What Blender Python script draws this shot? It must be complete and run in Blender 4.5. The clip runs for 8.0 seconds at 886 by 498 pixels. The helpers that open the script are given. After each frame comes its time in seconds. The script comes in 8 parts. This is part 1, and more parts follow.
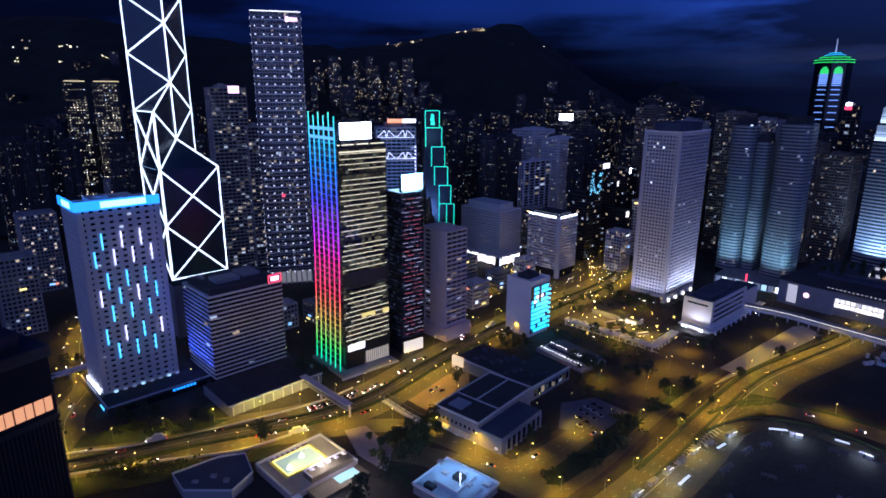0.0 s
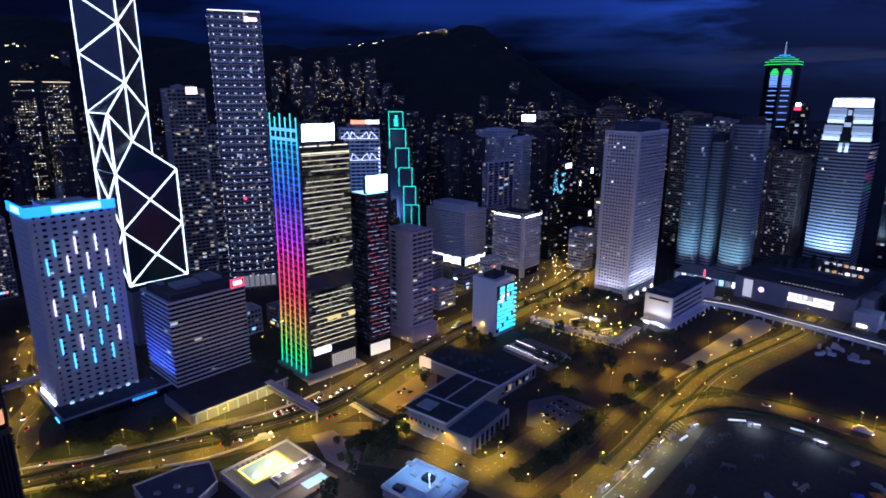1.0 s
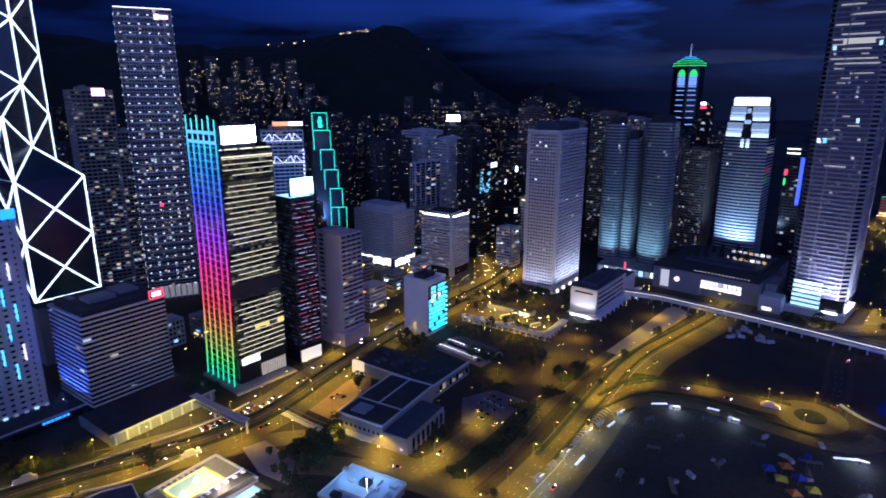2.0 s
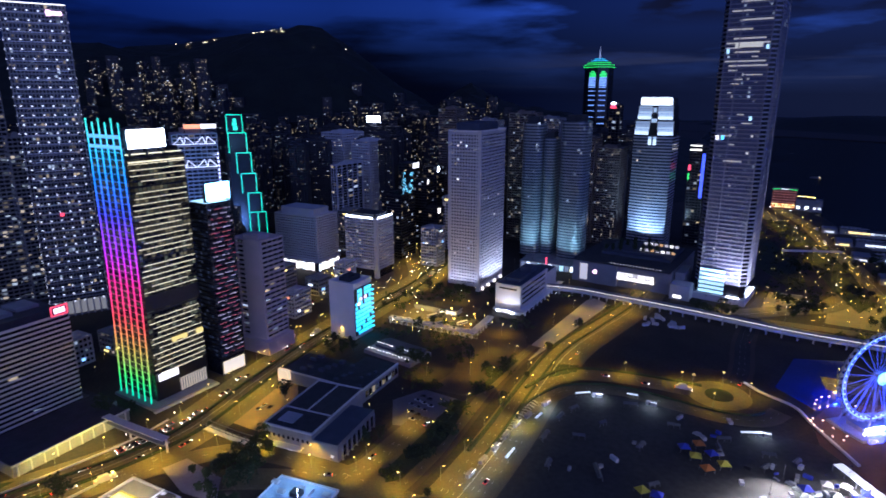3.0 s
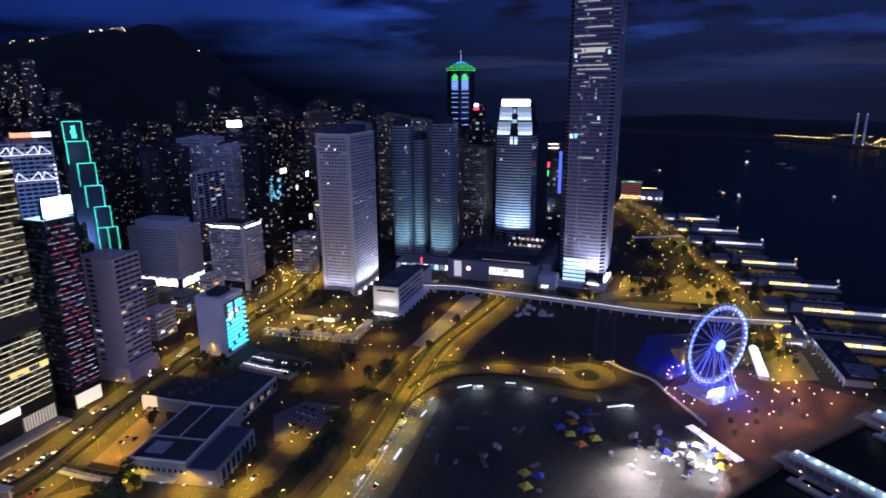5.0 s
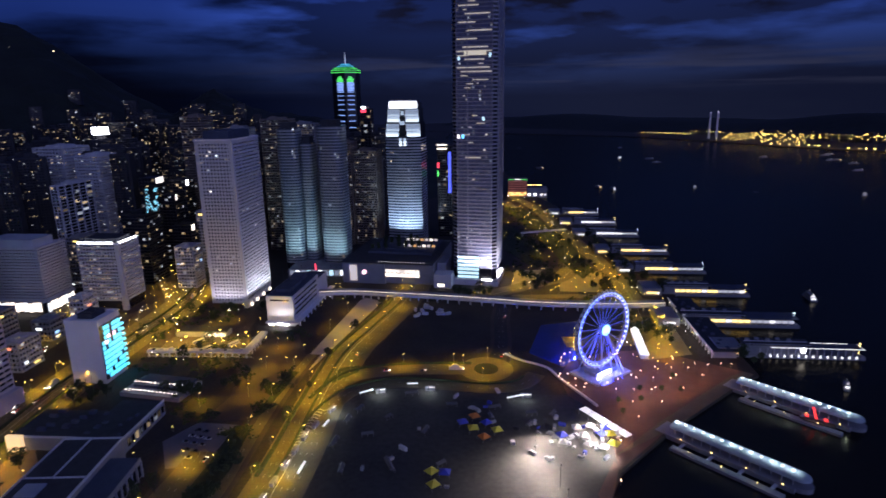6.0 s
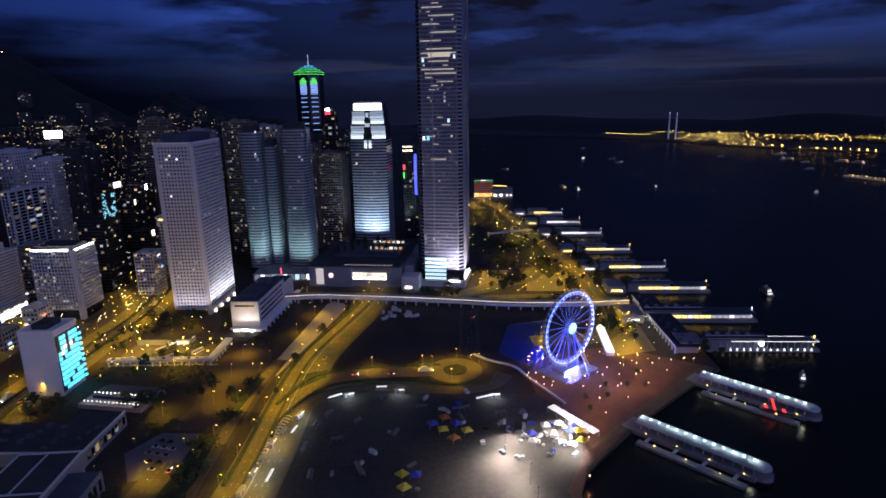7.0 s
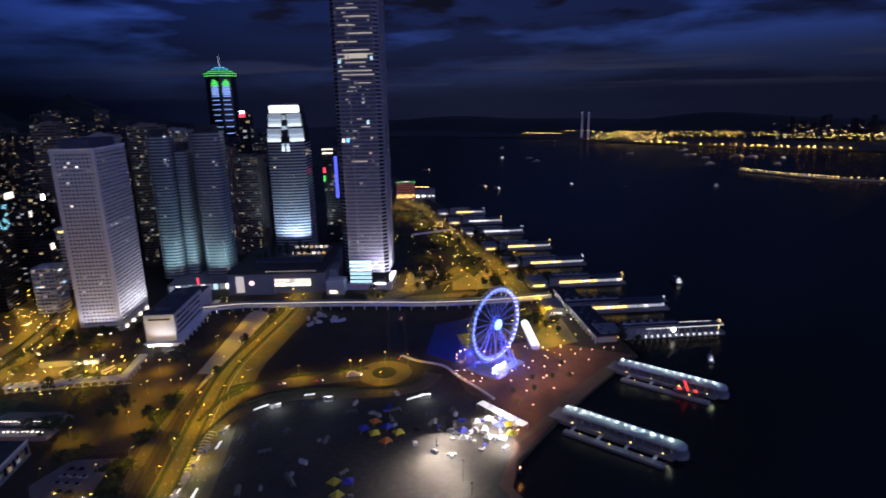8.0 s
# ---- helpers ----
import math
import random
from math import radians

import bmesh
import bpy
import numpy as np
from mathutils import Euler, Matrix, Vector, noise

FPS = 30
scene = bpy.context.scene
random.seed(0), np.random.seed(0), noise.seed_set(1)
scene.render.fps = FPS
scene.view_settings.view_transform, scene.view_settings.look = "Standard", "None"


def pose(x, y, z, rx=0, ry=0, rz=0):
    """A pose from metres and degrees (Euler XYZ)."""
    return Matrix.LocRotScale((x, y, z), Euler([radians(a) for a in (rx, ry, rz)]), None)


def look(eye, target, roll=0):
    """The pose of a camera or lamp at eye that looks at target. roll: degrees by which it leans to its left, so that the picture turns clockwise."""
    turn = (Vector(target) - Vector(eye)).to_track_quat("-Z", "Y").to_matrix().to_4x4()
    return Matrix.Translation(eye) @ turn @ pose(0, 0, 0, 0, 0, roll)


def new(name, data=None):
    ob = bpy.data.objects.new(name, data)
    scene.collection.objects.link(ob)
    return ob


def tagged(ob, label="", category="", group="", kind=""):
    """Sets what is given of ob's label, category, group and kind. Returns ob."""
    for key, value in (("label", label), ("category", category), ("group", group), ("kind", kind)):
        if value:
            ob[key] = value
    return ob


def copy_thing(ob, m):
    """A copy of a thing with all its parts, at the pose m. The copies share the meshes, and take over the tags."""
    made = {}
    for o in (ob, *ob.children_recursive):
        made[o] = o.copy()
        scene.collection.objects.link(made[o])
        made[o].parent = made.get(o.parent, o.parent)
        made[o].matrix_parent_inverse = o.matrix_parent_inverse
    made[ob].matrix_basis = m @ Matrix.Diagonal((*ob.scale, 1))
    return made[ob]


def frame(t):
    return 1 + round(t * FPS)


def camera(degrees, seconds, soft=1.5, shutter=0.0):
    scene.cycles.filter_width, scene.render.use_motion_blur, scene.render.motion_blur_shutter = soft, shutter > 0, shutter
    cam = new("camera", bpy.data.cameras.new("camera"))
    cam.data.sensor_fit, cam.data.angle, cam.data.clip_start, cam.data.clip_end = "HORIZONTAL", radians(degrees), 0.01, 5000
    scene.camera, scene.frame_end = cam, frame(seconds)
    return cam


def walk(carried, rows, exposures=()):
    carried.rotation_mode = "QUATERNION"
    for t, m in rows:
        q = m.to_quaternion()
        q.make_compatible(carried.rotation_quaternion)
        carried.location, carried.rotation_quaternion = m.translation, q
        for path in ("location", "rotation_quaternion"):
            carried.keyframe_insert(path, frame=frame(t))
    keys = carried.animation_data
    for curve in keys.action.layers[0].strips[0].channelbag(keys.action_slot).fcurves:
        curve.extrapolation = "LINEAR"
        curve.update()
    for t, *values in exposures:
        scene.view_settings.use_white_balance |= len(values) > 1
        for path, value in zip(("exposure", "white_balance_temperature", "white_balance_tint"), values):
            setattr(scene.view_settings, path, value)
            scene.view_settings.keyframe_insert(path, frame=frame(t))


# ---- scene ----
# ---- camera: a drone hovering over the waterfront, turning to its right ----
EYE = Vector((0.0, 0.0, 212.0))


def aim(yaw, pitch, roll):
    y, p = radians(yaw), radians(pitch)
    way = Vector((-math.sin(y) * math.cos(p), math.cos(y) * math.cos(p), math.sin(p)))
    return look(EYE, EYE + way, roll)


cam = camera(73.6, 8.0, soft=1.7, shutter=0.42)
walk(cam, [(t, aim(y, p, r)) for t, y, p, r in [
    (0.0, 0.0, -14.89, 0.28), (0.5, -1.42, -14.82, 0.31), (1.0, -3.44, -14.78, 0.27), (1.5, -6.67, -14.74, 0.17),
    (3.0, -17.96, -14.63, -0.06), (3.5, -21.08, -14.58, -0.14), (4.0, -24.00, -14.54, -0.21),
    (5.5, -35.27, -14.38, -0.61), (6.0, -40.86, -14.35, -0.89), (6.5, -42.96, -14.30, -0.96),
    (7.0, -44.14, -14.24, -1.00), (7.5, -46.31, -14.24, -1.05), (8.0, -51.65, -14.26, -1.32)]],
     exposures=[(0.0, 0.12, 5450, 24), (1.5, 0.26, 5450, 23), (4.0, 0.28, 5550, 22), (5.5, 0.3, 6250, 22), (7.0, 0.22, 6900, 19), (8.0, 0.18, 6900, 18)])

# ---- dusk sky ----
world = bpy.data.worlds.new("dusk")
scene.world = world
world.use_nodes = True
wn, wl = world.node_tree.nodes, world.node_tree.links
wn.clear()
sky = wn.new("ShaderNodeTexSky")
sky.sky_type, sky.sun_disc = "NISHITA", False
sky.sun_elevation, sky.sun_rotation = radians(24.0), radians(200)
sky.air_density, sky.dust_density, sky.ozone_density = 1.0, 0.6, 6.0
wtex = wn.new("ShaderNodeTexCoord")
wmap = wn.new("ShaderNodeMapping")
wmap.inputs["Scale"].default_value = (1.0, 1.0, 5.5)
wl.new(wtex.outputs["Generated"], wmap.inputs["Vector"])
cloud = wn.new("ShaderNodeTexNoise")
cloud.inputs["Scale"].default_value, cloud.inputs["Detail"].default_value = 2.4, 7.0
cloud.inputs["Roughness"].default_value = 0.5
wl.new(wmap.outputs["Vector"], cloud.inputs["Vector"])
cramp = wn.new("ShaderNodeValToRGB")
cramp.color_ramp.elements[0].position, cramp.color_ramp.elements[0].color = 0.44, (0.9, 0.9, 0.9, 1)
cramp.color_ramp.elements[1].position, cramp.color_ramp.elements[1].color = 0.56, (0, 0, 0, 1)
wl.new(cloud.outputs["Fac"], cramp.inputs["Fac"])


def blend(kind, fac, a, b):
    """Mixes two colours of the sky; each is a socket or a plain colour."""
    q = wn.new("ShaderNodeMix")
    q.data_type, q.blend_type = "RGBA", kind
    for name, v in (("Factor", fac), ("A", a), ("B", b)):
        if isinstance(v, (float, tuple)):
            q.inputs[name].default_value = v
        else:
            wl.new(v, q.inputs[name])
    return q.outputs["Result"]


# a bank of haze lies low over the horizon
wsep = wn.new("ShaderNodeSeparateXYZ")
wl.new(wtex.outputs["Generated"], wsep.inputs[0])
bank = wn.new("ShaderNodeValToRGB")
be = bank.color_ramp.elements
be[0].position, be[0].color = 0.0, (0, 0, 0, 1)
be[1].position, be[1].color = 0.13, (1, 1, 1, 1)
mid = be.new(0.06)
mid.color = (0.22, 0.22, 0.22, 1)
wl.new(wsep.outputs["Z"], bank.inputs["Fac"])
clear = blend("MULTIPLY", 1.0, sky.outputs["Color"], (0.19, 0.30, 1.0, 1.0))
east = wn.new("ShaderNodeMapRange")
east.inputs["From Min"].default_value, east.inputs["From Max"].default_value = -0.15, 0.42
wl.new(wsep.outputs["X"], east.inputs["Value"])
clear = blend("MULTIPLY", 1.0, clear, blend("MIX", east.outputs["Result"], (0.16, 0.19, 0.26, 1.0), (0.6, 0.6, 0.62, 1.0)))
# the west keeps a dull purple afterglow
west = wn.new("ShaderNodeMapRange")
west.inputs["From Min"].default_value, west.inputs["From Max"].default_value = 0.35, 0.85
wl.new(wsep.outputs["X"], west.inputs["Value"])
low = blend("MIX", west.outputs["Result"], (0.016, 0.034, 0.16, 1.0), (0.068, 0.1, 0.27, 1.0))
hazy = blend("MIX", bank.outputs["Color"], low, clear)
cloud_col = blend("MIX", west.outputs["Result"], (0.022, 0.036, 0.13, 1.0), (0.058, 0.085, 0.25, 1.0))
clouded = blend("MIX", cramp.outputs["Color"], hazy, cloud_col)


def sky_noise(tall, scale, detail, lo, hi):
    """A field of cloud, flattened by tall, from clear at lo to full at hi."""
    mp, nz, mr = wn.new("ShaderNodeMapping"), wn.new("ShaderNodeTexNoise"), wn.new("ShaderNodeMapRange")
    mp.inputs["Scale"].default_value = (1.0, 1.0, tall)
    wl.new(wtex.outputs["Generated"], mp.inputs["Vector"])
    wl.new(mp.outputs["Vector"], nz.inputs["Vector"])
    nz.inputs["Scale"].default_value, nz.inputs["Detail"].default_value, nz.inputs["Roughness"].default_value = scale, detail, 0.5
    mr.inputs["From Min"].default_value, mr.inputs["From Max"].default_value = lo, hi
    wl.new(nz.outputs["Fac"], mr.inputs["Value"])
    return mr.outputs["Result"]


def sky_reach(socket, stops):
    """A soft mask along one axis of the sky."""
    rp = wn.new("ShaderNodeValToRGB")
    while len(rp.color_ramp.elements) < len(stops):
        rp.color_ramp.elements.new(0.5)
    for e, (p, v) in zip(rp.color_ramp.elements, stops):
        e.position, e.color = p, (v, v, v, 1)
    wl.new(socket, rp.inputs["Fac"])
    return rp.outputs["Color"]


def both(a, b):
    q = wn.new("ShaderNodeMath")
    q.operation = "MULTIPLY"
    wl.new(a, q.inputs[0])
    wl.new(b, q.inputs[1])
    return q.outputs[0]


# thin pale streaks low in the west, and heavy dark cumulus above them
streaks = both(sky_noise(22.0, 2.6, 4.0, 0.48, 0.58), sky_reach(wsep.outputs["Z"], [(0.008, 0), (0.025, 0.75), (0.045, 0.5), (0.075, 0)]))
clouded = blend("MIX", both(streaks, sky_reach(wsep.outputs["X"], [(0.3, 0), (0.6, 1)])), clouded, (0.3, 0.36, 0.7, 1.0))
heavy = both(sky_noise(3.4, 5.2, 6.0, 0.48, 0.54), sky_reach(wsep.outputs["Z"], [(0.095, 0), (0.125, 1)]))
clouded = blend("MIX", both(heavy, sky_reach(wsep.outputs["X"], [(0.45, 0), (0.62, 0.95)])), clouded, (0.045, 0.05, 0.11, 1.0))
# the afterglow is strongest to the west and faint over the mountain
clouded = blend("MULTIPLY", 1.0, clouded, sky_reach(wsep.outputs["X"], [(0.0, 0.46), (0.14, 0.32), (0.29, 0.33), (0.375, 0.46), (0.47, 0.74), (0.62, 0.96), (0.8, 0.93), (0.92, 0.78), (1.0, 0.66)]))
# overhead the dusk sky is still lighter than at the horizon
clouded = blend("MIX", sky_reach(wsep.outputs["Z"], [(0.2, 0), (0.5, 1)]), clouded, blend("MULTIPLY", 1.0, clouded, (3.3, 2.9, 2.0, 1.0)))
wbg = wn.new("ShaderNodeBackground")
wbg.inputs["Strength"].default_value = 0.108
wl.new(clouded, wbg.inputs["Color"])
wl.new(wbg.outputs["Background"], wn.new("ShaderNodeOutputWorld").inputs["Surface"])

# the last soft glow of the sky opposite the sunset
glow = bpy.data.lights.new("dusk_glow", "SUN")
glow.energy, glow.angle, glow.color = 0.8, radians(80), (0.36, 0.45, 1.0)
new("dusk_glow", glow).matrix_world = look((0, 0, 300), (220, 900, 150))
# ---- materials ----
def shader(name, col, rough=0.8, metal=0.0, var=0.3, scale=0.08, bump=0.15, glow_col=None, glow=0.0):
    """A surface with stains at two sizes and a fine relief; it glows where glow is given."""
    m = bpy.data.materials.new(name)
    m.use_nodes = True
    n, l = m.node_tree.nodes, m.node_tree.links
    b = n["Principled BSDF"]
    tc = n.new("ShaderNodeTexCoord")
    big, fine = n.new("ShaderNodeTexNoise"), n.new("ShaderNodeTexNoise")
    big.inputs["Scale"].default_value, big.inputs["Detail"].default_value = scale, 4
    fine.inputs["Scale"].default_value, fine.inputs["Detail"].default_value = scale * 14, 3
    for q in (big, fine):
        l.new(tc.outputs["Object"], q.inputs["Vector"])
    add = n.new("ShaderNodeMath")
    add.operation = "ADD"
    l.new(big.outputs["Fac"], add.inputs[0])
    l.new(fine.outputs["Fac"], add.inputs[1])
    ramp = n.new("ShaderNodeValToRGB")
    e = ramp.color_ramp.elements
    e[0].position, e[0].color = 0.3, (*[c * (1 - var) for c in col], 1)
    e[1].position, e[1].color = 0.72, (*[min(1, c * (1 + var * 0.6)) for c in col], 1)
    half = n.new("ShaderNodeMath")
    half.operation, half.inputs[1].default_value = "MULTIPLY", 0.5
    l.new(add.outputs[0], half.inputs[0])
    l.new(half.outputs[0], ramp.inputs["Fac"])
    l.new(ramp.outputs["Color"], b.inputs["Base Color"])
    b.inputs["Roughness"].default_value, b.inputs["Metallic"].default_value = rough, metal
    if bump:
        bp = n.new("ShaderNodeBump")
        bp.inputs["Strength"].default_value, bp.inputs["Distance"].default_value = bump, 0.3
        l.new(fine.outputs["Fac"], bp.inputs["Height"])
        l.new(bp.outputs["Normal"], b.inputs["Normal"])
    if glow:
        b.inputs["Emission Color"].default_value = (*(glow_col or col), 1)
        b.inputs["Emission Strength"].default_value = glow
        if glow < 6:
            m.cycles.emission_sampling = "NONE"
    return m


def lit(name, col, glow, light=False):
    """A glowing tube, lamp or screen."""
    m = bpy.data.materials.new(name)
    m.use_nodes = True
    b = m.node_tree.nodes["Principled BSDF"]
    b.inputs["Base Color"].default_value = (*[0.3 + 0.4 * c for c in col], 1)
    b.inputs["Emission Color"].default_value, b.inputs["Emission Strength"].default_value = (*col, 1), glow
    b.inputs["Roughness"].default_value = 0.4
    if not light:
        m.cycles.emission_sampling = "NONE"
    return m


def panes(name, share, glow, warm=(1.0, 0.78, 0.45), cool=(0.75, 0.88, 1.0), mix=0.5, base=(0.012, 0.014, 0.02), single=False, rough=0.15):
    """Window glass of which a share of the rooms is lit, each pane by its own chance."""
    m = bpy.data.materials.new(name)
    m.use_nodes = True
    n, l = m.node_tree.nodes, m.node_tree.links
    b = n["Principled BSDF"]
    b.inputs["Base Color"].default_value, b.inputs["Roughness"].default_value = (*base, 1), rough
    if single:
        chance = n.new("ShaderNodeObjectInfo").outputs["Random"]
    else:
        chance = n.new("ShaderNodeNewGeometry").outputs["Random Per Island"]

    def math_node(op, a, c):
        q = n.new("ShaderNodeMath")
        q.operation = op
        l.new(a, q.inputs[0])
        q.inputs[1].default_value = c
        return q.outputs[0]
    # lit rooms gather along floors and in parts of a front
    geo, mp, nz, mr = n.new("ShaderNodeNewGeometry"), n.new("ShaderNodeMapping"), n.new("ShaderNodeTexNoise"), n.new("ShaderNodeMapRange")
    mp.inputs["Scale"].default_value = (0.05, 0.05, 0.22)
    l.new(geo.outputs["Position"], mp.inputs["Vector"])
    l.new(mp.outputs["Vector"], nz.inputs["Vector"])
    nz.inputs["Scale"].default_value, nz.inputs["Detail"].default_value = 1.0, 1.0
    mr.inputs["From Min"].default_value, mr.inputs["From Max"].default_value = 0.38, 0.62
    mr.inputs["To Min"].default_value, mr.inputs["To Max"].default_value = share * 0.25, share * 1.75
    l.new(nz.outputs["Fac"], mr.inputs["Value"])
    on = n.new("ShaderNodeMath")
    on.operation = "LESS_THAN"
    l.new(chance, on.inputs[0])
    l.new(mr.outputs["Result"], on.inputs[1])
    on = on.outputs[0]
    other = math_node("FRACT", math_node("MULTIPLY", chance, 917.3), 0)
    power = math_node("FRACT", math_node("MULTIPLY", chance, 5311.7), 0)
    power = math_node("POWER", power, 3.0)
    power = math_node("MULTIPLY_ADD", power, 0.9)
    power.node.inputs[2].default_value = 0.1
    pick = math_node("LESS_THAN", other, mix)
    cm = n.new("ShaderNodeMix")
    cm.data_type = "RGBA"
    cm.inputs["A"].default_value, cm.inputs["B"].default_value = (*cool, 1), (*warm, 1)
    l.new(pick, cm.inputs["Factor"])
    l.new(cm.outputs["Result"], b.inputs["Emission Color"])
    k = n.new("ShaderNodeMath")
    k.operation = "MULTIPLY"
    l.new(on, k.inputs[0])
    l.new(power, k.inputs[1])
    l.new(math_node("MULTIPLY", k.outputs[0], glow), b.inputs["Emission Strength"])
    m.cycles.emission_sampling = "NONE"
    return m


# ---- mesh helpers ----
class Solid:
    """Gathers boxes, prisms and tubes into one mesh."""

    def __init__(self):
        self.v, self.f = [], []

    def slab(self, o, a, b, c):
        """A box with one corner at o and the edges a, b and c."""
        o, a, b, c = Vector(o), Vector(a), Vector(b), Vector(c)
        if a.cross(b).dot(c) < 0:
            a, b = b, a
        k = len(self.v)
        self.v += [tuple(p) for p in (o, o + a, o + a + b, o + b, o + c, o + a + c, o + a + b + c, o + b + c)]
        self.f += [tuple(k + i for i in q) for q in ((3, 2, 1, 0), (4, 5, 6, 7), (0, 1, 5, 4), (1, 2, 6, 5), (2, 3, 7, 6), (3, 0, 4, 7))]
        return self

    def box(self, x0, x1, y0, y1, z0, z1):
        return self.slab((x0, y0, z0), (x1 - x0, 0, 0), (0, y1 - y0, 0), (0, 0, z1 - z0))

    def prism(self, poly, z0, z1, top=None):
        """An upright prism over a counter-clockwise outline; top may be another outline."""
        top, k, n = top or poly, len(self.v), len(poly)
        zz = z1 if isinstance(z1, (list, tuple)) else [z1] * n
        self.v += [(x, y, z0) for x, y in poly] + [(x, y, z) for (x, y), z in zip(top, zz)]
        self.f += [tuple(k + n - 1 - i for i in range(n)), tuple(k + n + i for i in range(n))]
        self.f += [(k + i, k + (i + 1) % n, k + n + (i + 1) % n, k + n + i) for i in range(n)]
        return self

    def tube(self, p, q, r, n=6, r2=None):
        p, q = Vector(p), Vector(q)
        w = (q - p).normalized()
        s = w.orthogonal().normalized()
        t = w.cross(s)
        k = len(self.v)
        for c, rad in ((p, r), (q, r if r2 is None else r2)):
            self.v += [tuple(c + rad * (math.cos(2 * math.pi * i / n) * s + math.sin(2 * math.pi * i / n) * t)) for i in range(n)]
        self.f += [(k + i, k + (i + 1) % n, k + n + (i + 1) % n, k + n + i) for i in range(n)]
        self.f += [tuple(k + n - 1 - i for i in range(n)), tuple(k + n + i for i in range(n))]
        return self

    def pipe(self, pts, r, n=6):
        """A bent tube through the points, in one piece."""
        pts, k = [Vector(p) for p in pts], len(self.v)
        for i, p in enumerate(pts):
            w = (pts[min(i + 1, len(pts) - 1)] - pts[max(i - 1, 0)]).normalized()
            s = w.cross(Vector((0, 1, 0))).normalized()
            t = w.cross(s)
            self.v += [tuple(p + r * (math.cos(2 * math.pi * j / n) * s + math.sin(2 * math.pi * j / n) * t)) for j in range(n)]
        for i in range(len(pts) - 1):
            self.f += [(k + i * n + j, k + i * n + (j + 1) % n, k + (i + 1) * n + (j + 1) % n, k + (i + 1) * n + j) for j in range(n)]
        e = k + (len(pts) - 1) * n
        self.f += [tuple(k + n - 1 - j for j in range(n)), tuple(e + j for j in range(n))]
        return self

    def ball(self, c, r, rings=4, segs=7, squash=1.0):
        k = len(self.v)
        self.v += [(c[0], c[1], c[2] + r * squash)]
        for i in range(1, rings):
            a = math.pi * i / rings
            self.v += [(c[0] + r * math.sin(a) * math.cos(2 * math.pi * j / segs), c[1] + r * math.sin(a) * math.sin(2 * math.pi * j / segs),
                        c[2] + r * squash * math.cos(a)) for j in range(segs)]
        self.v += [(c[0], c[1], c[2] - r * squash)]
        e = len(self.v) - 1
        for j in range(segs):
            j2 = (j + 1) % segs
            self.f.append((k, k + 1 + j, k + 1 + j2))
            for i in range(rings - 2):
                a0 = k + 1 + i * segs
                self.f.append((a0 + j, a0 + segs + j, a0 + segs + j2, a0 + j2))
            a0 = k + 1 + (rings - 2) * segs
            self.f.append((a0 + j, e, a0 + j2))
        return self

    def sheet(self, poly, z):
        k = len(self.v)
        self.v += [(x, y, z) for x, y in poly]
        self.f.append(tuple(range(k, k + len(poly))))
        return self

    def mesh(self, name, *materials):
        me = bpy.data.meshes.new(name)
        me.from_pydata(self.v, [], self.f)
        for m in materials:
            me.materials.append(m)
        me.update()
        return me


def part(name, solid, material, parent, label=""):
    """One mesh object under a thing or a part; solid may be a mesh that is shared."""
    me = solid.mesh(name, material) if isinstance(solid, Solid) else solid
    ob = new(name, me)
    ob.parent = parent
    if label:
        ob["label"] = label
    return ob


def thing(name, label, category, m=None, group="", kind=""):
    ob = new(name)
    ob.matrix_basis = m or Matrix()
    ob.empty_display_size = 2
    return tagged(ob, label, category, group, kind)


def whole(name, solid, material, label, category, m=None, group="", kind=""):
    """A thing that is one mesh."""
    ob = new(name, solid.mesh(name, material) if isinstance(solid, Solid) else solid)
    ob.matrix_basis = m or Matrix()
    return tagged(ob, label, category, group, kind)


def sides(wu, wv, out=0.0):
    """The four faces of a block over (0,0)-(wu,wv): start, direction, outward, width. The first two look to the open side."""
    return [(Vector((0, -out, 0)), Vector((1, 0, 0)), Vector((0, -1, 0)), wu), (Vector((-out, wv, 0)), Vector((0, -1, 0)), Vector((-1, 0, 0)), wv),
            (Vector((wu + out, 0, 0)), Vector((0, 1, 0)), Vector((1, 0, 0)), wv), (Vector((wu, wv + out, 0)), Vector((-1, 0, 0)), Vector((0, 1, 0)), wu)]


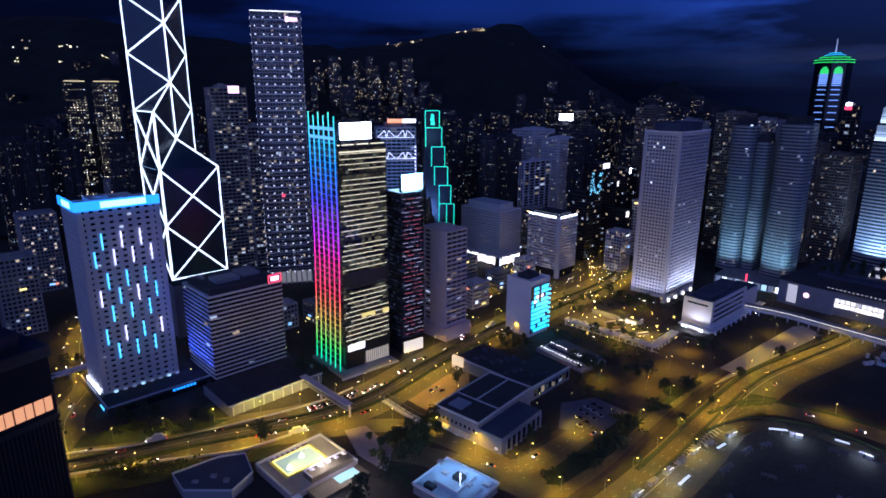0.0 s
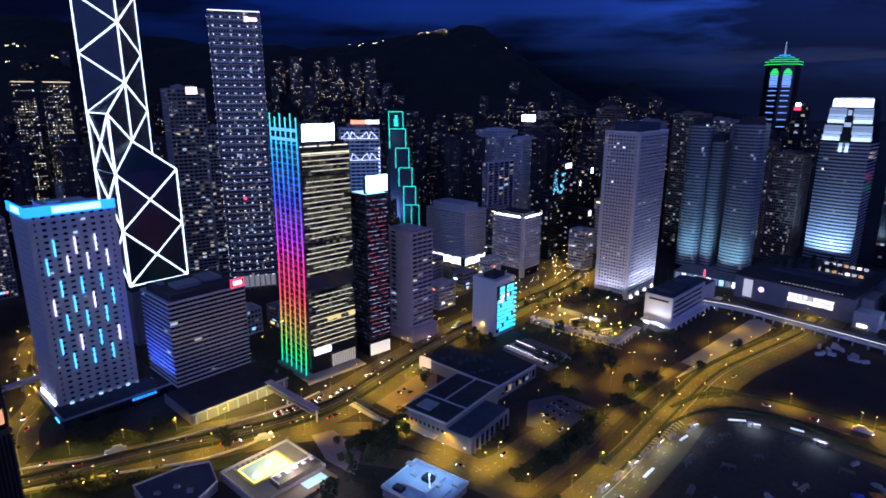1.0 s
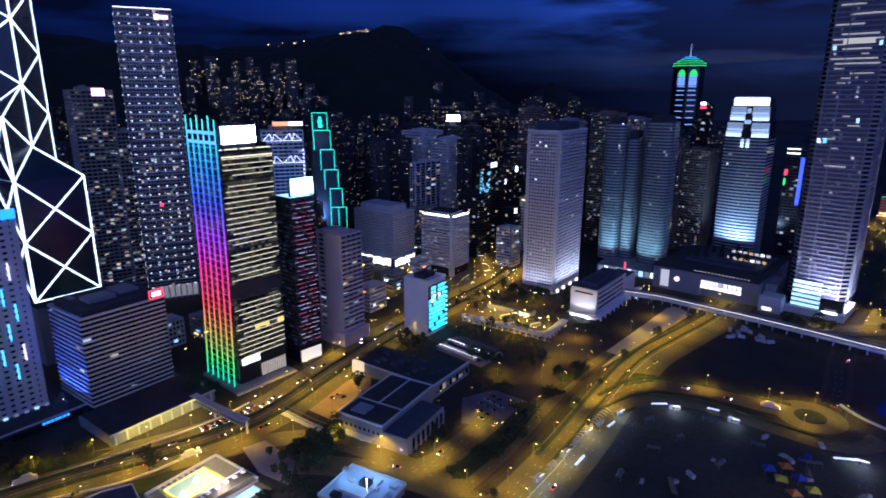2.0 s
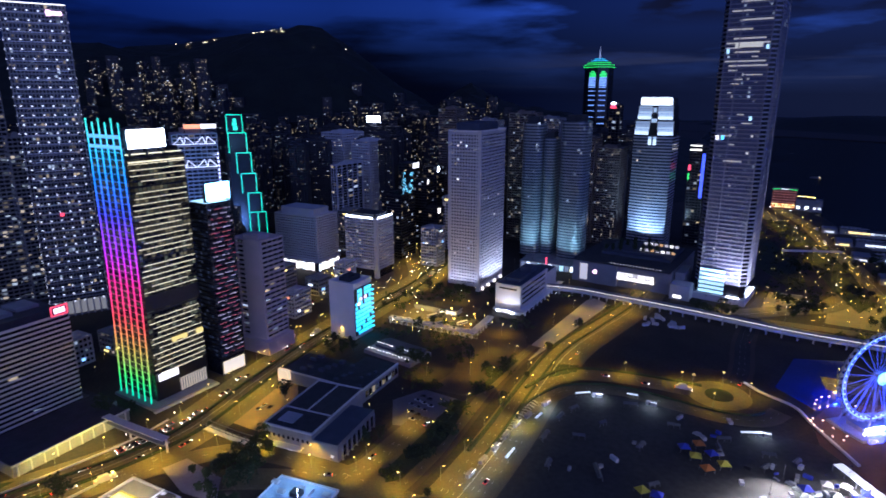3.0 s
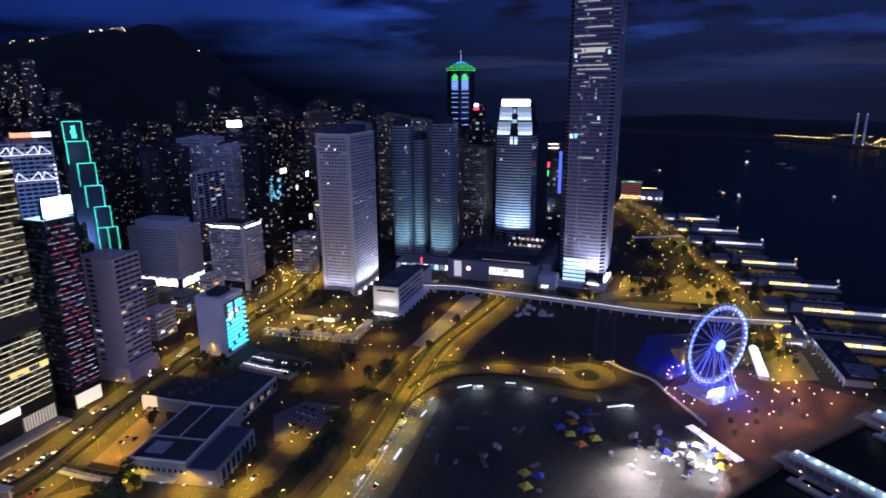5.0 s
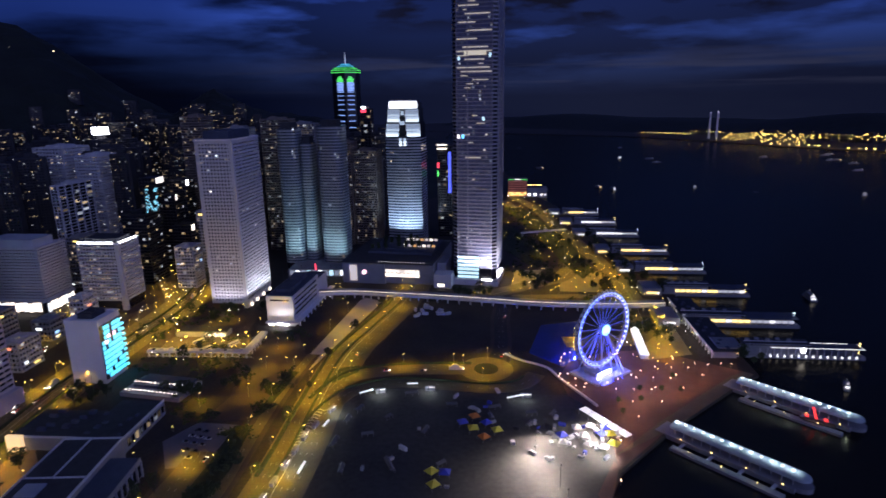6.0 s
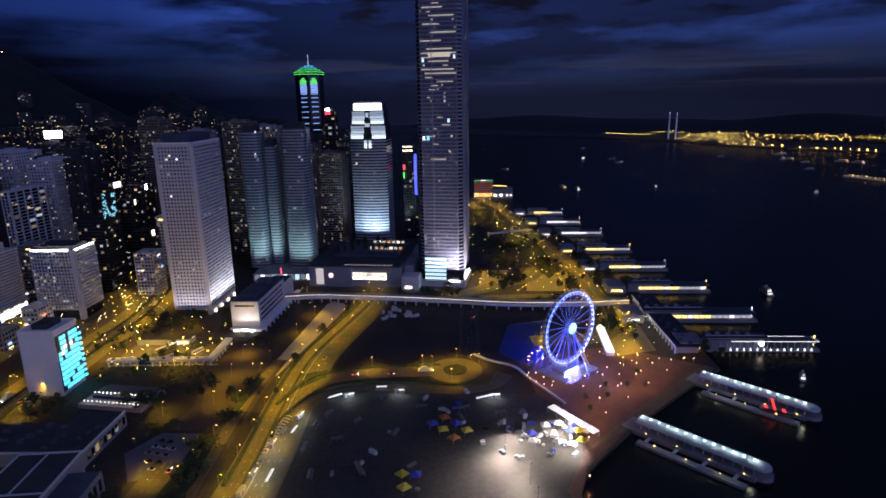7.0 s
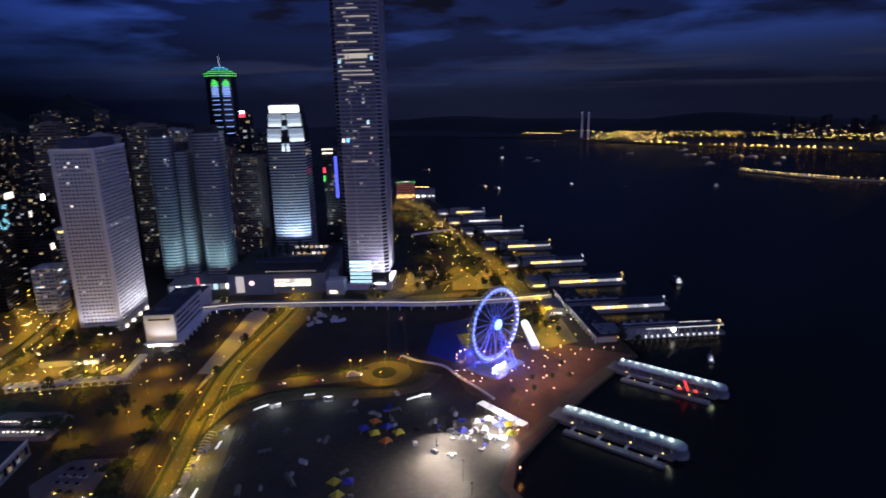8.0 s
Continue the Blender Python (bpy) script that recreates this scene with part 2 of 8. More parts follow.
def block(name, label, x, y, ang, wu, wv, h, wall, glass, floors, bays, band=0.45, pier=0.35, proud=0.4, z0=0.0, roof=None, crown=3.5,
          single=0, group="", category="office tower", inset=0.0, split=True):
    """A building with a glass core, a spandrel ring a floor, upright piers and a pane a bay. bays: per face along u and v. single: faces whose panes are parts."""
    t = thing(name, label, category, pose(x, y, 0, 0, 0, ang), group)
    part("core", Solid().box(0.3, wu - 0.3, 0.3, wv - 0.3, 0, h), glass["core"], t)
    fh = (h - z0) / floors
    fs = sides(wu, wv)
    if band:
        ring = Solid()
        for o, e, w, width in fs:
            ring.slab(o - w * 0.35 - Vector((0, 0, 0)), e * width, w * (proud + 0.35), (0, 0, fh * band))
        ring = ring.mesh("floor_band", wall)
        if split:
            for i in range(floors):
                part("floor_band", ring, wall, t).location = (0, 0, z0 + i * fh)
        else:
            s = Solid()
            for i in range(floors):
                for o, e, w, width in fs:
                    s.slab(o - w * 0.35 + Vector((0, 0, z0 + i * fh)), e * width, w * (proud + 0.35), (0, 0, fh * band))
            part("cladding", s, wall, t)["kind"] = "stuff"
    if pier:
        meshes = {}
        joined = Solid()
        for k, (o, e, w, width) in enumerate(fs):
            n = bays[k % 3 != 0]
            bw = width / n
            for j in range(n + 1):
                a = o + e * min(max(j * bw - bw * pier / 2, 0), width - bw * pier)
                if split and k < 2:
                    if k not in meshes:
                        meshes[k] = Solid().slab(Vector((0, 0, z0)) - w * 0.35, e * bw * pier, w * (proud + 0.30), (0, 0, h - z0)).mesh("pier", wall)
                    part("pier", meshes[k], wall, t).location = a
                else:
                    joined.slab(a - w * 0.35 + Vector((0, 0, z0)), e * bw * pier, w * (proud + 0.30), (0, 0, h - z0))
        if joined.v:
            part("cladding", joined, wall, t)["kind"] = "stuff"
    for k, (o, e, w, width) in enumerate(fs):
        n = bays[k % 3 != 0]
        bw = width / n
        if k < single:
            me = Solid().slab(e * bw * pier / 2 - w * 0.25, e * bw * (1 - pier), w * 0.08, (0, 0, fh * (1 - band))).mesh("pane", glass["single"])
            for i in range(floors):
                for j in range(n):
                    part("pane", me, None, t).location = o + e * j * bw + Vector((0, 0, z0 + (i + band) * fh))
        else:
            s = Solid()
            for i in range(floors):
                for j in range(n):
                    s.slab(o + e * (j + pier / 2) * bw - w * 0.25 + Vector((0, 0, z0 + (i + band) * fh)), e * bw * (1 - pier), w * 0.08, (0, 0, fh * (1 - band)))
            part("panes", s, glass["many"], t)["kind"] = "stuff"
    cap = Solid()
    cap.box(-0.3, wu + 0.3, -0.3, wv + 0.3, h, h + 0.5)
    for o, e, w, width in fs:
        cap.slab(o - w * 0.4 + Vector((0, 0, h + 0.5)), e * width, w * 0.6, (0, 0, 1.1))
    part("parapet", cap, wall, t)
    if crown:
        part("plant_room", Solid().box(wu * 0.22, wu * 0.78, wv * 0.25, wv * 0.75, h + 0.5, h + 0.5 + crown).box(wu * 0.3, wu * 0.45, wv * 0.3, wv * 0.5, h + 0.5 + crown, h + 2 + crown), roof or wall, t)
    return t
# ---- surfaces ----
CONCRETE = shader("pale_concrete", (0.58, 0.57, 0.58), 0.8, var=0.18)
CONCRETE_DK = shader("grey_concrete", (0.27, 0.27, 0.28), 0.85, var=0.25)
WHITE = shader("white_panel", (0.74, 0.74, 0.76), 0.6, var=0.12)
PINK = shader("pinkish_granite", (0.62, 0.49, 0.46), 0.6, var=0.15)
DARK_METAL = shader("dark_metal", (0.06, 0.06, 0.07), 0.4, 0.6, var=0.2)
STEEL = shader("steel", (0.52, 0.53, 0.57), 0.45, 0.15, var=0.15)
ROOF = shader("roof_felt", (0.045, 0.048, 0.054), 0.9, var=0.45, scale=0.15)
ROOF_BLUE = shader("blue_grey_roof", (0.065, 0.078, 0.11), 0.8, var=0.35, scale=0.12)
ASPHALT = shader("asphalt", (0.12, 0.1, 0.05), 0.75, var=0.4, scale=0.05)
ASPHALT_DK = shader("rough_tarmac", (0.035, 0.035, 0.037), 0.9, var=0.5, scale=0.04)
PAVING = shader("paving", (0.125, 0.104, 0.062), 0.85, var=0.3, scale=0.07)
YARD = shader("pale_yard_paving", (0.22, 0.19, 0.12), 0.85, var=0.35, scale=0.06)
BROWN = shader("brown_paving", (0.062, 0.046, 0.036), 0.85, var=0.35, scale=0.06)
RED_PAVING = shader("red_paving", (0.12, 0.065, 0.05), 0.85, var=0.35, scale=0.1)
PAINT = shader("road_paint", (0.5, 0.48, 0.42), 0.7, var=0.3, scale=0.5)
SOIL = shader("soil", (0.042, 0.036, 0.028), 0.95, var=0.5, scale=0.03)
GRASS = shader("grass", (0.03, 0.045, 0.018), 0.95, var=0.5, scale=0.1, bump=0.5)
LEAF = shader("foliage", (0.035, 0.055, 0.02), 0.9, var=0.5, scale=0.5, bump=0.4)
BARK = shader("bark", (0.09, 0.07, 0.05), 0.95)
SCRUB = shader("hill_scrub", (0.016, 0.022, 0.016), 0.95, var=0.6, scale=0.02, bump=0.6)

GLASS_CORE = shader("dark_glass", (0.02, 0.022, 0.028), 0.18, var=0.2, bump=0.0)


def glassset(name, share, glow, **k):
    return {"core": GLASS_CORE, "many": panes(name, share, glow, **k), "single": panes(name + "_single", share, glow, single=True, **k)}


# ---- land, water and hills ----
SHORE = [(150, -400), (196, 60), (240, 148), (272, 160), (341, 164), (433, 161), (458, 158), (486, 184), (529, 250), (594, 300), (643, 364), (690, 425),
         (777, 522), (862, 635), (950, 760), (1010, 860), (1060, 960), (1200, 1100), (1400, 1400), (2100, 2400), (3300, 3600)]
land = SHORE + [(3300, 4900), (-4500, 4900), (-4500, -3000), (150, -3000)]
g = Solid()
g.prism(land, -5.0, 0.0)
tagged(new("ground", g.mesh("ground", SOIL)), "dark built-up ground of the city shore", "ground", kind="structure")

water = bpy.data.materials.new("harbour_water")
water.use_nodes = True
n, l = water.node_tree.nodes, water.node_tree.links
b = n["Principled BSDF"]
b.inputs["Base Color"].default_value, b.inputs["Roughness"].default_value = (0.004, 0.005, 0.006, 1), 0.12
b.inputs["Specular IOR Level"].default_value = 0.045
tc, w1, w2, bp = n.new("ShaderNodeTexCoord"), n.new("ShaderNodeTexNoise"), n.new("ShaderNodeTexNoise"), n.new("ShaderNodeBump")
w1.inputs["Scale"].default_value, w1.inputs["Detail"].default_value = 0.12, 5
w2.inputs["Scale"].default_value, w2.inputs["Detail"].default_value = 0.006, 2
l.new(tc.outputs["Object"], w1.inputs["Vector"])
l.new(tc.outputs["Object"], w2.inputs["Vector"])
bp.inputs["Strength"].default_value, bp.inputs["Distance"].default_value = 0.5, 1.0
l.new(w1.outputs["Fac"], bp.inputs["Height"])
l.new(bp.outputs["Normal"], b.inputs["Normal"])
l.new(w2.outputs["Fac"], b.inputs["Roughness"])
rr = n.new("ShaderNodeMapRange")
rr.inputs["To Min"].default_value, rr.inputs["To Max"].default_value = 0.12, 0.32
l.new(w2.outputs["Fac"], rr.inputs["Value"])
l.new(rr.outputs["Result"], b.inputs["Roughness"])
# choppy water gives back only part of the sky, even far off
lw, mrw, dif, gls, mx = n.new("ShaderNodeLayerWeight"), n.new("ShaderNodeMapRange"), n.new("ShaderNodeBsdfDiffuse"), n.new("ShaderNodeBsdfGlossy"), n.new("ShaderNodeMixShader")
mrw.inputs["From Min"].default_value, mrw.inputs["To Min"].default_value, mrw.inputs["To Max"].default_value = 0.6, 0.05, 0.22
lw.inputs["Blend"].default_value = 0.5
l.new(lw.outputs["Facing"], mrw.inputs["Value"])
l.new(mrw.outputs["Result"], mx.inputs[0])
dif.inputs["Color"].default_value = (0.011, 0.012, 0.012, 1)
gls.inputs["Color"].default_value = (0.8, 0.72, 0.55, 1)
l.new(rr.outputs["Result"], gls.inputs["Roughness"])
l.new(bp.outputs["Normal"], gls.inputs["Normal"])
l.new(dif.outputs[0], mx.inputs[1])
l.new(gls.outputs[0], mx.inputs[2])
l.new(mx.outputs[0], n["Material Output"].inputs["Surface"])
tagged(new("water", Solid().sheet([(-200, -4000), (4900, -4000), (4900, 4900), (-200, 4900)], -2.2).mesh("water", water)), "black rippled harbour water at night", "water", kind="structure")


CREST = [(-35.1, 401), (-29.6, 406), (-22.3, 370), (-17.8, 354), (-9.6, 344), (-4.4, 368), (0.7, 394), (3.3, 412), (5.1, 421), (7.4, 403), (11.0, 325), (14.4, 224), (17.2, 176), (19.2, 232), (20.6, 252), (22.7, 211), (25.5, 171), (30.6, 151)]


def ridge(x, y):
    """Height of the island's hills: a crest line about two kilometres inland, by compass."""
    az, d = math.degrees(math.atan2(x, y)), math.hypot(x, y)
    if az <= CREST[0][0] or az >= CREST[-1][0]:
        h = CREST[0][1] if az <= CREST[0][0] else max(0, CREST[-1][1] - 12 * (az - CREST[-1][0]))
    else:
        h = next(h0 + (h1 - h0) * (az - a0) / (a1 - a0) for (a0, h0), (a1, h1) in zip(CREST, CREST[1:]) if a0 <= az <= a1)
    far = 2000 + 120 * noise.noise(Vector((az * 0.12, 0, 5)))
    s = h * math.exp(-((d - far) / (560 if d < far else 900)) ** 2)
    s += 16 * noise.fractal(Vector((x * 0.007, y * 0.007, 0)), 0.9, 2.0, 5) * min(1, s / 90)
    return s - 6


nx, ny = 150, 90
hv = [(-2600 + 5200 * i / nx, 820 + 2400 * j / ny) for j in range(ny + 1) for i in range(nx + 1)]
me = bpy.data.meshes.new("hillside")
me.from_pydata([(x, y, ridge(x, y)) for x, y in hv], [], [(j * (nx + 1) + i, j * (nx + 1) + i + 1, (j + 1) * (nx + 1) + i + 1, (j + 1) * (nx + 1) + i) for j in range(ny) for i in range(nx)])
me.materials.append(SCRUB)
tagged(new("hillside", me), "black wooded mountainside behind the city", "hill", kind="structure")


# ---- roads ----
def smooth(pts, n=6):
    out = []
    for i in range(len(pts) - 1):
        p0, p1, p2, p3 = (Vector(pts[max(0, min(len(pts) - 1, k))]) for k in (i - 1, i, i + 1, i + 2))
        for k in range(n):
            t = k / n
            out.append(0.5 * ((2 * p1) + (p2 - p0) * t + (2 * p0 - 5 * p1 + 4 * p2 - p3) * t * t + (3 * p1 - p0 - 3 * p2 + p3) * t ** 3))
    return out + [Vector(pts[-1])]


def ribbon(path, width, z, off=0.0, thick=0.0, s=None):
    s = s or Solid()
    k, n = len(s.v), len(path)
    for i, p in enumerate(path):
        d = (path[min(i + 1, n - 1)] - path[max(i - 1, 0)]).normalized()
        side = Vector((-d.y, d.x))
        for q in (p + side * (off + width / 2), p + side * (off - width / 2)):
            s.v.append((q.x, q.y, z))
            if thick:
                s.v.append((q.x, q.y, z - thick))
    m = 4 if thick else 2
    for i in range(n - 1):
        a, c = k + i * m, k + (i + 1) * m
        if thick:
            s.f += [(a, a + 2, c + 2, c), (a + 1, c + 1, c + 3, a + 3), (a, c, c + 1, a + 1), (a + 2, a + 3, c + 3, c + 2)]
        else:
            s.f.append((a, a + 1, c + 1, c))
    if thick:
        e = k + (n - 1) * m
        s.f += [(k, k + 1, k + 3, k + 2), (e, e + 2, e + 3, e + 1)]
    return s


ROADS = {
    "harcourt": (smooth([(-420, 215), (-300, 268), (-216, 300), (-150, 330), (-92, 352), (-50, 382), (-8, 438), (44, 502), (112, 572), (180, 640), (250, 740), (330, 850)]), 36),
    "lungwo": (smooth([(-20, 160), (20, 202), (56, 231), (93, 261), (140, 305), (191, 358), (246, 410), (304, 447), (366, 486), (430, 540)]), 29),
    "loop": (smooth([(182, 352), (200, 362), (226, 372), (258, 357), (290, 330), (311, 309)]), 14),
    "link": (smooth([(311, 309), (350, 330), (400, 378), (440, 410)]), 12),
    "rim": (smooth([(160, 318), (174, 334), (196, 346), (215, 350), (245, 338), (272, 306), (290, 284), (312, 272), (334, 276)]), 8),
    "finance": (smooth([(430, 440), (500, 430), (560, 425), (640, 470), (720, 560), (800, 690), (900, 850)]), 18),
    "manyiu": (smooth([(400, 300), (455, 262), (520, 300), (600, 380), (690, 490), (780, 610), (880, 740), (960, 880)]), 16),
    "garden": (smooth([(-216, 300), (-250, 350), (-262, 401), (-300, 450), (-330, 520), (-330, 640)]), 16),
    "edinburgh": (smooth([(8, 312), (30, 300), (50, 302), (72, 320), (92, 338), (100, 346)]), 12),
    "slip": (smooth([(-130, 322), (-70, 340), (-30, 346), (-2, 334), (26, 312), (62, 276)]), 9),
    "chater": (smooth([(-70, 500), (-20, 540), (40, 600), (90, 655), (130, 640)]), 14),
    "pedder": (smooth([(180, 640), (190, 700), (205, 780), (225, 870), (250, 960)]), 14),
    "central": (smooth([(60, 640), (105, 720), (170, 800), (240, 880)]), 12),
    "service": (smooth([(60, 274), (92, 302), (118, 330), (150, 364), (185, 398), (222, 430)]), 8),
    "plaza_road": (smooth([(-50, 322), (-4, 310), (40, 288), (70, 260)]), 12),
}
road_marks = Solid()
for rname, (path, width) in ROADS.items():
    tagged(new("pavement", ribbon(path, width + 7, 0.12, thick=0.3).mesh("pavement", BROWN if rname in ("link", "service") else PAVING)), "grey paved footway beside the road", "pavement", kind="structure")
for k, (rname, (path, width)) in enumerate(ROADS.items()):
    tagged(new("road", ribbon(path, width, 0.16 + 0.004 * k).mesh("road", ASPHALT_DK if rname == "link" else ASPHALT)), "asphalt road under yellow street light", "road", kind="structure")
    lanes = max(2, int(width / 3.6))
    for j in range(1, lanes):
        off = -width / 2 + j * width / lanes
        if lanes > 3 and j == lanes // 2:
            ribbon(path, 0.35, 0.215, off, s=road_marks)
            continue
        for i in range(0, len(path) - 1, 2):
            d = path[i + 1] - path[i]
            steps = max(1, int(d.length * 2 / 9))
            for q in range(steps):
                a = path[i] + d * (2 * q / steps)
                u = d.normalized()
                ribbon([a, a + u * 2.6], 0.2, 0.215, off, s=road_marks)
tagged(new("road_markings", road_marks.mesh("road_markings", PAINT)), "worn white lane markings on the asphalt", "markings", kind="stuff")
# ---- glass and light materials ----
G_DARK = glassset("office_panes_dim", 0.1, 0.6)
G_FEW = glassset("office_panes_few", 0.02, 1.6, mix=0.2)
G_PALE = panes("pale_office_panes", 0.02, 1.2, mix=0.2, base=(0.045, 0.065, 0.085), rough=0.3)
G_SPARSE = glassset("office_panes_sparse", 0.16, 0.45, warm=(1.0, 0.82, 0.55), cool=(0.78, 0.9, 0.95))
G_MID = glassset("office_panes", 0.24, 0.55, warm=(1.0, 0.82, 0.55), cool=(0.78, 0.9, 0.95))
G_HOTEL = glassset("hotel_panes", 0.24, 0.8, warm=(1.0, 0.8, 0.55), mix=0.8)
G_BRIGHT = glassset("office_panes_busy", 0.85, 0.14, warm=(1.0, 0.88, 0.45), cool=(0.85, 0.95, 0.6), mix=0.7)
G_HOME = glassset("home_panes", 0.14, 0.65, warm=(1.0, 0.82, 0.5), cool=(0.8, 0.9, 1.0), mix=0.5)
G_HOME_COOL = panes("home_panes_cool", 0.12, 0.75, warm=(1.0, 0.85, 0.6), cool=(0.65, 0.85, 1.0), mix=0.25)
G_HOME_WARM = panes("home_panes_warm", 0.16, 0.7, warm=(1.0, 0.78, 0.45), cool=(1.0, 0.94, 0.8), mix=0.7)
G_HOME_DIM = panes("home_panes_dim", 0.3, 0.5, warm=(1.0, 0.8, 0.5), cool=(0.7, 0.9, 1.0), mix=0.5)
TUBE_WHITE = lit("white_light_tube", (0.82, 0.95, 1.0), 2.0, True)
TUBE_PALE = lit("pale_light_tube", (0.45, 0.75, 1.0), 0.5)
TUBE_BLUE = lit("blue_light_tube", (0.10, 0.55, 1.0), 2.0)
TUBE_LILAC = lit("lilac_light_tube", (0.75, 0.72, 1.0), 1.8)
TUBE_GREEN = lit("green_light_tube", (0.02, 0.85, 0.42), 1.2)
TUBE_LIME = lit("lime_light_tube", (0.05, 0.9, 0.12), 1.1)
TUBE_CYAN = lit("cyan_light_tube", (0.05, 0.6, 0.95), 1.1)
TUBE_AZURE = lit("azure_light_tube", (0.25, 0.45, 1.0), 1.0)
TUBE_RED = lit("red_light_tube", (1.0, 0.16, 0.2), 0.5)
BAND_BLUE = lit("blue_roof_band", (0.03, 0.30, 1.0), 1.6, True)
BAND_PALE = lit("pale_blue_letters", (0.35, 0.78, 1.0), 2.2)
SIGN_WHITE = lit("white_sign", (0.86, 0.93, 1.0), 7.0, True)
SIGN_CYAN = lit("cyan_sign", (0.3, 0.74, 1.0), 7.0, True)
SIGN_RED = lit("red_sign", (1.0, 0.05, 0.09), 1.6)
SIGN_SOFT = lit("soft_white_sign", (1.0, 0.97, 0.9), 1.5)
SIGN_PINK = lit("pink_white_sign", (1.0, 0.6, 0.75), 2.2)
SHOP = lit("shop_light", (1.0, 0.9, 0.74), 2.2, True)
SHOP_COOL = lit("cool_shop_light", (0.85, 0.95, 1.0), 1.6, True)
LOBBY = lit("lobby_light", (0.55, 0.9, 1.0), 0.9)
LOBBY_DIM = lit("dim_lobby_light", (0.7, 0.85, 1.0), 0.15)
FLOOR_LIGHT = lit("ceiling_light_row", (1.0, 0.88, 0.5), 1.2)
CROWN = lit("crown_glow", (0.72, 0.9, 1.0), 1.1)
ORANGE = lit("orange_sign", (1.0, 0.32, 0.05), 1.2)
WARM_ROOM = lit("warm_room", (1.0, 0.42, 0.14), 0.8)

rainbow = bpy.data.materials.new("rainbow_tube")
rainbow.use_nodes = True
n, l = rainbow.node_tree.nodes, rainbow.node_tree.links
tc, sep, mr, rp = n.new("ShaderNodeTexCoord"), n.new("ShaderNodeSeparateXYZ"), n.new("ShaderNodeMapRange"), n.new("ShaderNodeValToRGB")
l.new(tc.outputs["Object"], sep.inputs[0])
l.new(sep.outputs["Z"], mr.inputs["Value"])
mr.inputs["From Min"].default_value, mr.inputs["From Max"].default_value = 0, 198
l.new(mr.outputs["Result"], rp.inputs["Fac"])
stops = [(0.0, (0.0, 0.7, 0.45)), (0.08, (0.04, 0.75, 0.08)), (0.2, (0.65, 0.38, 0.03)), (0.3, (1.0, 0.05, 0.05)), (0.44, (1.0, 0.01, 0.28)),
         (0.55, (0.5, 0.03, 0.95)), (0.68, (0.06, 0.08, 1.0)), (0.8, (0.02, 0.28, 1.0)), (0.9, (0.05, 0.6, 0.95)), (1.0, (0.05, 0.8, 0.5))]
while len(rp.color_ramp.elements) < len(stops):
    rp.color_ramp.elements.new(0.5)
for e, (p, c) in zip(rp.color_ramp.elements, stops):
    e.position, e.color = p, (*c, 1)
b = n["Principled BSDF"]
l.new(rp.outputs["Color"], b.inputs["Emission Color"])
b.inputs["Emission Strength"].default_value = 1.25
b.inputs["Base Color"].default_value = (0.3, 0.3, 0.3, 1)


def plate(s, face, a, b, z0, z1, out=0.5, thick=0.3):
    """A flat box on a face of a block, from a to b along it."""
    o, e, w, width = face
    return s.slab(o + e * a + w * out + Vector((0, 0, z0)), e * (b - a), w * thick, (0, 0, z1 - z0))


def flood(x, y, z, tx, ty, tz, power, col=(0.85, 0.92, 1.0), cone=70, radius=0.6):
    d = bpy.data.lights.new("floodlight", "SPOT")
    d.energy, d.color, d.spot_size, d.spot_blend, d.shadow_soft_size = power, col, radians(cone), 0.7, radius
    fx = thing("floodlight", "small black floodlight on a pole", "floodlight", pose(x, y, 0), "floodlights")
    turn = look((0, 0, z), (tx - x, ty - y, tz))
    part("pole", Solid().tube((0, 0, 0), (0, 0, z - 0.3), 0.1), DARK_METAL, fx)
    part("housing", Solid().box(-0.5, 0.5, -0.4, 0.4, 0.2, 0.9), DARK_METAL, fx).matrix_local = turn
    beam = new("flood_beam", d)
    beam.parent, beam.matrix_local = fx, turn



def spread(p, power, col, radius=0.5):
    d = bpy.data.lights.new("lamp", "POINT")
    d.energy, d.color, d.shadow_soft_size = power, col, radius
    ob = new("lamp", d)
    ob.location = p
    return ob


# ---- pale tower with the blue roof band ----
t = block("office_tower", "pale concrete office tower with blue light tubes", -235, 372, 44, 50.6, 40, 136, CONCRETE, G_FEW, 32, (9, 7), 0.56, 0.52, z0=7, single=1, crown=5)
F = sides(50.6, 40)
for k, (a, b) in enumerate(((-1.6, 51), (-0.5, 40.5))):
    part("roof_sign", plate(Solid(), F[k], a, b, 136.2, 142.4, 0.6, 1.0), BAND_BLUE, t, "glowing blue roof sign band")
part("sign_letters", plate(Solid(), F[0], 14, 42, 137.4, 141.4, 1.62, 0.15), BAND_PALE, t, "pale glowing lettering bars")
part("sign_letters", plate(Solid(), F[1], 12, 32, 137.4, 141.4, 1.62, 0.15), BAND_PALE, t, "pale glowing lettering bars")
for r, (z, cols) in enumerate(((114.7, (12, 24, 36)), (103, (6.6, 18.3, 30, 42)), (87.2, (12.4, 24.4, 36.3)), (75.6, (6.8, 18.6, 30.3, 42.2)), (63.7, (12.8, 24.6, 36.6)), (48.1, (7.1, 19, 30.8, 42.7)), (36.3, (13.2, 25.1, 37.1)))):
    for q, a in enumerate(cols):
        part("light_tube", Solid().tube((a, -0.85, z - 5.6), (a, -0.85, z + 5.6), 0.42), TUBE_LILAC if (q * 2 + r * 3) % 4 == 1 or (r in (0, 1) and q in (1, 2)) else TUBE_BLUE, t, "glowing vertical light tube")
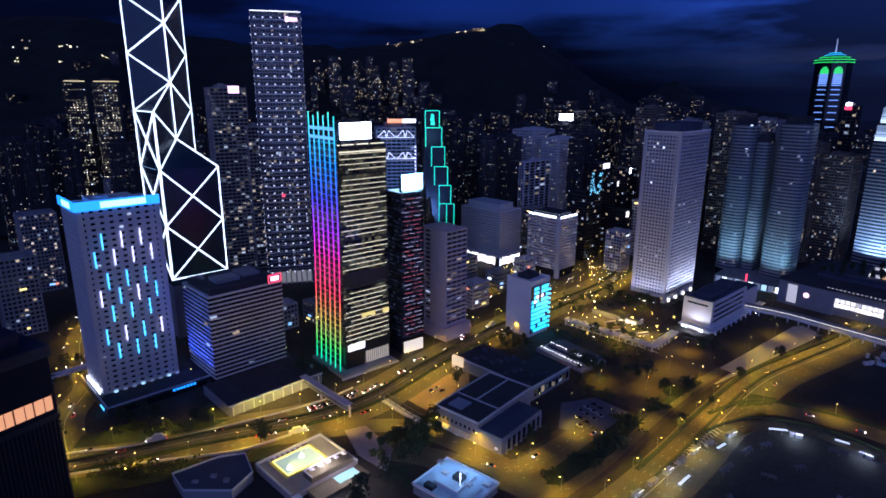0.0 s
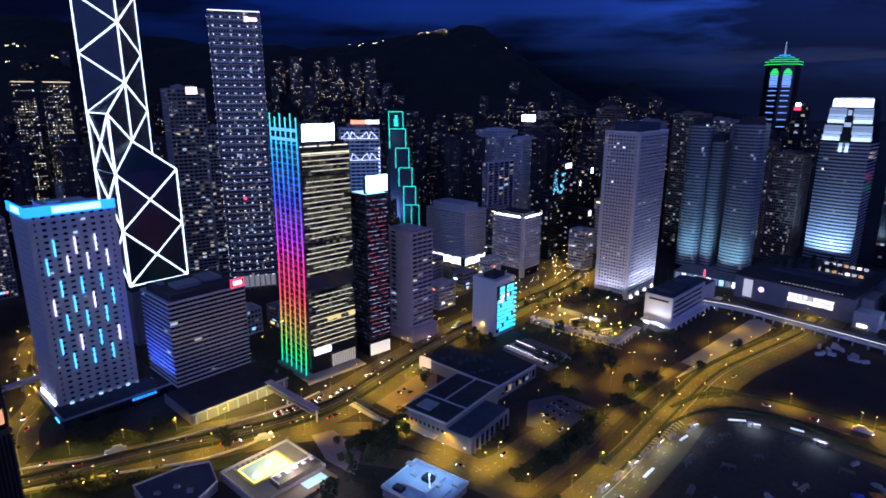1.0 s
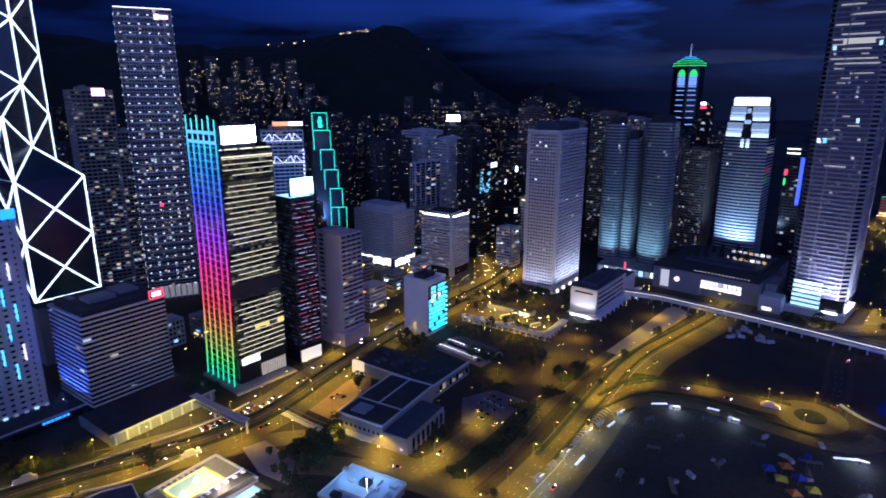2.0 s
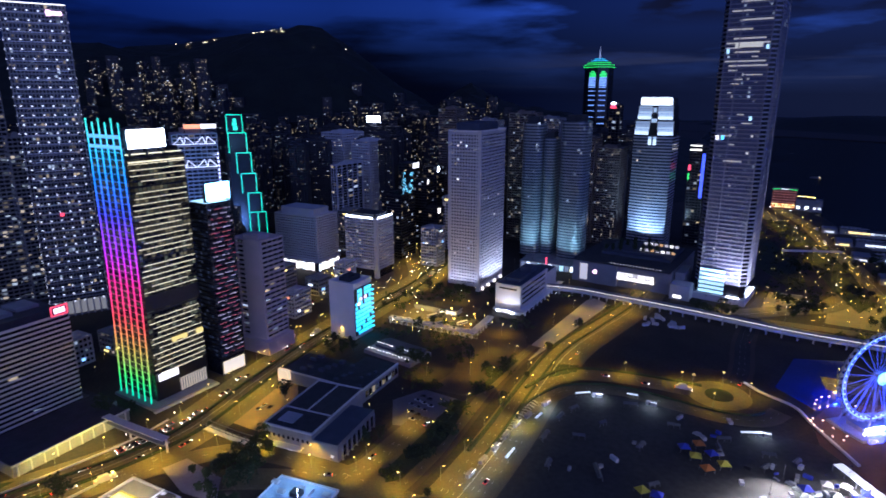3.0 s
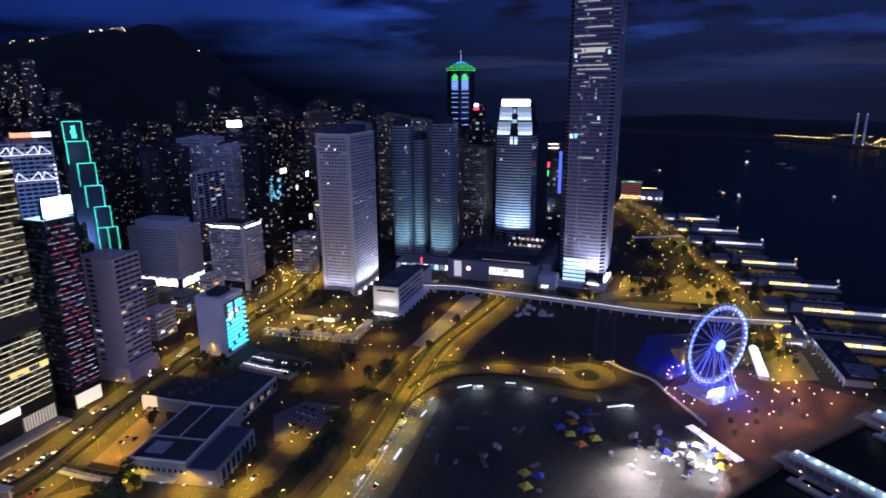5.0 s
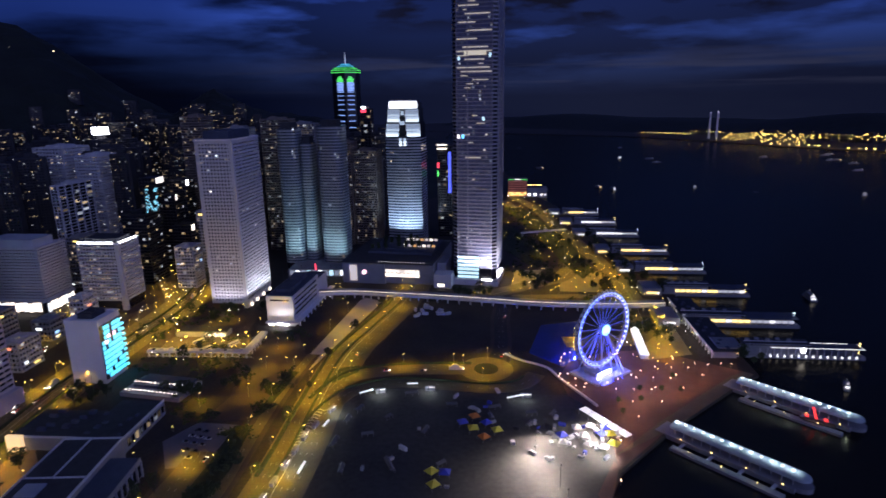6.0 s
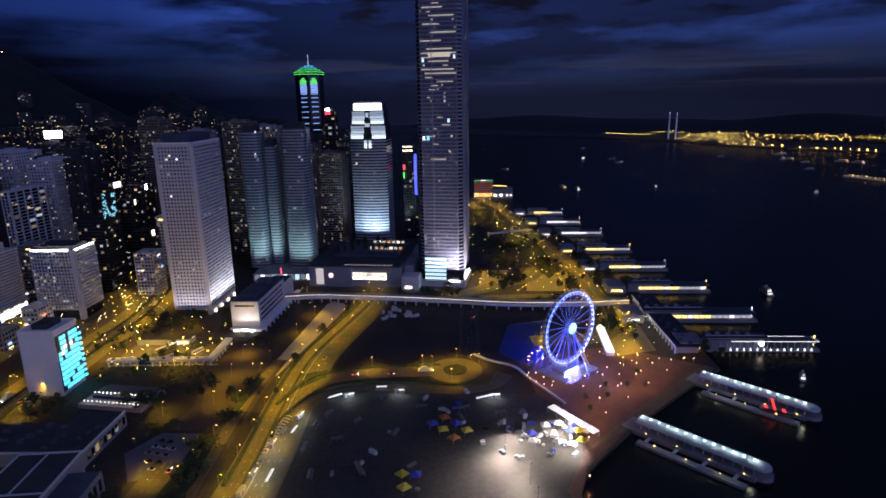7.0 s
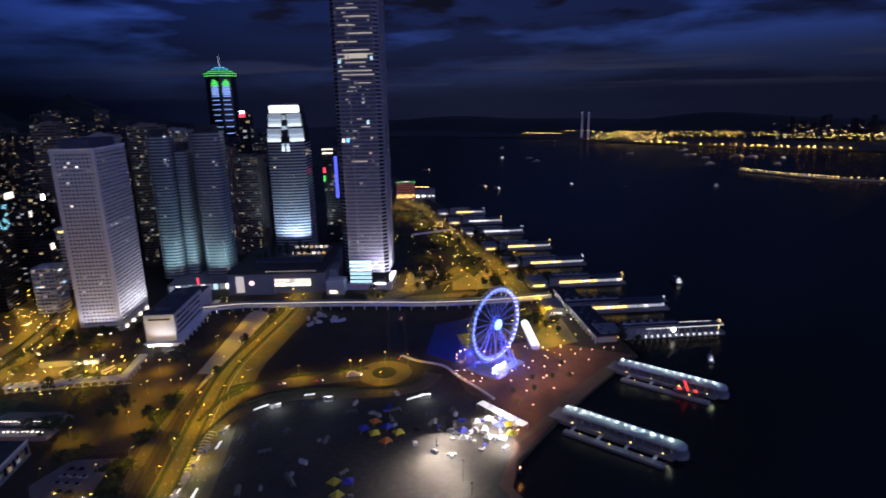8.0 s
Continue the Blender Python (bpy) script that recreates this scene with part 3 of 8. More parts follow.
part("podium_light", plate(Solid(), F[1], 4, 36, 3, 8.5, 1.5, 0.4), SIGN_WHITE, t, "bright strip over the entrance")
pod = thing("podium", "dark shopping podium with planted edge and blue sign", "podium", pose(-235, 372, 0, 0, 0, 44))
part("deck", Solid().box(-4, 66, -22, 44, 0, 6.5), ROOF, pod)
part("parapet", Solid().box(-4.4, 66.4, -22.4, -21.6, 6.5, 7.6).box(-4.4, -3.6, -22.4, 44, 6.5, 7.6), CONCRETE, pod)
part("glass_front", Solid().box(2, 62, -22.5, -22.2, 1, 4.6), GLASS_CORE, pod)
for i in range(7):
    part("sign_bar", Solid().box(38 + i * 2.4, 39.7 + i * 2.4, -22.8, -22.5, 4.2, 5.8), BAND_BLUE, pod)
part("side_sign", Solid().box(-4.7, -4.5, -14, -6, 2, 4), TUBE_BLUE, pod)
for i in range(8):
    part("entrance_lamp", Solid().box(6 + i * 6, 8.5 + i * 6, -1.4, -0.9, 6.6, 8.0), LOBBY_DIM if i % 3 else LOBBY, pod)

# ---- dark banded block with the red sign ----
t = block("office_block", "dark banded office block with a red rooftop sign", -165, 393, 44, 57, 47, 70, CONCRETE, G_FEW, 19, (11, 8), 0.38, 0.0, z0=8, roof=ROOF, crown=0)
part("roof_storey", Solid().box(3, 54, 3, 44, 70.6, 75.5), ROOF, t)
part("roof_plant", Solid().box(12, 30, 12, 26, 75.5, 78).box(34, 48, 16, 34, 75.5, 77.4).box(8, 11, 30, 40, 75.5, 77), CONCRETE_DK, t)
sg = part("roof_sign", Solid().box(45.5, 57.2, -0.6, 0.1, 70.9, 78.2), DARK_METAL, t, "red framed sign box")
part("sign_frame", Solid().box(45.9, 56.8, -0.9, -0.6, 71.2, 71.9).box(45.9, 56.8, -0.9, -0.6, 77.2, 77.9).box(45.9, 46.6, -0.9, -0.6, 71.9, 77.2).box(56.1, 56.8, -0.9, -0.6, 71.9, 77.2), SIGN_RED, sg)
part("sign_letters", Solid().box(48, 50.2, -0.95, -0.6, 72.8, 76.3).box(50.6, 52.6, -0.95, -0.6, 72.8, 76.3).box(53, 54.8, -0.95, -0.6, 72.8, 76.3), SIGN_PINK, sg)
# added blue floods stand in for the neighbour's roof sign lighting this side
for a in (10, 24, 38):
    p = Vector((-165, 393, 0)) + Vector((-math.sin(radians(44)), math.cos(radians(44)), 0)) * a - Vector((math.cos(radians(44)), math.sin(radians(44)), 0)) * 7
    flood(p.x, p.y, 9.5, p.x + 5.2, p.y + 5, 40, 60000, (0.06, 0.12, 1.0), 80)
pod = thing("podium", "low concrete podium block beside the highway", "podium", pose(-165, 393, 0, 0, 0, 44))
part("base", Solid().box(-10, 62, -43, -0.5, 0, 7).box(62, 66, -24, 44, 0, 7), CONCRETE_DK, pod)
part("roof", Solid().box(-9.4, 61.6, -42.4, -0.9, 7, 7.4).box(62, 65.6, -23.6, 43.6, 7, 7.4), ROOF, pod)
part("ledge", Solid().box(-10.4, 62.4, -43.6, -42.8, 7, 8.2), CONCRETE, pod)
for i in range(10):
    part("fin", Solid().box(-8 + i * 7.4, -7.3 + i * 7.4, -43.8, -43.0, 0.3, 6.8), CONCRETE, pod)

# ---- rainbow tower ----
t = block("office_tower", "glass office tower with lit floors and rainbow light tubes", -75, 421, 40, 41.5, 39, 172, DARK_METAL, G_BRIGHT, 40, (14, 12), 0.34, 0.07, z0=22, crown=0, single=0)
F = sides(41.5, 39)
fh = 150 / 40
for i in range(40):
    if 12 <= i <= 14 or i in (22, 35):
        continue
    a = 0.6 + 9 * random.random() ** 5
    part("floor_light", plate(Solid(), F[0], a, 41 - 9 * random.random() ** 5, 22 + i * fh + 0.2, 22 + i * fh + 0.55, 0.42, 0.12), FLOOR_LIGHT, t, "bright ceiling light row")
part("plant_floor", plate(Solid(), F[0], 0, 41.5, 69, 80, 0.3, 0.25), DARK_METAL, t)
part("top_storey", Solid().box(2, 39, 3, 37, 172.6, 178.5), GLASS_CORE, t)
part("top_light", plate(Solid(), F[0], 1, 41, 169.5, 170.4, 0.45, 0.15), FLOOR_LIGHT, t)
part("top_light", plate(Solid(), F[0], 1, 41, 174.5, 175.2, -1.6, 0.15), FLOOR_LIGHT, t)
part("roof_sign", Solid().box(2.5, 28.3, -0.8, 0, 178.6, 190.4), SIGN_WHITE, t, "large white glowing roof sign")
part("sign_frame", Solid().box(3, 4, 0.1, 4, 172.6, 190).box(15, 16, 0.1, 4, 172.6, 190).box(27, 28, 0.1, 4, 172.6, 190), DARK_METAL, t)
dome = Solid()
for i in range(10):
    a0, a1 = i / 10 * math.pi, (i + 1) / 10 * math.pi
    dome.slab((24 - 13 * math.cos(a0), 20, 178.5 + 12 * math.sin(a0)), (13 * (math.cos(a0) - math.cos(a1)), 0, 12 * (math.sin(a1) - math.sin(a0))), (0, 12, 0), (0, 0, 0.6))
part("roof_arch", dome, DARK_METAL, t)
for i in range(6):
    y = 38.6 - i * 7.4
    top = 197.5 if i % 2 == 0 else 195
    lean = Solid().pipe([(-1.0 - 3.2 * max(0, 1 - top * k / 12 / 110) ** 1.6, y, top * k / 12) for k in range(13)], 0.5)
    part("rainbow_fin", lean, rainbow, t, "vertical light tube glowing in rainbow colours")
for k in range(36):
    z = 10 + k * 4.75
    ledge = Solid().tube((-0.7 - 3.2 * max(0, 1 - z / 110) ** 1.6, 1.2, z), (-0.7 - 3.2 * max(0, 1 - z / 110) ** 1.6, 38.4, z), 0.13, 5)
    part("cross_tube", ledge, rainbow, t, "thin level light tube between the fins")
for z in (178.5, 185):
    part("fin_light", Solid().box(-1.3, -0.9, 1.5, 38, z, z + 2.2), lit("fin_glow", (0.2, 0.6, 1.0), 0.8), t)
part("screen", plate(Solid(), F[0], 2.3, 17.4, 16.8, 22.0, 0.8, 0.3), SIGN_SOFT, t, "white lit screen over the entrance")
part("lobby", plate(Solid(), F[0], 18, 40, 3, 13, 0.35, 0.1), lit("lobby_warm", (1.0, 0.85, 0.55), 0.35), t)
for i in range(12):
    part("mullion", plate(Solid(), F[0], 18 + i * 2, 18.4 + i * 2, 2.5, 14, 0.5, 0.3), DARK_METAL, t)
for a, w in ((15.5, 3.5), (19, 5), (24, 3.2), (35, 2.8), (37.8, 2.6)):
    part("wall_lantern", plate(Solid(), F[0], a, a + w, 41 + w * 0.4, 45.5, 0.9, 0.8), lit("yellow_lantern", (1.0, 0.75, 0.15), 0.8), t)
pod = thing("podium", "stone podium with stairs and planting round the glass tower", "podium", pose(-75, 421, 0, 0, 0, 40))
part("base", Solid().box(-8, 42, -9, 40, 0, 2.2), CONCRETE_DK, pod)
part("step", Solid().box(-9, 43, -10.5, -9, 0, 1.1), CONCRETE, pod)

# ---- tower with red light rows, its roof screen, and the trussed bank behind ----
# a faint blue glow of the panes stands in for sheen on dark glass
t = block("office_tower", "dark glass tower with rows of red lights", -33, 454, 38, 21.6, 19.5, 134, DARK_METAL, glassset("blue_sheen_panes", 0.6, 0.045, warm=(0.5, 0.62, 1.0), cool=(0.35, 0.5, 0.95)), 34, (7, 6), 0.3, 0.08, z0=14, crown=0)
F = sides(21.6, 19.5)
PALE_ROW = lit("pale_row", (0.88, 0.76, 0.95), 0.7)
for i in range(1, 34):
    a = 0.6 + (i * 7 % 5) * 0.9
    while a < 19:
        b = min(21, a + 2.2 + (i * 13 + int(a) * 5) % 7)
        part("light_dash", plate(Solid(), F[0], a, b, 14 + i * 3.53, 14.26 + i * 3.53, 0.5, 0.15), TUBE_RED if (i + int(a)) % 2 else PALE_ROW, t)
        a = b + 1.4 + (i * 3 + int(a)) % 3
part("crown", Solid().box(0.4, 21, 0.4, 19, 132, 136), LOBBY, t, "pale lit crown storey")
part("lobby", plate(Solid(), F[0], 1, 20.5, 1, 11, 0.3, 0.1), lit("lobby_gold", (1.0, 0.86, 0.6), 0.7), t)
part("sign_frame", Solid().box(1.2, 2, -0.2, 4, 136, 148).box(19, 19.8, -0.2, 4, 136, 148), DARK_METAL, t)
part("screen", Solid().box(0.8, 20.4, -1.0, -0.2, 137.5, 150), SIGN_CYAN, t, "glowing pale blue rooftop screen")

TUBE_TRUSS = lit("white_truss_tube", (0.85, 0.88, 1.0), 1.3)
t = block("bank_tower", "grey steel bank tower with white lit trusses", -78, 700, 10, 46, 36, 170, CONCRETE_DK, G_DARK, 40, (8, 6), 0.35, 0.12, crown=6)
F = sides(46, 36)
for z in (163, 138, 50):
    for a in (1, 23):
        for p, q in (((a, z - 3), (a + 8, z + 5)), ((a + 13, z + 5), (a + 21, z - 3)), ((a, z - 3), (a + 21, z - 3)), ((a + 8, z + 5), (a + 10.5, z - 3)), ((a + 13, z + 5), (a + 10.5, z - 3))):
            part("truss", Solid().tube((p[0], -1.4, p[1]), (q[0], -1.4, q[1]), 0.38), TUBE_PALE if z == 50 else TUBE_TRUSS, t)
part("roof_sign", Solid().box(13, 30, -1, 0, 176.5, 181), ORANGE, t, "orange and white roof sign")
part("roof_sign", Solid().box(30.4, 46, -1, 0, 176.5, 181), SIGN_SOFT, t)
part("sign_frame", Solid().box(13, 14, 0, 3, 170, 181).box(45, 46, 0, 3, 170, 181).box(29.5, 30.5, 0, 3, 170, 181), DARK_METAL, t)
for i in range(30):
    part("edge_light", Solid().box(44.5, 46, -1.0, -0.5, 20 + i * 4.4, 22.2 + i * 4.4), TUBE_LILAC, t)

# added blue flood on a tall pole, standing in for the bank's blue haze
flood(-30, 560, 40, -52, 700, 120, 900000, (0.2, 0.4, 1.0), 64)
# ---- stepped tower outlined in green ----
t = thing("bank_tower", "stepped dark tower outlined by green light tubes", "office tower", pose(0, 700, 0))
for x0, x1, z0, z1, yy in ((-21.5, -5, 171, 190.5, 8), (-21, -2, 149, 171, 6), (-14, 1.5, 126, 149, 4.5), (-10.5, 5, 104, 126, 3), (-5, 9, 82, 104, 1.5), (4, 13, 30, 82, 0), (-5, 4, 30, 82, 0.5)):
    part("tier", Solid().box(x0, x1, yy, 32, 0 if z0 == 30 else z0 - 60, z1), GLASS_CORE, t)
    for p, q in (((x0, z0), (x0, z1)), ((x1, z0), (x1, z1)), ((x0, z1), (x1, z1))):
        part("outline_tube", Solid().tube((p[0], yy - 0.6, p[1]), (q[0], yy - 0.6, q[1]), 0.42), TUBE_GREEN, t, "green glowing outline tube")
part("emblem", Solid().box(-15, -10.5, 7.0, 7.6, 174, 178).box(-15.6, -11, 7.0, 7.6, 178.6, 182.4).box(-14.6, -11.4, 7.0, 7.6, 182.8, 186.4), TUBE_GREEN, t)

# ---- club tower, shop block, hotel ----
t = block("club_tower", "pinkish stone tower with deep window strips", 3, 487, 44, 24.6, 33, 96, PINK, G_DARK, 22, (4, 5), 0.46, 0.04, z0=8, crown=3, proud=0.7)
F = sides(24.6, 33)
part("blank_wall", plate(Solid(), F[1], 0, 7, 0, 97, 0.6, 0.5), PINK, t)
part("blank_wall", plate(Solid(), F[1], 14, 33, 0, 97, 0.6, 0.5), PINK, t)
part("entrance_light", plate(Solid(), F[0], 16, 28, 5, 7.5, 3.0, 0.4), SIGN_PINK, t)
part("podium", Solid().box(-5, 26, -5, 33, 0, 12), PINK, t)

t = block("shop_office_block", "broad grey office block over bright shop fronts", 70, 712, 44, 40, 66, 68, CONCRETE, G_FEW, 17, (14, 22), 0.5, 0.38, z0=14, crown=0, roof=CONCRETE)
part("roof_storey", Solid().box(6, 34, 8, 60, 68.5, 77), CONCRETE, t)
F = sides(40, 66)
part("ledge", plate(Solid(), F[0], -1, 41, 12, 15, 0.2, 2.5), CONCRETE, t)
part("ledge", plate(Solid(), F[1], -1, 66, 12, 15, 0.2, 2.5), CONCRETE, t)
for k in (0, 1):
    for i in range(8 if k == 0 else 12):
        part("shop_front", plate(Solid(), F[k], 1 + i * 5, 4.7 + i * 5 + (i * 3 % 4) * 0.08, 1 + (i * 5 % 3) * 0.5, 10 + (i * 7 % 3), 0.5, 0.3), SHOP if (i * 3 + k) % 5 else SHOP_COOL, t)

t = block("hotel", "hotel block with a white lit roof edge", 134, 665, 44, 35, 45, 70, CONCRETE, G_MID, 17, (10, 14), 0.42, 0.3, z0=10, crown=0, proud=0.6)
F = sides(35, 45)
part("roof_light", plate(Solid(), F[0], 1.5, 33, 72, 73.4, 0.3, 0.6), SIGN_WHITE, t, "bright white roof edge light")
part("roof_light", plate(Solid(), F[1], 2, 40, 72, 73.4, 0.3, 0.6), SIGN_WHITE, t, "bright white roof edge light")
part("corner_pier", Solid().box(-1.5, 2.5, -1.5, 3.5, 0, 71), CONCRETE, t)
part("roof_storey", Solid().box(5, 30, 5, 40, 71, 76), ROOF, t)

# ---- white slab with the screen front ----
t = thing("civic_block", "white windowless slab with a glowing cyan screen front", "office block", pose(77, 491, 0, 0, 0, 44))
part("wall", Solid().box(0, 26.6, 0, 27, 0, 51), WHITE, t)
part("parapet", Solid().box(-0.2, 26.8, -0.2, 0.4, 51, 52.2).box(-0.2, 0.4, 0.4, 27, 51, 52.2).box(26.2, 26.8, 0.4, 27, 51, 52.2).box(0.4, 26.2, 26.5, 27.2, 51, 52.2), WHITE, t)
part("plant_room", Solid().box(6, 22, 8, 20, 51, 55).box(9, 14, 10, 16, 55, 56.5), ROOF, t)
SCREEN = lit("screen_cyan", (0.05, 0.72, 1.0), 1.5, True)
part("screen_back", Solid().box(0.6, 26.2, -0.4, -0.02, 3, 47), DARK_METAL, t)
for i in range(11):
    for j in range(7):
        if (i * 5 + j * 3) % 11 == 0 or (i > 7 and j in (0, 3)):
            continue
        part("screen_panel", Solid().box(1.5 + j * 3.4, 4.4 + j * 3.4, -0.7, -0.4, 3.6 + i * 3.9, 6.4 + i * 3.9), SCREEN if (i, j) not in ((8, 2), (8, 4), (7, 1)) else SIGN_PINK, t)
for i in range(9):
    part("edge_lamp", Solid().box(25.4, 27.6, -1.8, -0.5, 4 + i * 4.4, 5.6 + i * 4.4), SCREEN, t)

# ---- white tower with round windows ----
t = thing("office_tower", "white tower with round windows, floodlit from below", "office tower", pose(230, 582, 0, 0, 0, 44))
WU, WV, HH = 68.0, 38.0, 174.0
ALU = shader("dull_white_cladding", (0.5, 0.5, 0.52), 0.6, var=0.12)
part("wall", Solid().box(0, WU, 0, WV, 5, HH), ALU, t)
part("roof_storey", Solid().box(8, WU - 8, 6, WV - 6, HH, HH + 9), ROOF_BLUE, t)
part("parapet", Solid().box(-0.4, WU + 0.4, -0.4, 0.6, HH, HH + 1.5).box(-0.4, 0.6, 0.6, WV, HH, HH + 1.5).box(WU - 0.6, WU + 0.4, 0.6, WV + 0.4, HH, HH + 1.5).box(0.6, WU - 0.6, WV - 0.6, WV + 0.4, HH, HH + 1.5), WHITE, t)
part("corner_pier", Solid().box(-0.7, 3.0, -0.7, 3.0, 0, HH + 1), ALU, t)
for k in range(8):
    part("column", Solid().box(2 + k * 8.8, 4.4 + k * 8.8, -0.4, 2, 0, 5), WHITE, t)
F = sides(WU, WV)
port = panes("porthole", 0.03, 2.0, warm=(1.0, 0.95, 0.85), mix=0.6, base=(0.03, 0.03, 0.045))
port_one = panes("porthole_single", 0.03, 2.0, warm=(1.0, 0.95, 0.85), mix=0.6, base=(0.03, 0.03, 0.045), single=True)
for k, nb in ((0, 18), (1, 10), (2, 10), (3, 18)):
    o, e, w, width = F[k]
    s, lens = Solid(), None
    step, rows = (width - 5) / nb, 46
    for i in range(rows):
        for j in range(nb):
            c = o + e * (3.5 + (j + 0.5) * step) + Vector((0, 0, 9 + i * 3.58))
            if k < 2 and i < 6:
                if lens is None:
                    lens = Solid().tube(w * 0.02, w * 0.14, 1.0, 8).mesh("window", port_one)
                part("window", lens, None, t).location = c
            else:
                s.tube(c + w * 0.02, c + w * 0.12, 1.0, 8)
    part("window_field", s, port, t)["kind"] = "stuff"
u44, v44 = Vector((math.cos(radians(44)), math.sin(radians(44)), 0)), Vector((-math.sin(radians(44)), math.cos(radians(44)), 0))
base = Vector((230, 582, 0))
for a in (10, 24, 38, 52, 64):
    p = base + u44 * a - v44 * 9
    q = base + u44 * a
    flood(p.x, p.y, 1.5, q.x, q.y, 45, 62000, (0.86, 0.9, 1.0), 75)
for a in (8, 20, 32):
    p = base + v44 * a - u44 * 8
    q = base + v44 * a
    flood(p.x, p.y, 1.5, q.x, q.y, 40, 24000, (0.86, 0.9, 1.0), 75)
for a in (6, 22, 40, 58):
    part("foot_lamp", Solid().box(a, a + 3.5, -2.2, -0.8, 0.4, 3.2), SHOP, t)

# ---- post office ----
t = thing("post_office", "low white office block with dark flat roofs", "office block", pose(242, 500, 0, 0, 0, 42))
part("wall", Solid().box(0, 74, 0, 27, 0, 30).box(74, 112, 3, 25, 0, 22), ALU, t)
part("roof", Solid().box(1, 73, 1, 26, 30, 30.6).box(74.2, 111, 4, 24, 22, 22.5), ROOF_BLUE, t)
part("plant_room", Solid().box(10, 40, 6, 20, 30.6, 34).box(46, 62, 8, 20, 30.6, 36), ROOF_BLUE, t)
for z in (10, 15, 20, 25):
    part("window_strip", Solid().box(4, 67, -0.15, -0.02, z, z + 1.8), GLASS_CORE, t)
    part("window_strip", Solid().box(-0.15, -0.02, 4, 23, z, z + 1.8), GLASS_CORE, t) if z > 20 else None
part("canopy", Solid().box(-6, 112, -6, 0, 4.5, 5.3).box(-6, 0, 0, 27, 4.5, 5.3), WHITE, t)
for i in range(9):
    part("column", Solid().box(2 + i * 11, 3 + i * 11, -5, -4, 0, 4.5), WHITE, t)
part("lamp_panel", Solid().box(-4.5, -3.5, 20, 24, 2.4, 4.6).box(-4.5, -3.5, 5, 8, 2, 4.2), SIGN_WHITE, t)
flood(228, 503, 3, 238, 512, 14, 22000, (0.95, 0.97, 1), 130)

# ---- tall dotted tower ----
t = block("office_tower", "tall square office tower dotted with white lights", -195, 634, 16, 49.5, 50, 289, CONCRETE_DK, G_DARK, 68, (18, 18), 0.3, 0.3, crown=0, split=False)
STRIP = lit("dim_light_strip", (0.7, 0.75, 1.0), 0.05)
for i in range(33):
    part("light_strip", Solid().box(2 + (i * 7 % 5), 48 - (i * 11 % 7), -0.62, -0.5, 281.5 - i * 8.15, 282.2 - i * 8.15), STRIP, t)
DOT = lit("dot_light", (0.85, 0.88, 1.0), 1.0)

o, e, w, width = sides(49.5, 50)[0]
dot = Solid().box(-0.6, 0.6, -0.9, -0.5, 0, 1.3).mesh("dot_light", DOT)
for i in range(34):
    for j in range(6):
        part("dot_light", dot, None, t).location = (4.0 + j * 8.2, 0, 283 - i * 8.15)
for k in (1, 2):
    s = Solid()
    o, e, w, width = sides(49.5, 50)[k]
    for i in range(34):
        for j in range(6):
            s.slab(o + e * (3.5 + j * 8.2) + w * 0.5 + Vector((0, 0, 283 - i * 8.15)), e * 1.5, w * 0.3, (0, 0, 1.6))
    part("side_light", s, DOT, t)["kind"] = "stuff"
part("roof_edge_light", Solid().box(0, 49.5, -0.9, -0.5, 289.4, 290.2), SIGN_SOFT, t, "thin white roof edge light")
part("roof_sign", Solid().box(34, 37.5, -1.3, -0.8, 280, 285).box(37.5, 46, -1.3, -0.8, 280.6, 284), SIGN_PINK, t, "pink glowing roof sign")
part("red_lamp", Solid().box(20, 23, -1.3, -0.8, 100, 103), SIGN_RED, t)
part("lobby", Solid().box(2, 47.5, -0.8, -0.6, 2, 15), lit("dim_lobby", (0.9, 0.85, 0.7), 0.16), t)
for i in range(9):
    part("lobby_column", Solid().box(1.0 + i * 5.7, 2.2 + i * 5.7, -2.2, -0.9, 0, 16), CONCRETE, t)

# ---- tall skyscraper by the water ----
t = thing("skyscraper", "very tall grey skyscraper with fins and few lit floors", "skyscraper", pose(444, 495, 0, 0, 0, -55))
W = 50.0


def notch(i0, c):
    return [(c + i0, i0), (W - c - i0, i0), (W - i0, c + i0), (W - i0, W - c - i0), (W - c - i0, W - i0), (c + i0, W - i0), (i0, W - c - i0), (i0, c + i0)]


part("core", Solid().prism(notch(0.4, 5), 0, 330), GLASS_CORE, t)
part("upper_core", Solid().prism(notch(2.2, 5), 330, 385), GLASS_CORE, t)
part("crown", Solid().prism(notch(4, 6), 385, 405, notch(7, 6)), STEEL, t)
for i in range(8):
    part("crown_fin", Solid().box(7 + i * 4.6, 8 + i * 4.6, 3, 4.2, 385, 415), STEEL, t)
CLAD = shader("silver_cladding", (0.27, 0.27, 0.31), 0.4, 0.2, var=0.15)
fl = Solid().prism(notch(-0.25, 5), 0, 1.5).mesh("floor_band", CLAD)
for i in range(88):
    part("floor_band", fl, None, t).location = (0, 0, 20 + i * 4.15)
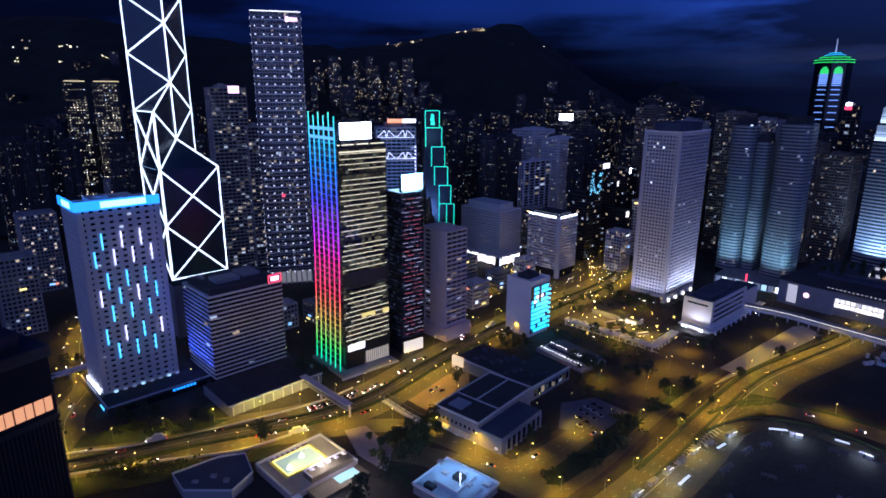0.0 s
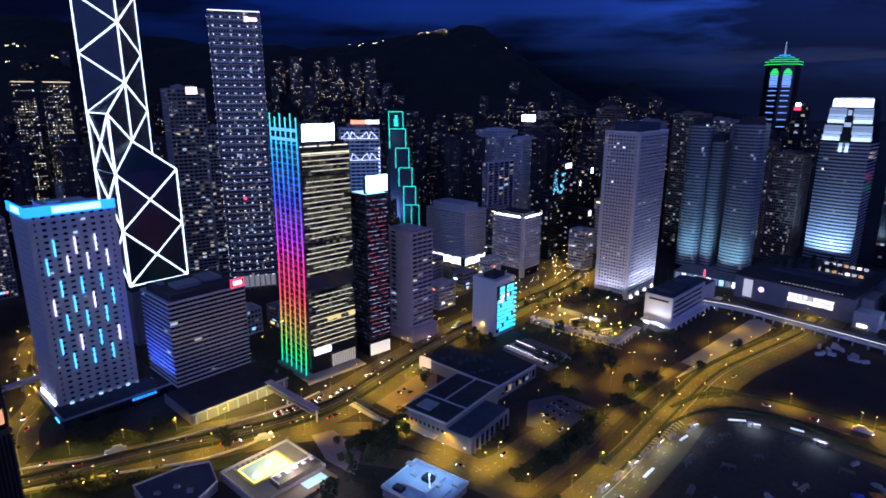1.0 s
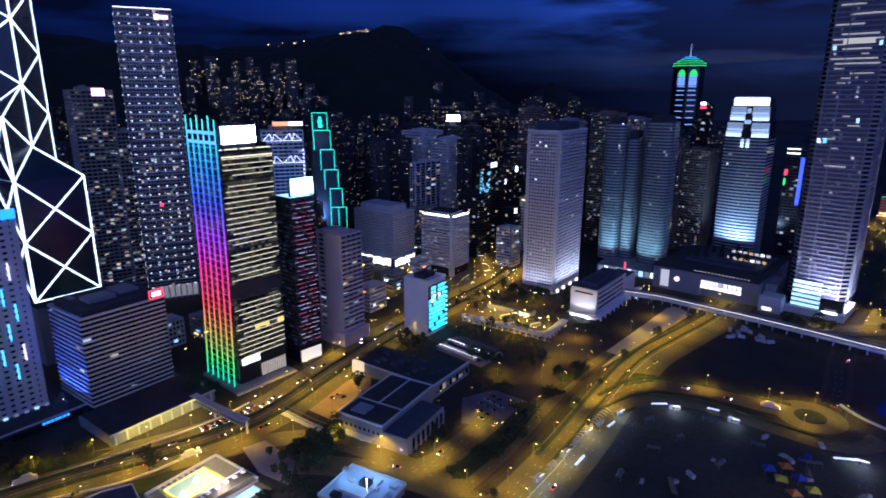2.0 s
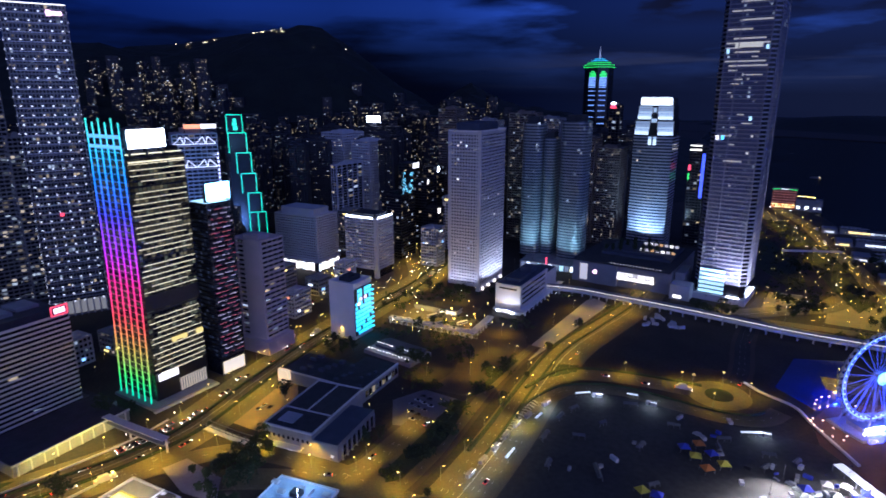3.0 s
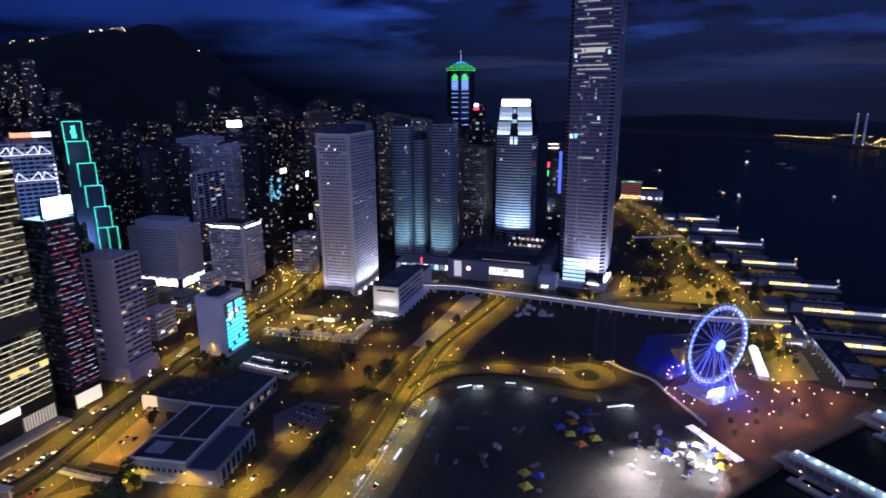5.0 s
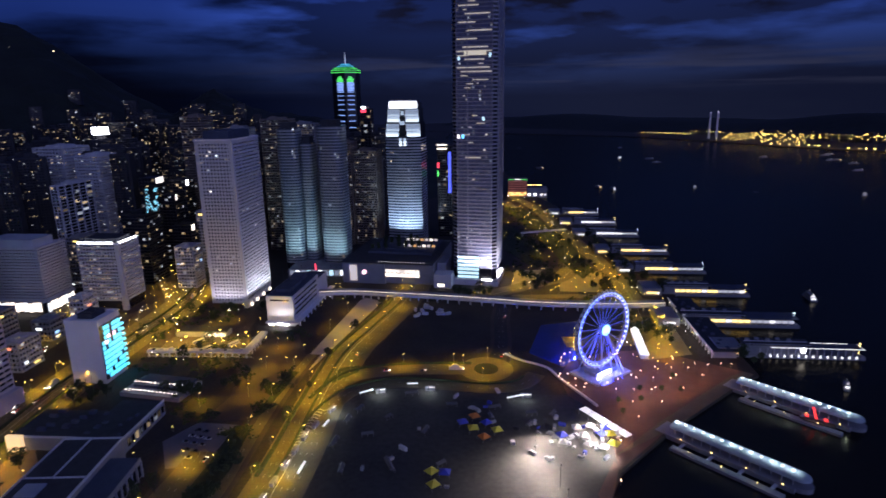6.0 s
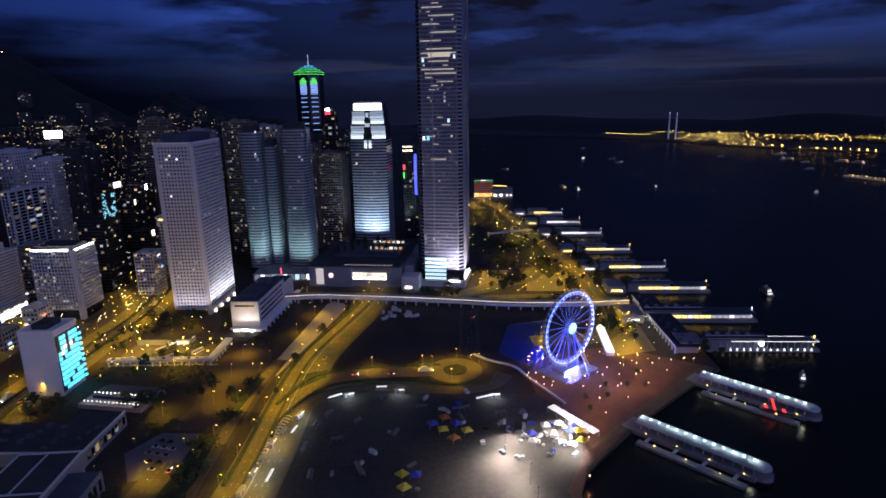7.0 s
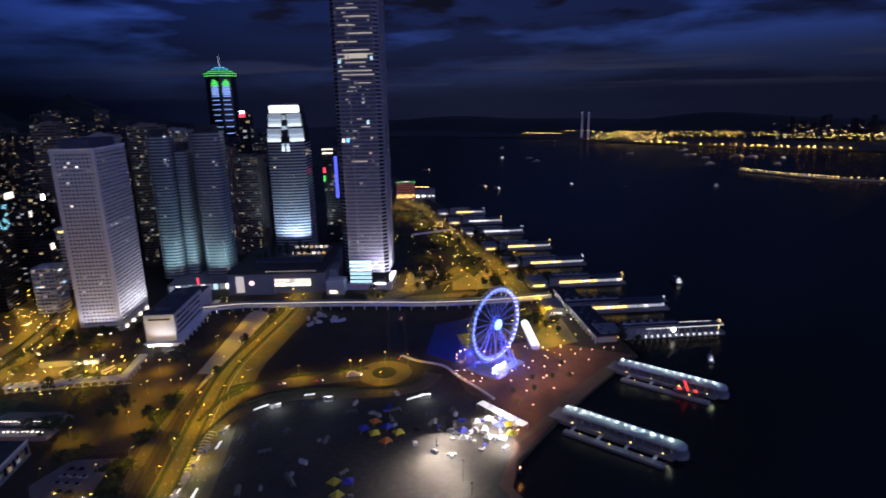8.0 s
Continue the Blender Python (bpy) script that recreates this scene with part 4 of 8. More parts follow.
for k, (o, e, w, width) in enumerate(sides(W, W)):
    s = Solid()
    for i in range(88):
        for j in range(16):
            s.slab(o + e * (5.5 + j * 2.45) - w * 0.3 + Vector((0, 0, 21.8 + i * 4.15)), e * 2.2, w * 0.1, (0, 0, 2.2))
    part("panes", s, panes("tower_panes", 0.07, 0.5, warm=(1.0, 0.95, 0.85), mix=0.35, base=(0.12, 0.13, 0.2), rough=0.3), t)["kind"] = "stuff"
    if k in (0, 2):
        fin = Solid().slab(-w * 0.2, e * 0.8, w * 0.75, (0, 0, 330)).mesh("fin", CLAD)
        for a in (5.0, 17, 44.2):
            part("fin", fin, None, t).location = o + e * a + Vector((0, 0, 20))
F = sides(W, W)
LITROW = lit("lit_office_row", (1.0, 0.9, 0.66), 0.24)
for i, (a, b) in {57: (6, 44), 58: (12, 40), 60: (6, 28), 52: (10, 44), 53: (6, 42), 62: (20, 44), 64: (8, 24), 66: (15, 42), 68: (8, 30), 55: (14, 36), 30: (15, 32), 71: (12, 42), 73: (6, 20)}.items():
    part("office_light", plate(Solid(), F[0], a, b, 21.9 + i * 4.15, 23.4 + i * 4.15, -0.1, 0.12), LITROW, t, "lit office floor")
rows = random.Random(8)
for i in [q for q in range(34, 87) if rows.random() < (0.62 if q > 50 else 0.25)]:
    a = rows.uniform(6, 30)
    part("office_light", plate(Solid(), F[0], a, min(44, a + rows.uniform(3, 16)), 21.9 + i * 4.15, 23.0 + i * 4.15, 0.0, 0.1), LITROW, t, "lit office floor")
part("lit_plant_floor", plate(Solid(), F[0], 14, 38, 255, 259.5, 0.3, 0.2), lit("plant_light", (0.9, 0.85, 0.6), 0.4), t)
for a, z, m in ((6, 168, SIGN_SOFT), (11, 168, TUBE_BLUE), (34, 187, LOBBY), (7, 250, LOBBY), (41, 253, LOBBY)):
    part("room_light", plate(Solid(), F[0], a, a + 2.4, z, z + 4, 0.3, 0.2), m, t)
for i in range(6):
    part("lobby_light", plate(Solid(), F[0], 5 + (i % 2) * 0.3, 30, 8 + i * 4.6, 11 + i * 4.6, 0.4, 0.2), LOBBY, t, "pale turquoise lobby window")
part("lobby_base", Solid().box(-2, 52, -3, 52, 0, 7), CONCRETE, t)
ex, ey = Vector((math.cos(radians(-55)), math.sin(radians(-55)))), Vector((math.sin(radians(55)), math.cos(radians(-55))))
o = Vector((444, 495))
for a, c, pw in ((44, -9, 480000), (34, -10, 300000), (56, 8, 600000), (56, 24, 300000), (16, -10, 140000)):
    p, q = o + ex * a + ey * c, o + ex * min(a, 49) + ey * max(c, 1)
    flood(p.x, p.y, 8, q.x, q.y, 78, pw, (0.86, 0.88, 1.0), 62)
part("foot_light", Solid().box(50.6, 51.4, 8, 42, 8, 10), SIGN_WHITE, t)
part("foot_light", Solid().box(34, 46, -3.6, -3.1, 7, 8.4), SIGN_WHITE, t)
# ---- diagonal-braced bank tower ----
boc = thing("bank_tower", "dark glass tower outlined by white diagonal light tubes", "skyscraper", pose(-231.5, 520, 0))
away, right = Vector((-0.41, 0.912)), Vector((0.912, 0.41))
A, C, D, E = (right * a + away * b for a, b in ((-14.9, -30.4), (30.4, -14.9), (14.9, 30.4), (-30.4, 14.9)))
B = Vector((0, 0))
STEP = 47.0
BOC_GLASS = shader("mirror_glass", (0.03, 0.05, 0.08), 0.25, 0.3, var=0.3, bump=0.0)


def shaft(p, q, outer, apex):
    tri = [tuple(p), tuple(q), (0, 0)]
    if (q - p).cross(-p) < 0:
        tri = [tuple(q), tuple(p), (0, 0)]
    part("shaft", Solid().prism(tri, 48, [outer, outer, apex]), BOC_GLASS, boc, "triangular glass shaft with a slanting top")


shaft(A, C, 148, 171.5)
shaft(E, A, 195, 218.5)
shaft(C, D, 124, 148)
shaft(D, E, 289, 312)
part("base", Solid().prism([tuple(p * 1.02) for p in (A, C, D, E)], 0, 48), CONCRETE_DK, boc)


def bar(p, zp, q, zq, r=0.62, m=None):
    k = 1.012
    part("light_tube", Solid().tube((p.x * k, p.y * k, zp), (q.x * k, q.y * k, zq), r), m or TUBE_WHITE, boc)


FRONT = B - away * 0.6
bar(A, 54, A, 195, 0.95)
bar(C, 54, C, 148)
bar(E, 54, E, 289)
bar(D, 148, D, 289)
bar(FRONT, 171.5, FRONT, 312)
for z in (54, 101):
    bar(A, z, C, z + STEP)
    bar(C, z, A, z + STEP)
for z in (54, 101, 148):
    bar(A, z, E, z + STEP)
    bar(E, z, A, z + STEP)
bar(A, 54, C, 54)
bar(C, 148, FRONT, 171.5)
bar(A, 148, FRONT, 171.5)
bar(A, 195, FRONT, 171.5)
bar(A, 195, FRONT, 218.5)
bar(E, 195, FRONT, 218.5, 0.4)
bar(E, 195, A, 195, 0.4)
bar(D, 195, FRONT, 171.5)
bar(D, 195, FRONT, 218.5)
for z in (218.5, 265.5):
    bar(FRONT, z, E, z + 23.5)
    bar(E, z + 23.5, FRONT, z + 47)
    bar(FRONT, z, D, z + 23.5)
    bar(D, z + 23.5, FRONT, z + 47)
for p, zp, q, zq in ((FRONT, 171.5, D, 140), (D, 140, FRONT, 124), (FRONT, 171.5, E.lerp(A, 0.8), 160)):
    bar(p, zp, q, zq, 0.3, TUBE_PALE)
for z in (101, 148, 195, 242):
    bar(E, z, D if z > 195 else A, z, 0.12, TUBE_PALE)
# ---- second skyscraper with the white crown ----
t = thing("office_tower", "rounded office tower with a white glowing stepped crown", "office tower", pose(494, 690, 0, 0, 0, -50))


def rounded(w, d, bulge, inset=0.0, n=8):
    """An outline with two bowed long fronts."""
    p = []
    for i in range(n + 1):
        f = i / n
        p.append((inset + (w - 2 * inset) * f, inset - bulge * math.sin(math.pi * f)))
    for i in range(n + 1):
        f = i / n
        p.append((w - inset - (w - 2 * inset) * f, d - inset + bulge * math.sin(math.pi * f)))
    return p


CROWN_DIM, CROWN_MID, CROWN_TOP = lit("crown_glow_low", (0.5, 0.68, 0.85), 0.3), lit("crown_glow_mid", (0.6, 0.8, 0.95), 0.55), lit("crown_glow_top", (0.85, 0.95, 1.0), 1.8)
part("core", Solid().prism(rounded(50, 40, 4), 0, 160), GLASS_CORE, t)
part("upper_core", Solid().prism(rounded(50, 40, 4, 1.0), 160, 180), GLASS_CORE, t)
part("upper_core", Solid().prism(rounded(50, 40, 3, 3), 180, 198), GLASS_CORE, t)
part("upper_core", Solid().prism(rounded(50, 40, 2, 5), 198, 207), GLASS_CORE, t)
fl = Solid().prism(rounded(50.6, 40.6, 4), 0, 1.6).mesh("floor_band", STEEL)
for i in range(38):
    part("floor_band", fl, None, t).location = (-0.3, -0.3, 4 + i * 4.1)
s = Solid()
for i in range(38):
    for j in range(18):
        f0, f1 = (j + 0.08) / 18, (j + 0.92) / 18
        a, b = (50 * f0, -4 * math.sin(math.pi * f0) - 0.12), (50 * f1, -4 * math.sin(math.pi * f1) - 0.12)
        s.slab((a[0], a[1], 5.7 + i * 4.1), (b[0] - a[0], b[1] - a[1], 0), (0, 0.1, 0), (0, 0, 2.3))
part("panes", s, G_PALE, t)["kind"] = "stuff"
# floodlight fading over the tiers is put in as panels of stepped glow
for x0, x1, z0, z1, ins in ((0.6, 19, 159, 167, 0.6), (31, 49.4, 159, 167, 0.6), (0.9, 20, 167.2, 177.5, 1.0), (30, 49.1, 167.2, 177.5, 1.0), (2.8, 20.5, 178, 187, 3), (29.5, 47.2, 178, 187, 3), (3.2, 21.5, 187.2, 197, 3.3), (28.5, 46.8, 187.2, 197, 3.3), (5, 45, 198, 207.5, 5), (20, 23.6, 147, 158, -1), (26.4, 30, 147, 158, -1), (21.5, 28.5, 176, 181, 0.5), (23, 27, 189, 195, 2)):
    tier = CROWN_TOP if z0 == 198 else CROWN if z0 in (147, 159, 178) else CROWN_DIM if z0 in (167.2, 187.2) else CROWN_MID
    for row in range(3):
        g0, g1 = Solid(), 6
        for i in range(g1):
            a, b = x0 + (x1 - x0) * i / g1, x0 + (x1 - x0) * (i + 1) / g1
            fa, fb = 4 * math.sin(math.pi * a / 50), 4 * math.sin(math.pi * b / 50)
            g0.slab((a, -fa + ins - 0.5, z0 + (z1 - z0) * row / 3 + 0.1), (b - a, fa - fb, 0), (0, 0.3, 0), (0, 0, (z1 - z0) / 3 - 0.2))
        part("crown_panel", g0, CROWN_MID if row == 2 and tier is CROWN else CROWN_MID if row == 0 and tier is CROWN_DIM else tier, t, "white crown panel with floodlight put in as its glow")
part("roof_rail", Solid().box(6, 44, 4, 5, 207, 209), STEEL, t)
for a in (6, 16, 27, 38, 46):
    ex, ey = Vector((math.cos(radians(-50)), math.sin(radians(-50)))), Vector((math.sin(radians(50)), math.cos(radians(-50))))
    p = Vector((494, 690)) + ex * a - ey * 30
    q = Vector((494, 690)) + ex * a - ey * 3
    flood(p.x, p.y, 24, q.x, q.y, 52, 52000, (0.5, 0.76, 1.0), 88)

# ---- dark skyscraper with coloured bands ----
CX, CY = 745, 1185
t = thing("skyscraper", "dark skyscraper with green roof lights and light bands", "skyscraper", pose(CX, CY, 0, 0, 0, -14))
plan = lambda r: [(r * math.cos(math.pi / 8 + k * math.pi / 4), r * math.sin(math.pi / 8 + k * math.pi / 4)) for k in range(8)]
part("shaft", Solid().prism(plan(31), 0, 268), GLASS_CORE, t)
part("roof_tier", Solid().prism(plan(33), 268, 274).prism(plan(27), 274, 281, plan(20)), DARK_METAL, t)
part("roof_tier", Solid().prism(plan(17), 281, 286, plan(9)), DARK_METAL, t)
for r, z in ((33.4, 268.6), (33.0, 273.4), (25, 278), (17.4, 282.4), (10, 286.2)):
    q = plan(r)
    for k in range(8):
        part("roof_tube", Solid().tube((*q[k], z), (*q[(k + 1) % 8], z), 0.6), TUBE_LIME if z < 280 else TUBE_CYAN, t, "glowing level roof light tube")
part("mast", Solid().tube((0, 0, 286), (0, 0, 312), 1.1, 6, 0.4), lit("mast_light", (0.6, 0.7, 1.0), 0.5), t)
for a in (-135, -90):
    d = Vector((math.cos(radians(a)), math.sin(radians(a))))
    sd = Vector((-d.y, d.x))
    c = d * 29.2
    for i in range(26):
        z = 258 - i * 3.2 if i < 10 else 226 - (i - 10) * (7.5 + 0.5 * (i - 10))
        if z < 90:
            continue
        wdt = 7.6 if i > 1 else (3.5, 6.2)[i]
        part("light_band", Solid().slab((*(c - sd * wdt), z), (*(sd * 2 * wdt), 0), (*(d * 0.6), 0), (0, 0, 1.4 if i > 9 else 2.2)), TUBE_LIME if i < 4 else TUBE_AZURE, t)

# ---- twin curved towers with pale lit floors ----
BANDS = shader("pale_spandrel", (0.3, 0.34, 0.35), 0.5, var=0.1)


def curved_tower(x, y, ang, w, d, h, floors, label):
    t = thing("office_tower", label, "office tower", pose(x, y, 0, 0, 0, ang))
    out = lambda g: [((w / 2) + (w / 2 + g) * math.copysign(abs(math.cos(a)) ** 0.55, math.cos(a)), d / 2 + (d / 2 + g) * math.copysign(abs(math.sin(a)) ** 0.55, math.sin(a))) for a in [2 * math.pi * k / 28 for k in range(28)]]
    part("core", Solid().prism(out(-0.4), 0, h), GLASS_CORE, t)
    ring = Solid().prism(out(0.35), 0, 1.7).mesh("floor_band", BANDS)
    fh = (h - 8) / floors
    for i in range(floors):
        part("floor_band", ring, None, t).location = (0, 0, 8 + i * fh)
    q, s = out(-0.1), Solid()
    for i in range(floors):
        for k in range(28):
            a, b = Vector(q[k]), Vector(q[(k + 1) % 28])
            m = max(1, int((b - a).length / 2.6))
            for j in range(m):
                p0, p1 = a.lerp(b, j / m + 0.03), a.lerp(b, (j + 1) / m - 0.03)
                nrm = Vector((p1.y - p0.y, p0.x - p1.x)).normalized() * 0.12
                s.slab((*p0, 8 + i * fh + 1.75), (*(p1 - p0), 0), (*nrm, 0), (0, 0, fh - 1.85))
    part("panes", s, G_PALE, t)["kind"] = "stuff"
    part("roof_storey", Solid().box(w * 0.2, w * 0.8, d * 0.2, d * 0.8, h, h + 7), ROOF, t)
    return t


curved_tower(329, 692, -44, 26, 30, 178, 46, "curved pale banded office tower, floodlit from its foot")
curved_tower(352, 678, -44, 16, 30, 160, 41, "narrow curved glass tower between banded towers")
curved_tower(362, 655, -50, 33, 32, 181, 47, "curved pale banded office tower with lit floors")
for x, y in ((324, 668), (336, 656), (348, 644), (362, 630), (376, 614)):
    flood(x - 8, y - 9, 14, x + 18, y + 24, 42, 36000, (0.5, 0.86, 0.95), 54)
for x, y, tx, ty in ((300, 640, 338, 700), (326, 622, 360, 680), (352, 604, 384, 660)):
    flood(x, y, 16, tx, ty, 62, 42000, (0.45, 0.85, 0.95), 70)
pod = thing("podium", "bright glazed plaza block below the towers", "podium", pose(318, 660, 0, 0, 0, -44))
part("base", Solid().box(0, 90, -4, 60, 0, 9), CONCRETE_DK, pod)
for i in range(11):
    part("shop_front", Solid().box(2 + i * 7, 7 + i * 7, -4.4, -4.1, 1.5, 8), (LOBBY_DIM, SHOP_COOL, LOBBY_DIM, LOBBY)[i % 4], pod)
part("lantern", Solid().box(34, 35.6, -6, -5, 9, 17), SIGN_RED, pod)

# ---- harbour-side mall ----
SHOP_MALL = lit("mall_window", (1.0, 0.94, 0.8), 1.1)
ORANGE_DIM = lit("dim_amber_window", (1.0, 0.55, 0.15), 0.5)
MALL_DIM = lit("dim_mall_window", (1.0, 0.94, 0.85), 0.4)
roof_trees = []
t = thing("shopping_mall", "long low mall with a bright glazed front and dark roof", "mall", pose(352, 590, 0, 0, 0, -52))
part("wall", Solid().box(0, 52, 0, 120, 0, 24).box(52, 110, 4, 120, 0, 25).box(112, 122, 14, 50, 0, 24), CONCRETE_DK, t)
part("roof", Solid().box(-1, 110, -1, 121, 25.1, 26), ROOF, t)
part("roof_garden", Solid().box(20, 100, 40, 110, 26, 29).box(40, 90, 50, 100, 29, 31), ROOF_BLUE, t)
for i in range(10):
    part("shop_front", Solid().box(47 + i * 4.6, 51.2 + i * 4.6, 3.4, 3.8, 8.6, 12.6), SHOP if i % 4 else SHOP_MALL, t, "bright tall shop window")
    part("shop_front", Solid().box(47 + i * 4.6, 51.2 + i * 4.6, 3.4, 3.8, 13.2, 17), SHOP_MALL if (i * 3) % 5 else MALL_DIM, t, "bright tall shop window")
for i in range(26):
    x, y = 24 + (i * 37 % 70), 44 + (i * 23 % 60)
    roof_trees.append((x, y))
for i in range(16):
    part("roof_lamp", Solid().box(44 + i * 3.6, 45.2 + i * 3.6, 2, 2.6, 26.2, 27), MALL_DIM, t)
part("atrium", Solid().box(9, 18, -0.5, -0.1, 3, 22), MALL_DIM, t, "tall lit atrium window")
part("emblem", Solid().tube((27, -0.2, 14), (27, -0.7, 14), 2.6, 10), SIGN_PINK, t)
part("low_front", Solid().box(112, 132, -6, 13, 0, 16), CONCRETE, t)
part("low_shop", Solid().box(116, 124, -6.4, -6.1, 2, 5), SHOP, t)
for i in range(14):
    part("upper_shop", Solid().box(60 + (i % 7) * 6, 64 + (i % 7) * 6, 60 + (i // 7) * 16, 60.4 + (i // 7) * 16, 31 + (i // 7) * 4, 34 + (i // 7) * 4), (SHOP_MALL, MALL_DIM, ORANGE_DIM, MALL_DIM)[i % 4], t)
for i in range(11):
    part("mullion", Solid().box(46.6 + i * 4.6, 47.1 + i * 4.6, 3.0, 3.4, 8.6, 17.4), DARK_METAL, t)
part("transom", Solid().box(46.6, 93, 3.0, 3.4, 12.6, 13.2), DARK_METAL, t)

# ---- mid-distance blocks ----
BROWN_STONE = shader("brown_granite", (0.2, 0.16, 0.13), 0.6, var=0.2)
def plain(name, label, x, y, ang, wu, wv, h, wall, glass, floors, bays, **k):
    return block(name, label, x, y, ang, wu, wv, h, wall, glass, floors, bays, split=False, **k)


t = plain("office_tower", "grey gridded office tower with a few lit rooms", 133, 890, 40, 48, 42, 156, CONCRETE, G_MID, 38, (11, 9), band=0.55, pier=0.45)
t = plain("office_tower", "grey gridded slab tower behind the hotel", 165, 850, 40, 42, 34, 146, CONCRETE, G_MID, 36, (10, 8), band=0.55, pier=0.45)
t = plain("office_tower", "slim tower with pale corner strips and dark glass", 108, 793, 40, 54, 9, 120, CONCRETE, G_DARK, 32, (5, 2), band=0.2, pier=0.14, proud=0.8)
t = plain("office_tower", "dark glass office block with few lights", 182, 738, 44, 34, 30, 84, DARK_METAL, G_DARK, 22, (8, 8), band=0.3, pier=0.1)
s = Solid()
for i in range(90):
    a, z = random.random() * 26, random.random() * 27
    s.box(3 + a, 4.4 + a, -1.2, -0.7, 86 + z, 87.6 + z) if abs(a - 13) > z * 0.25 else None
part("speckled_screen", s, lit("speckle", (0.25, 0.8, 1.0), 0.7), t, "speckled turquoise light screen")["kind"] = "stuff"
part("screen_frame", Solid().box(2, 30, -0.6, 0, 84, 116), DARK_METAL, t)
for x, y, w, h, m in ((232, 790, 3, 96, SIGN_SOFT), (214, 800, 16, 118, SIGN_SOFT), (226, 820, 10, 88, TUBE_BLUE), (238, 760, 6, 60, SHOP), (250, 800, 5, 112, SIGN_WHITE)):
    q = plain("office_block", "dark street block with lit roof sign", x, y, 44, 24, 22, h, DARK_METAL, G_DARK, int(h / 4), (6, 5), band=0.3, pier=0.15, crown=0)
    part("roof_sign", Solid().box(2, 2 + w, -0.8, -0.3, h - 6, h + 1), m, q)
t = plain("office_tower", "tall grey tower with pink roof sign", -264, 690, 30, 40, 36, 214, CONCRETE_DK, G_MID, 50, (8, 8), band=0.35, pier=0.15, crown=4)
part("roof_sign", Solid().box(20, 32, -0.9, -0.4, 209, 217), SIGN_PINK, t, "pink-white glowing roof sign")
t = plain("office_tower", "grey tower behind the braced tower", -228, 700, 30, 26, 30, 170, CONCRETE_DK, G_MID, 40, (6, 6), band=0.35, pier=0.15)
for x, y, w, d, h, a in ((440, 770, 40, 34, 150, -50), (470, 740, 34, 34, 138, -50), (300, 780, 32, 30, 176, -40), (268, 720, 28, 26, 120, 44), (420, 830, 36, 30, 176, -45), (360, 800, 40, 30, 185, -45), (520, 800, 30, 30, 120, -50), (300, 860, 36, 30, 190, 44)):
    plain("office_tower", "dark office tower with scattered lit windows", x, y, a, w, d, h, BROWN_STONE if h % 4 else CONCRETE_DK, G_SPARSE, int(h / 3.6), (13, 11), band=0.35, pier=0.25)
t = plain("office_tower", "dark tower with a vertical blue light strip", 588, 690, -50, 22, 24, 140, DARK_METAL, G_DARK, 35, (5, 5), band=0.3, pier=0.15)
part("blue_strip", Solid().box(17, 21, -1.1, -0.5, 70, 132), lit("deep_blue_strip", (0.06, 0.1, 1.0), 1.4), t, "tall blue light strip")
part("roof_light", Solid().box(0, 15, -1, -0.5, 136, 138).box(0, 15, -1, -0.5, 142, 143.5), SHOP, t)
part("sign", Solid().box(0, 3, -1, -0.5, 108, 116), SIGN_RED, t)
part("sign", Solid().box(0, 2, -1, -0.5, 95, 104), TUBE_LIME, t)
t = plain("office_tower", "slim dark tower with a red roof lamp", 505, 770, -50, 16, 16, 196, DARK_METAL, G_DARK, 45, (3, 3), band=0.3, pier=0.15)
part("roof_lamp", Solid().box(2, 10, -1, -0.4, 192, 196), SIGN_RED, t)
part("roof_lamp", Solid().box(3, 9, -1, -0.4, 197.4, 201), SIGN_WHITE, t)

# dark tower close by, with warm rooms
t = thing("office_tower", "dark ribbed tower with a row of warm lit rooms", "office tower", pose(-172, 237, 0, 0, 0, 150))
part("core", Solid().box(0, 46, 0, 40, 0, 100), GLASS_CORE, t)
for i in range(24):
    part("rib", Solid().box(i * 1.95, i * 1.95 + 0.7, 39.8, 40.5, 0, 70), DARK_METAL, t)
    part("rib", Solid().box(-0.5, 0.2, i * 1.7, i * 1.7 + 0.6, 0, 70), DARK_METAL, t)
part("cap", Solid().box(-1, 47, -1, 41, 100, 105).box(-0.6, 46.6, -0.6, 40.6, 70, 72.5), DARK_METAL, t)
part("plant_room", Solid().box(8, 36, 6, 34, 105, 111), DARK_METAL, t)
for i in range(5):
    part("warm_window", Solid().box(-0.25, -0.02, 1.5 + i * 7.8, 8.6 + i * 7.8, 75, 81.6), WARM_ROOM, t, "warm orange lit window")
    part("blind", Solid().box(-0.4, -0.27, 4.6 + i * 7.8, 4.9 + i * 7.8, 75, 81.6), DARK_METAL, t)

# ---- residential towers up the slopes ----
HOME_WALL = shader("apartment_wall", (0.045, 0.045, 0.05), 0.9, var=0.3)
HOME_DARK = shader("apartment_wall_dark", (0.035, 0.035, 0.04), 0.9, var=0.3)


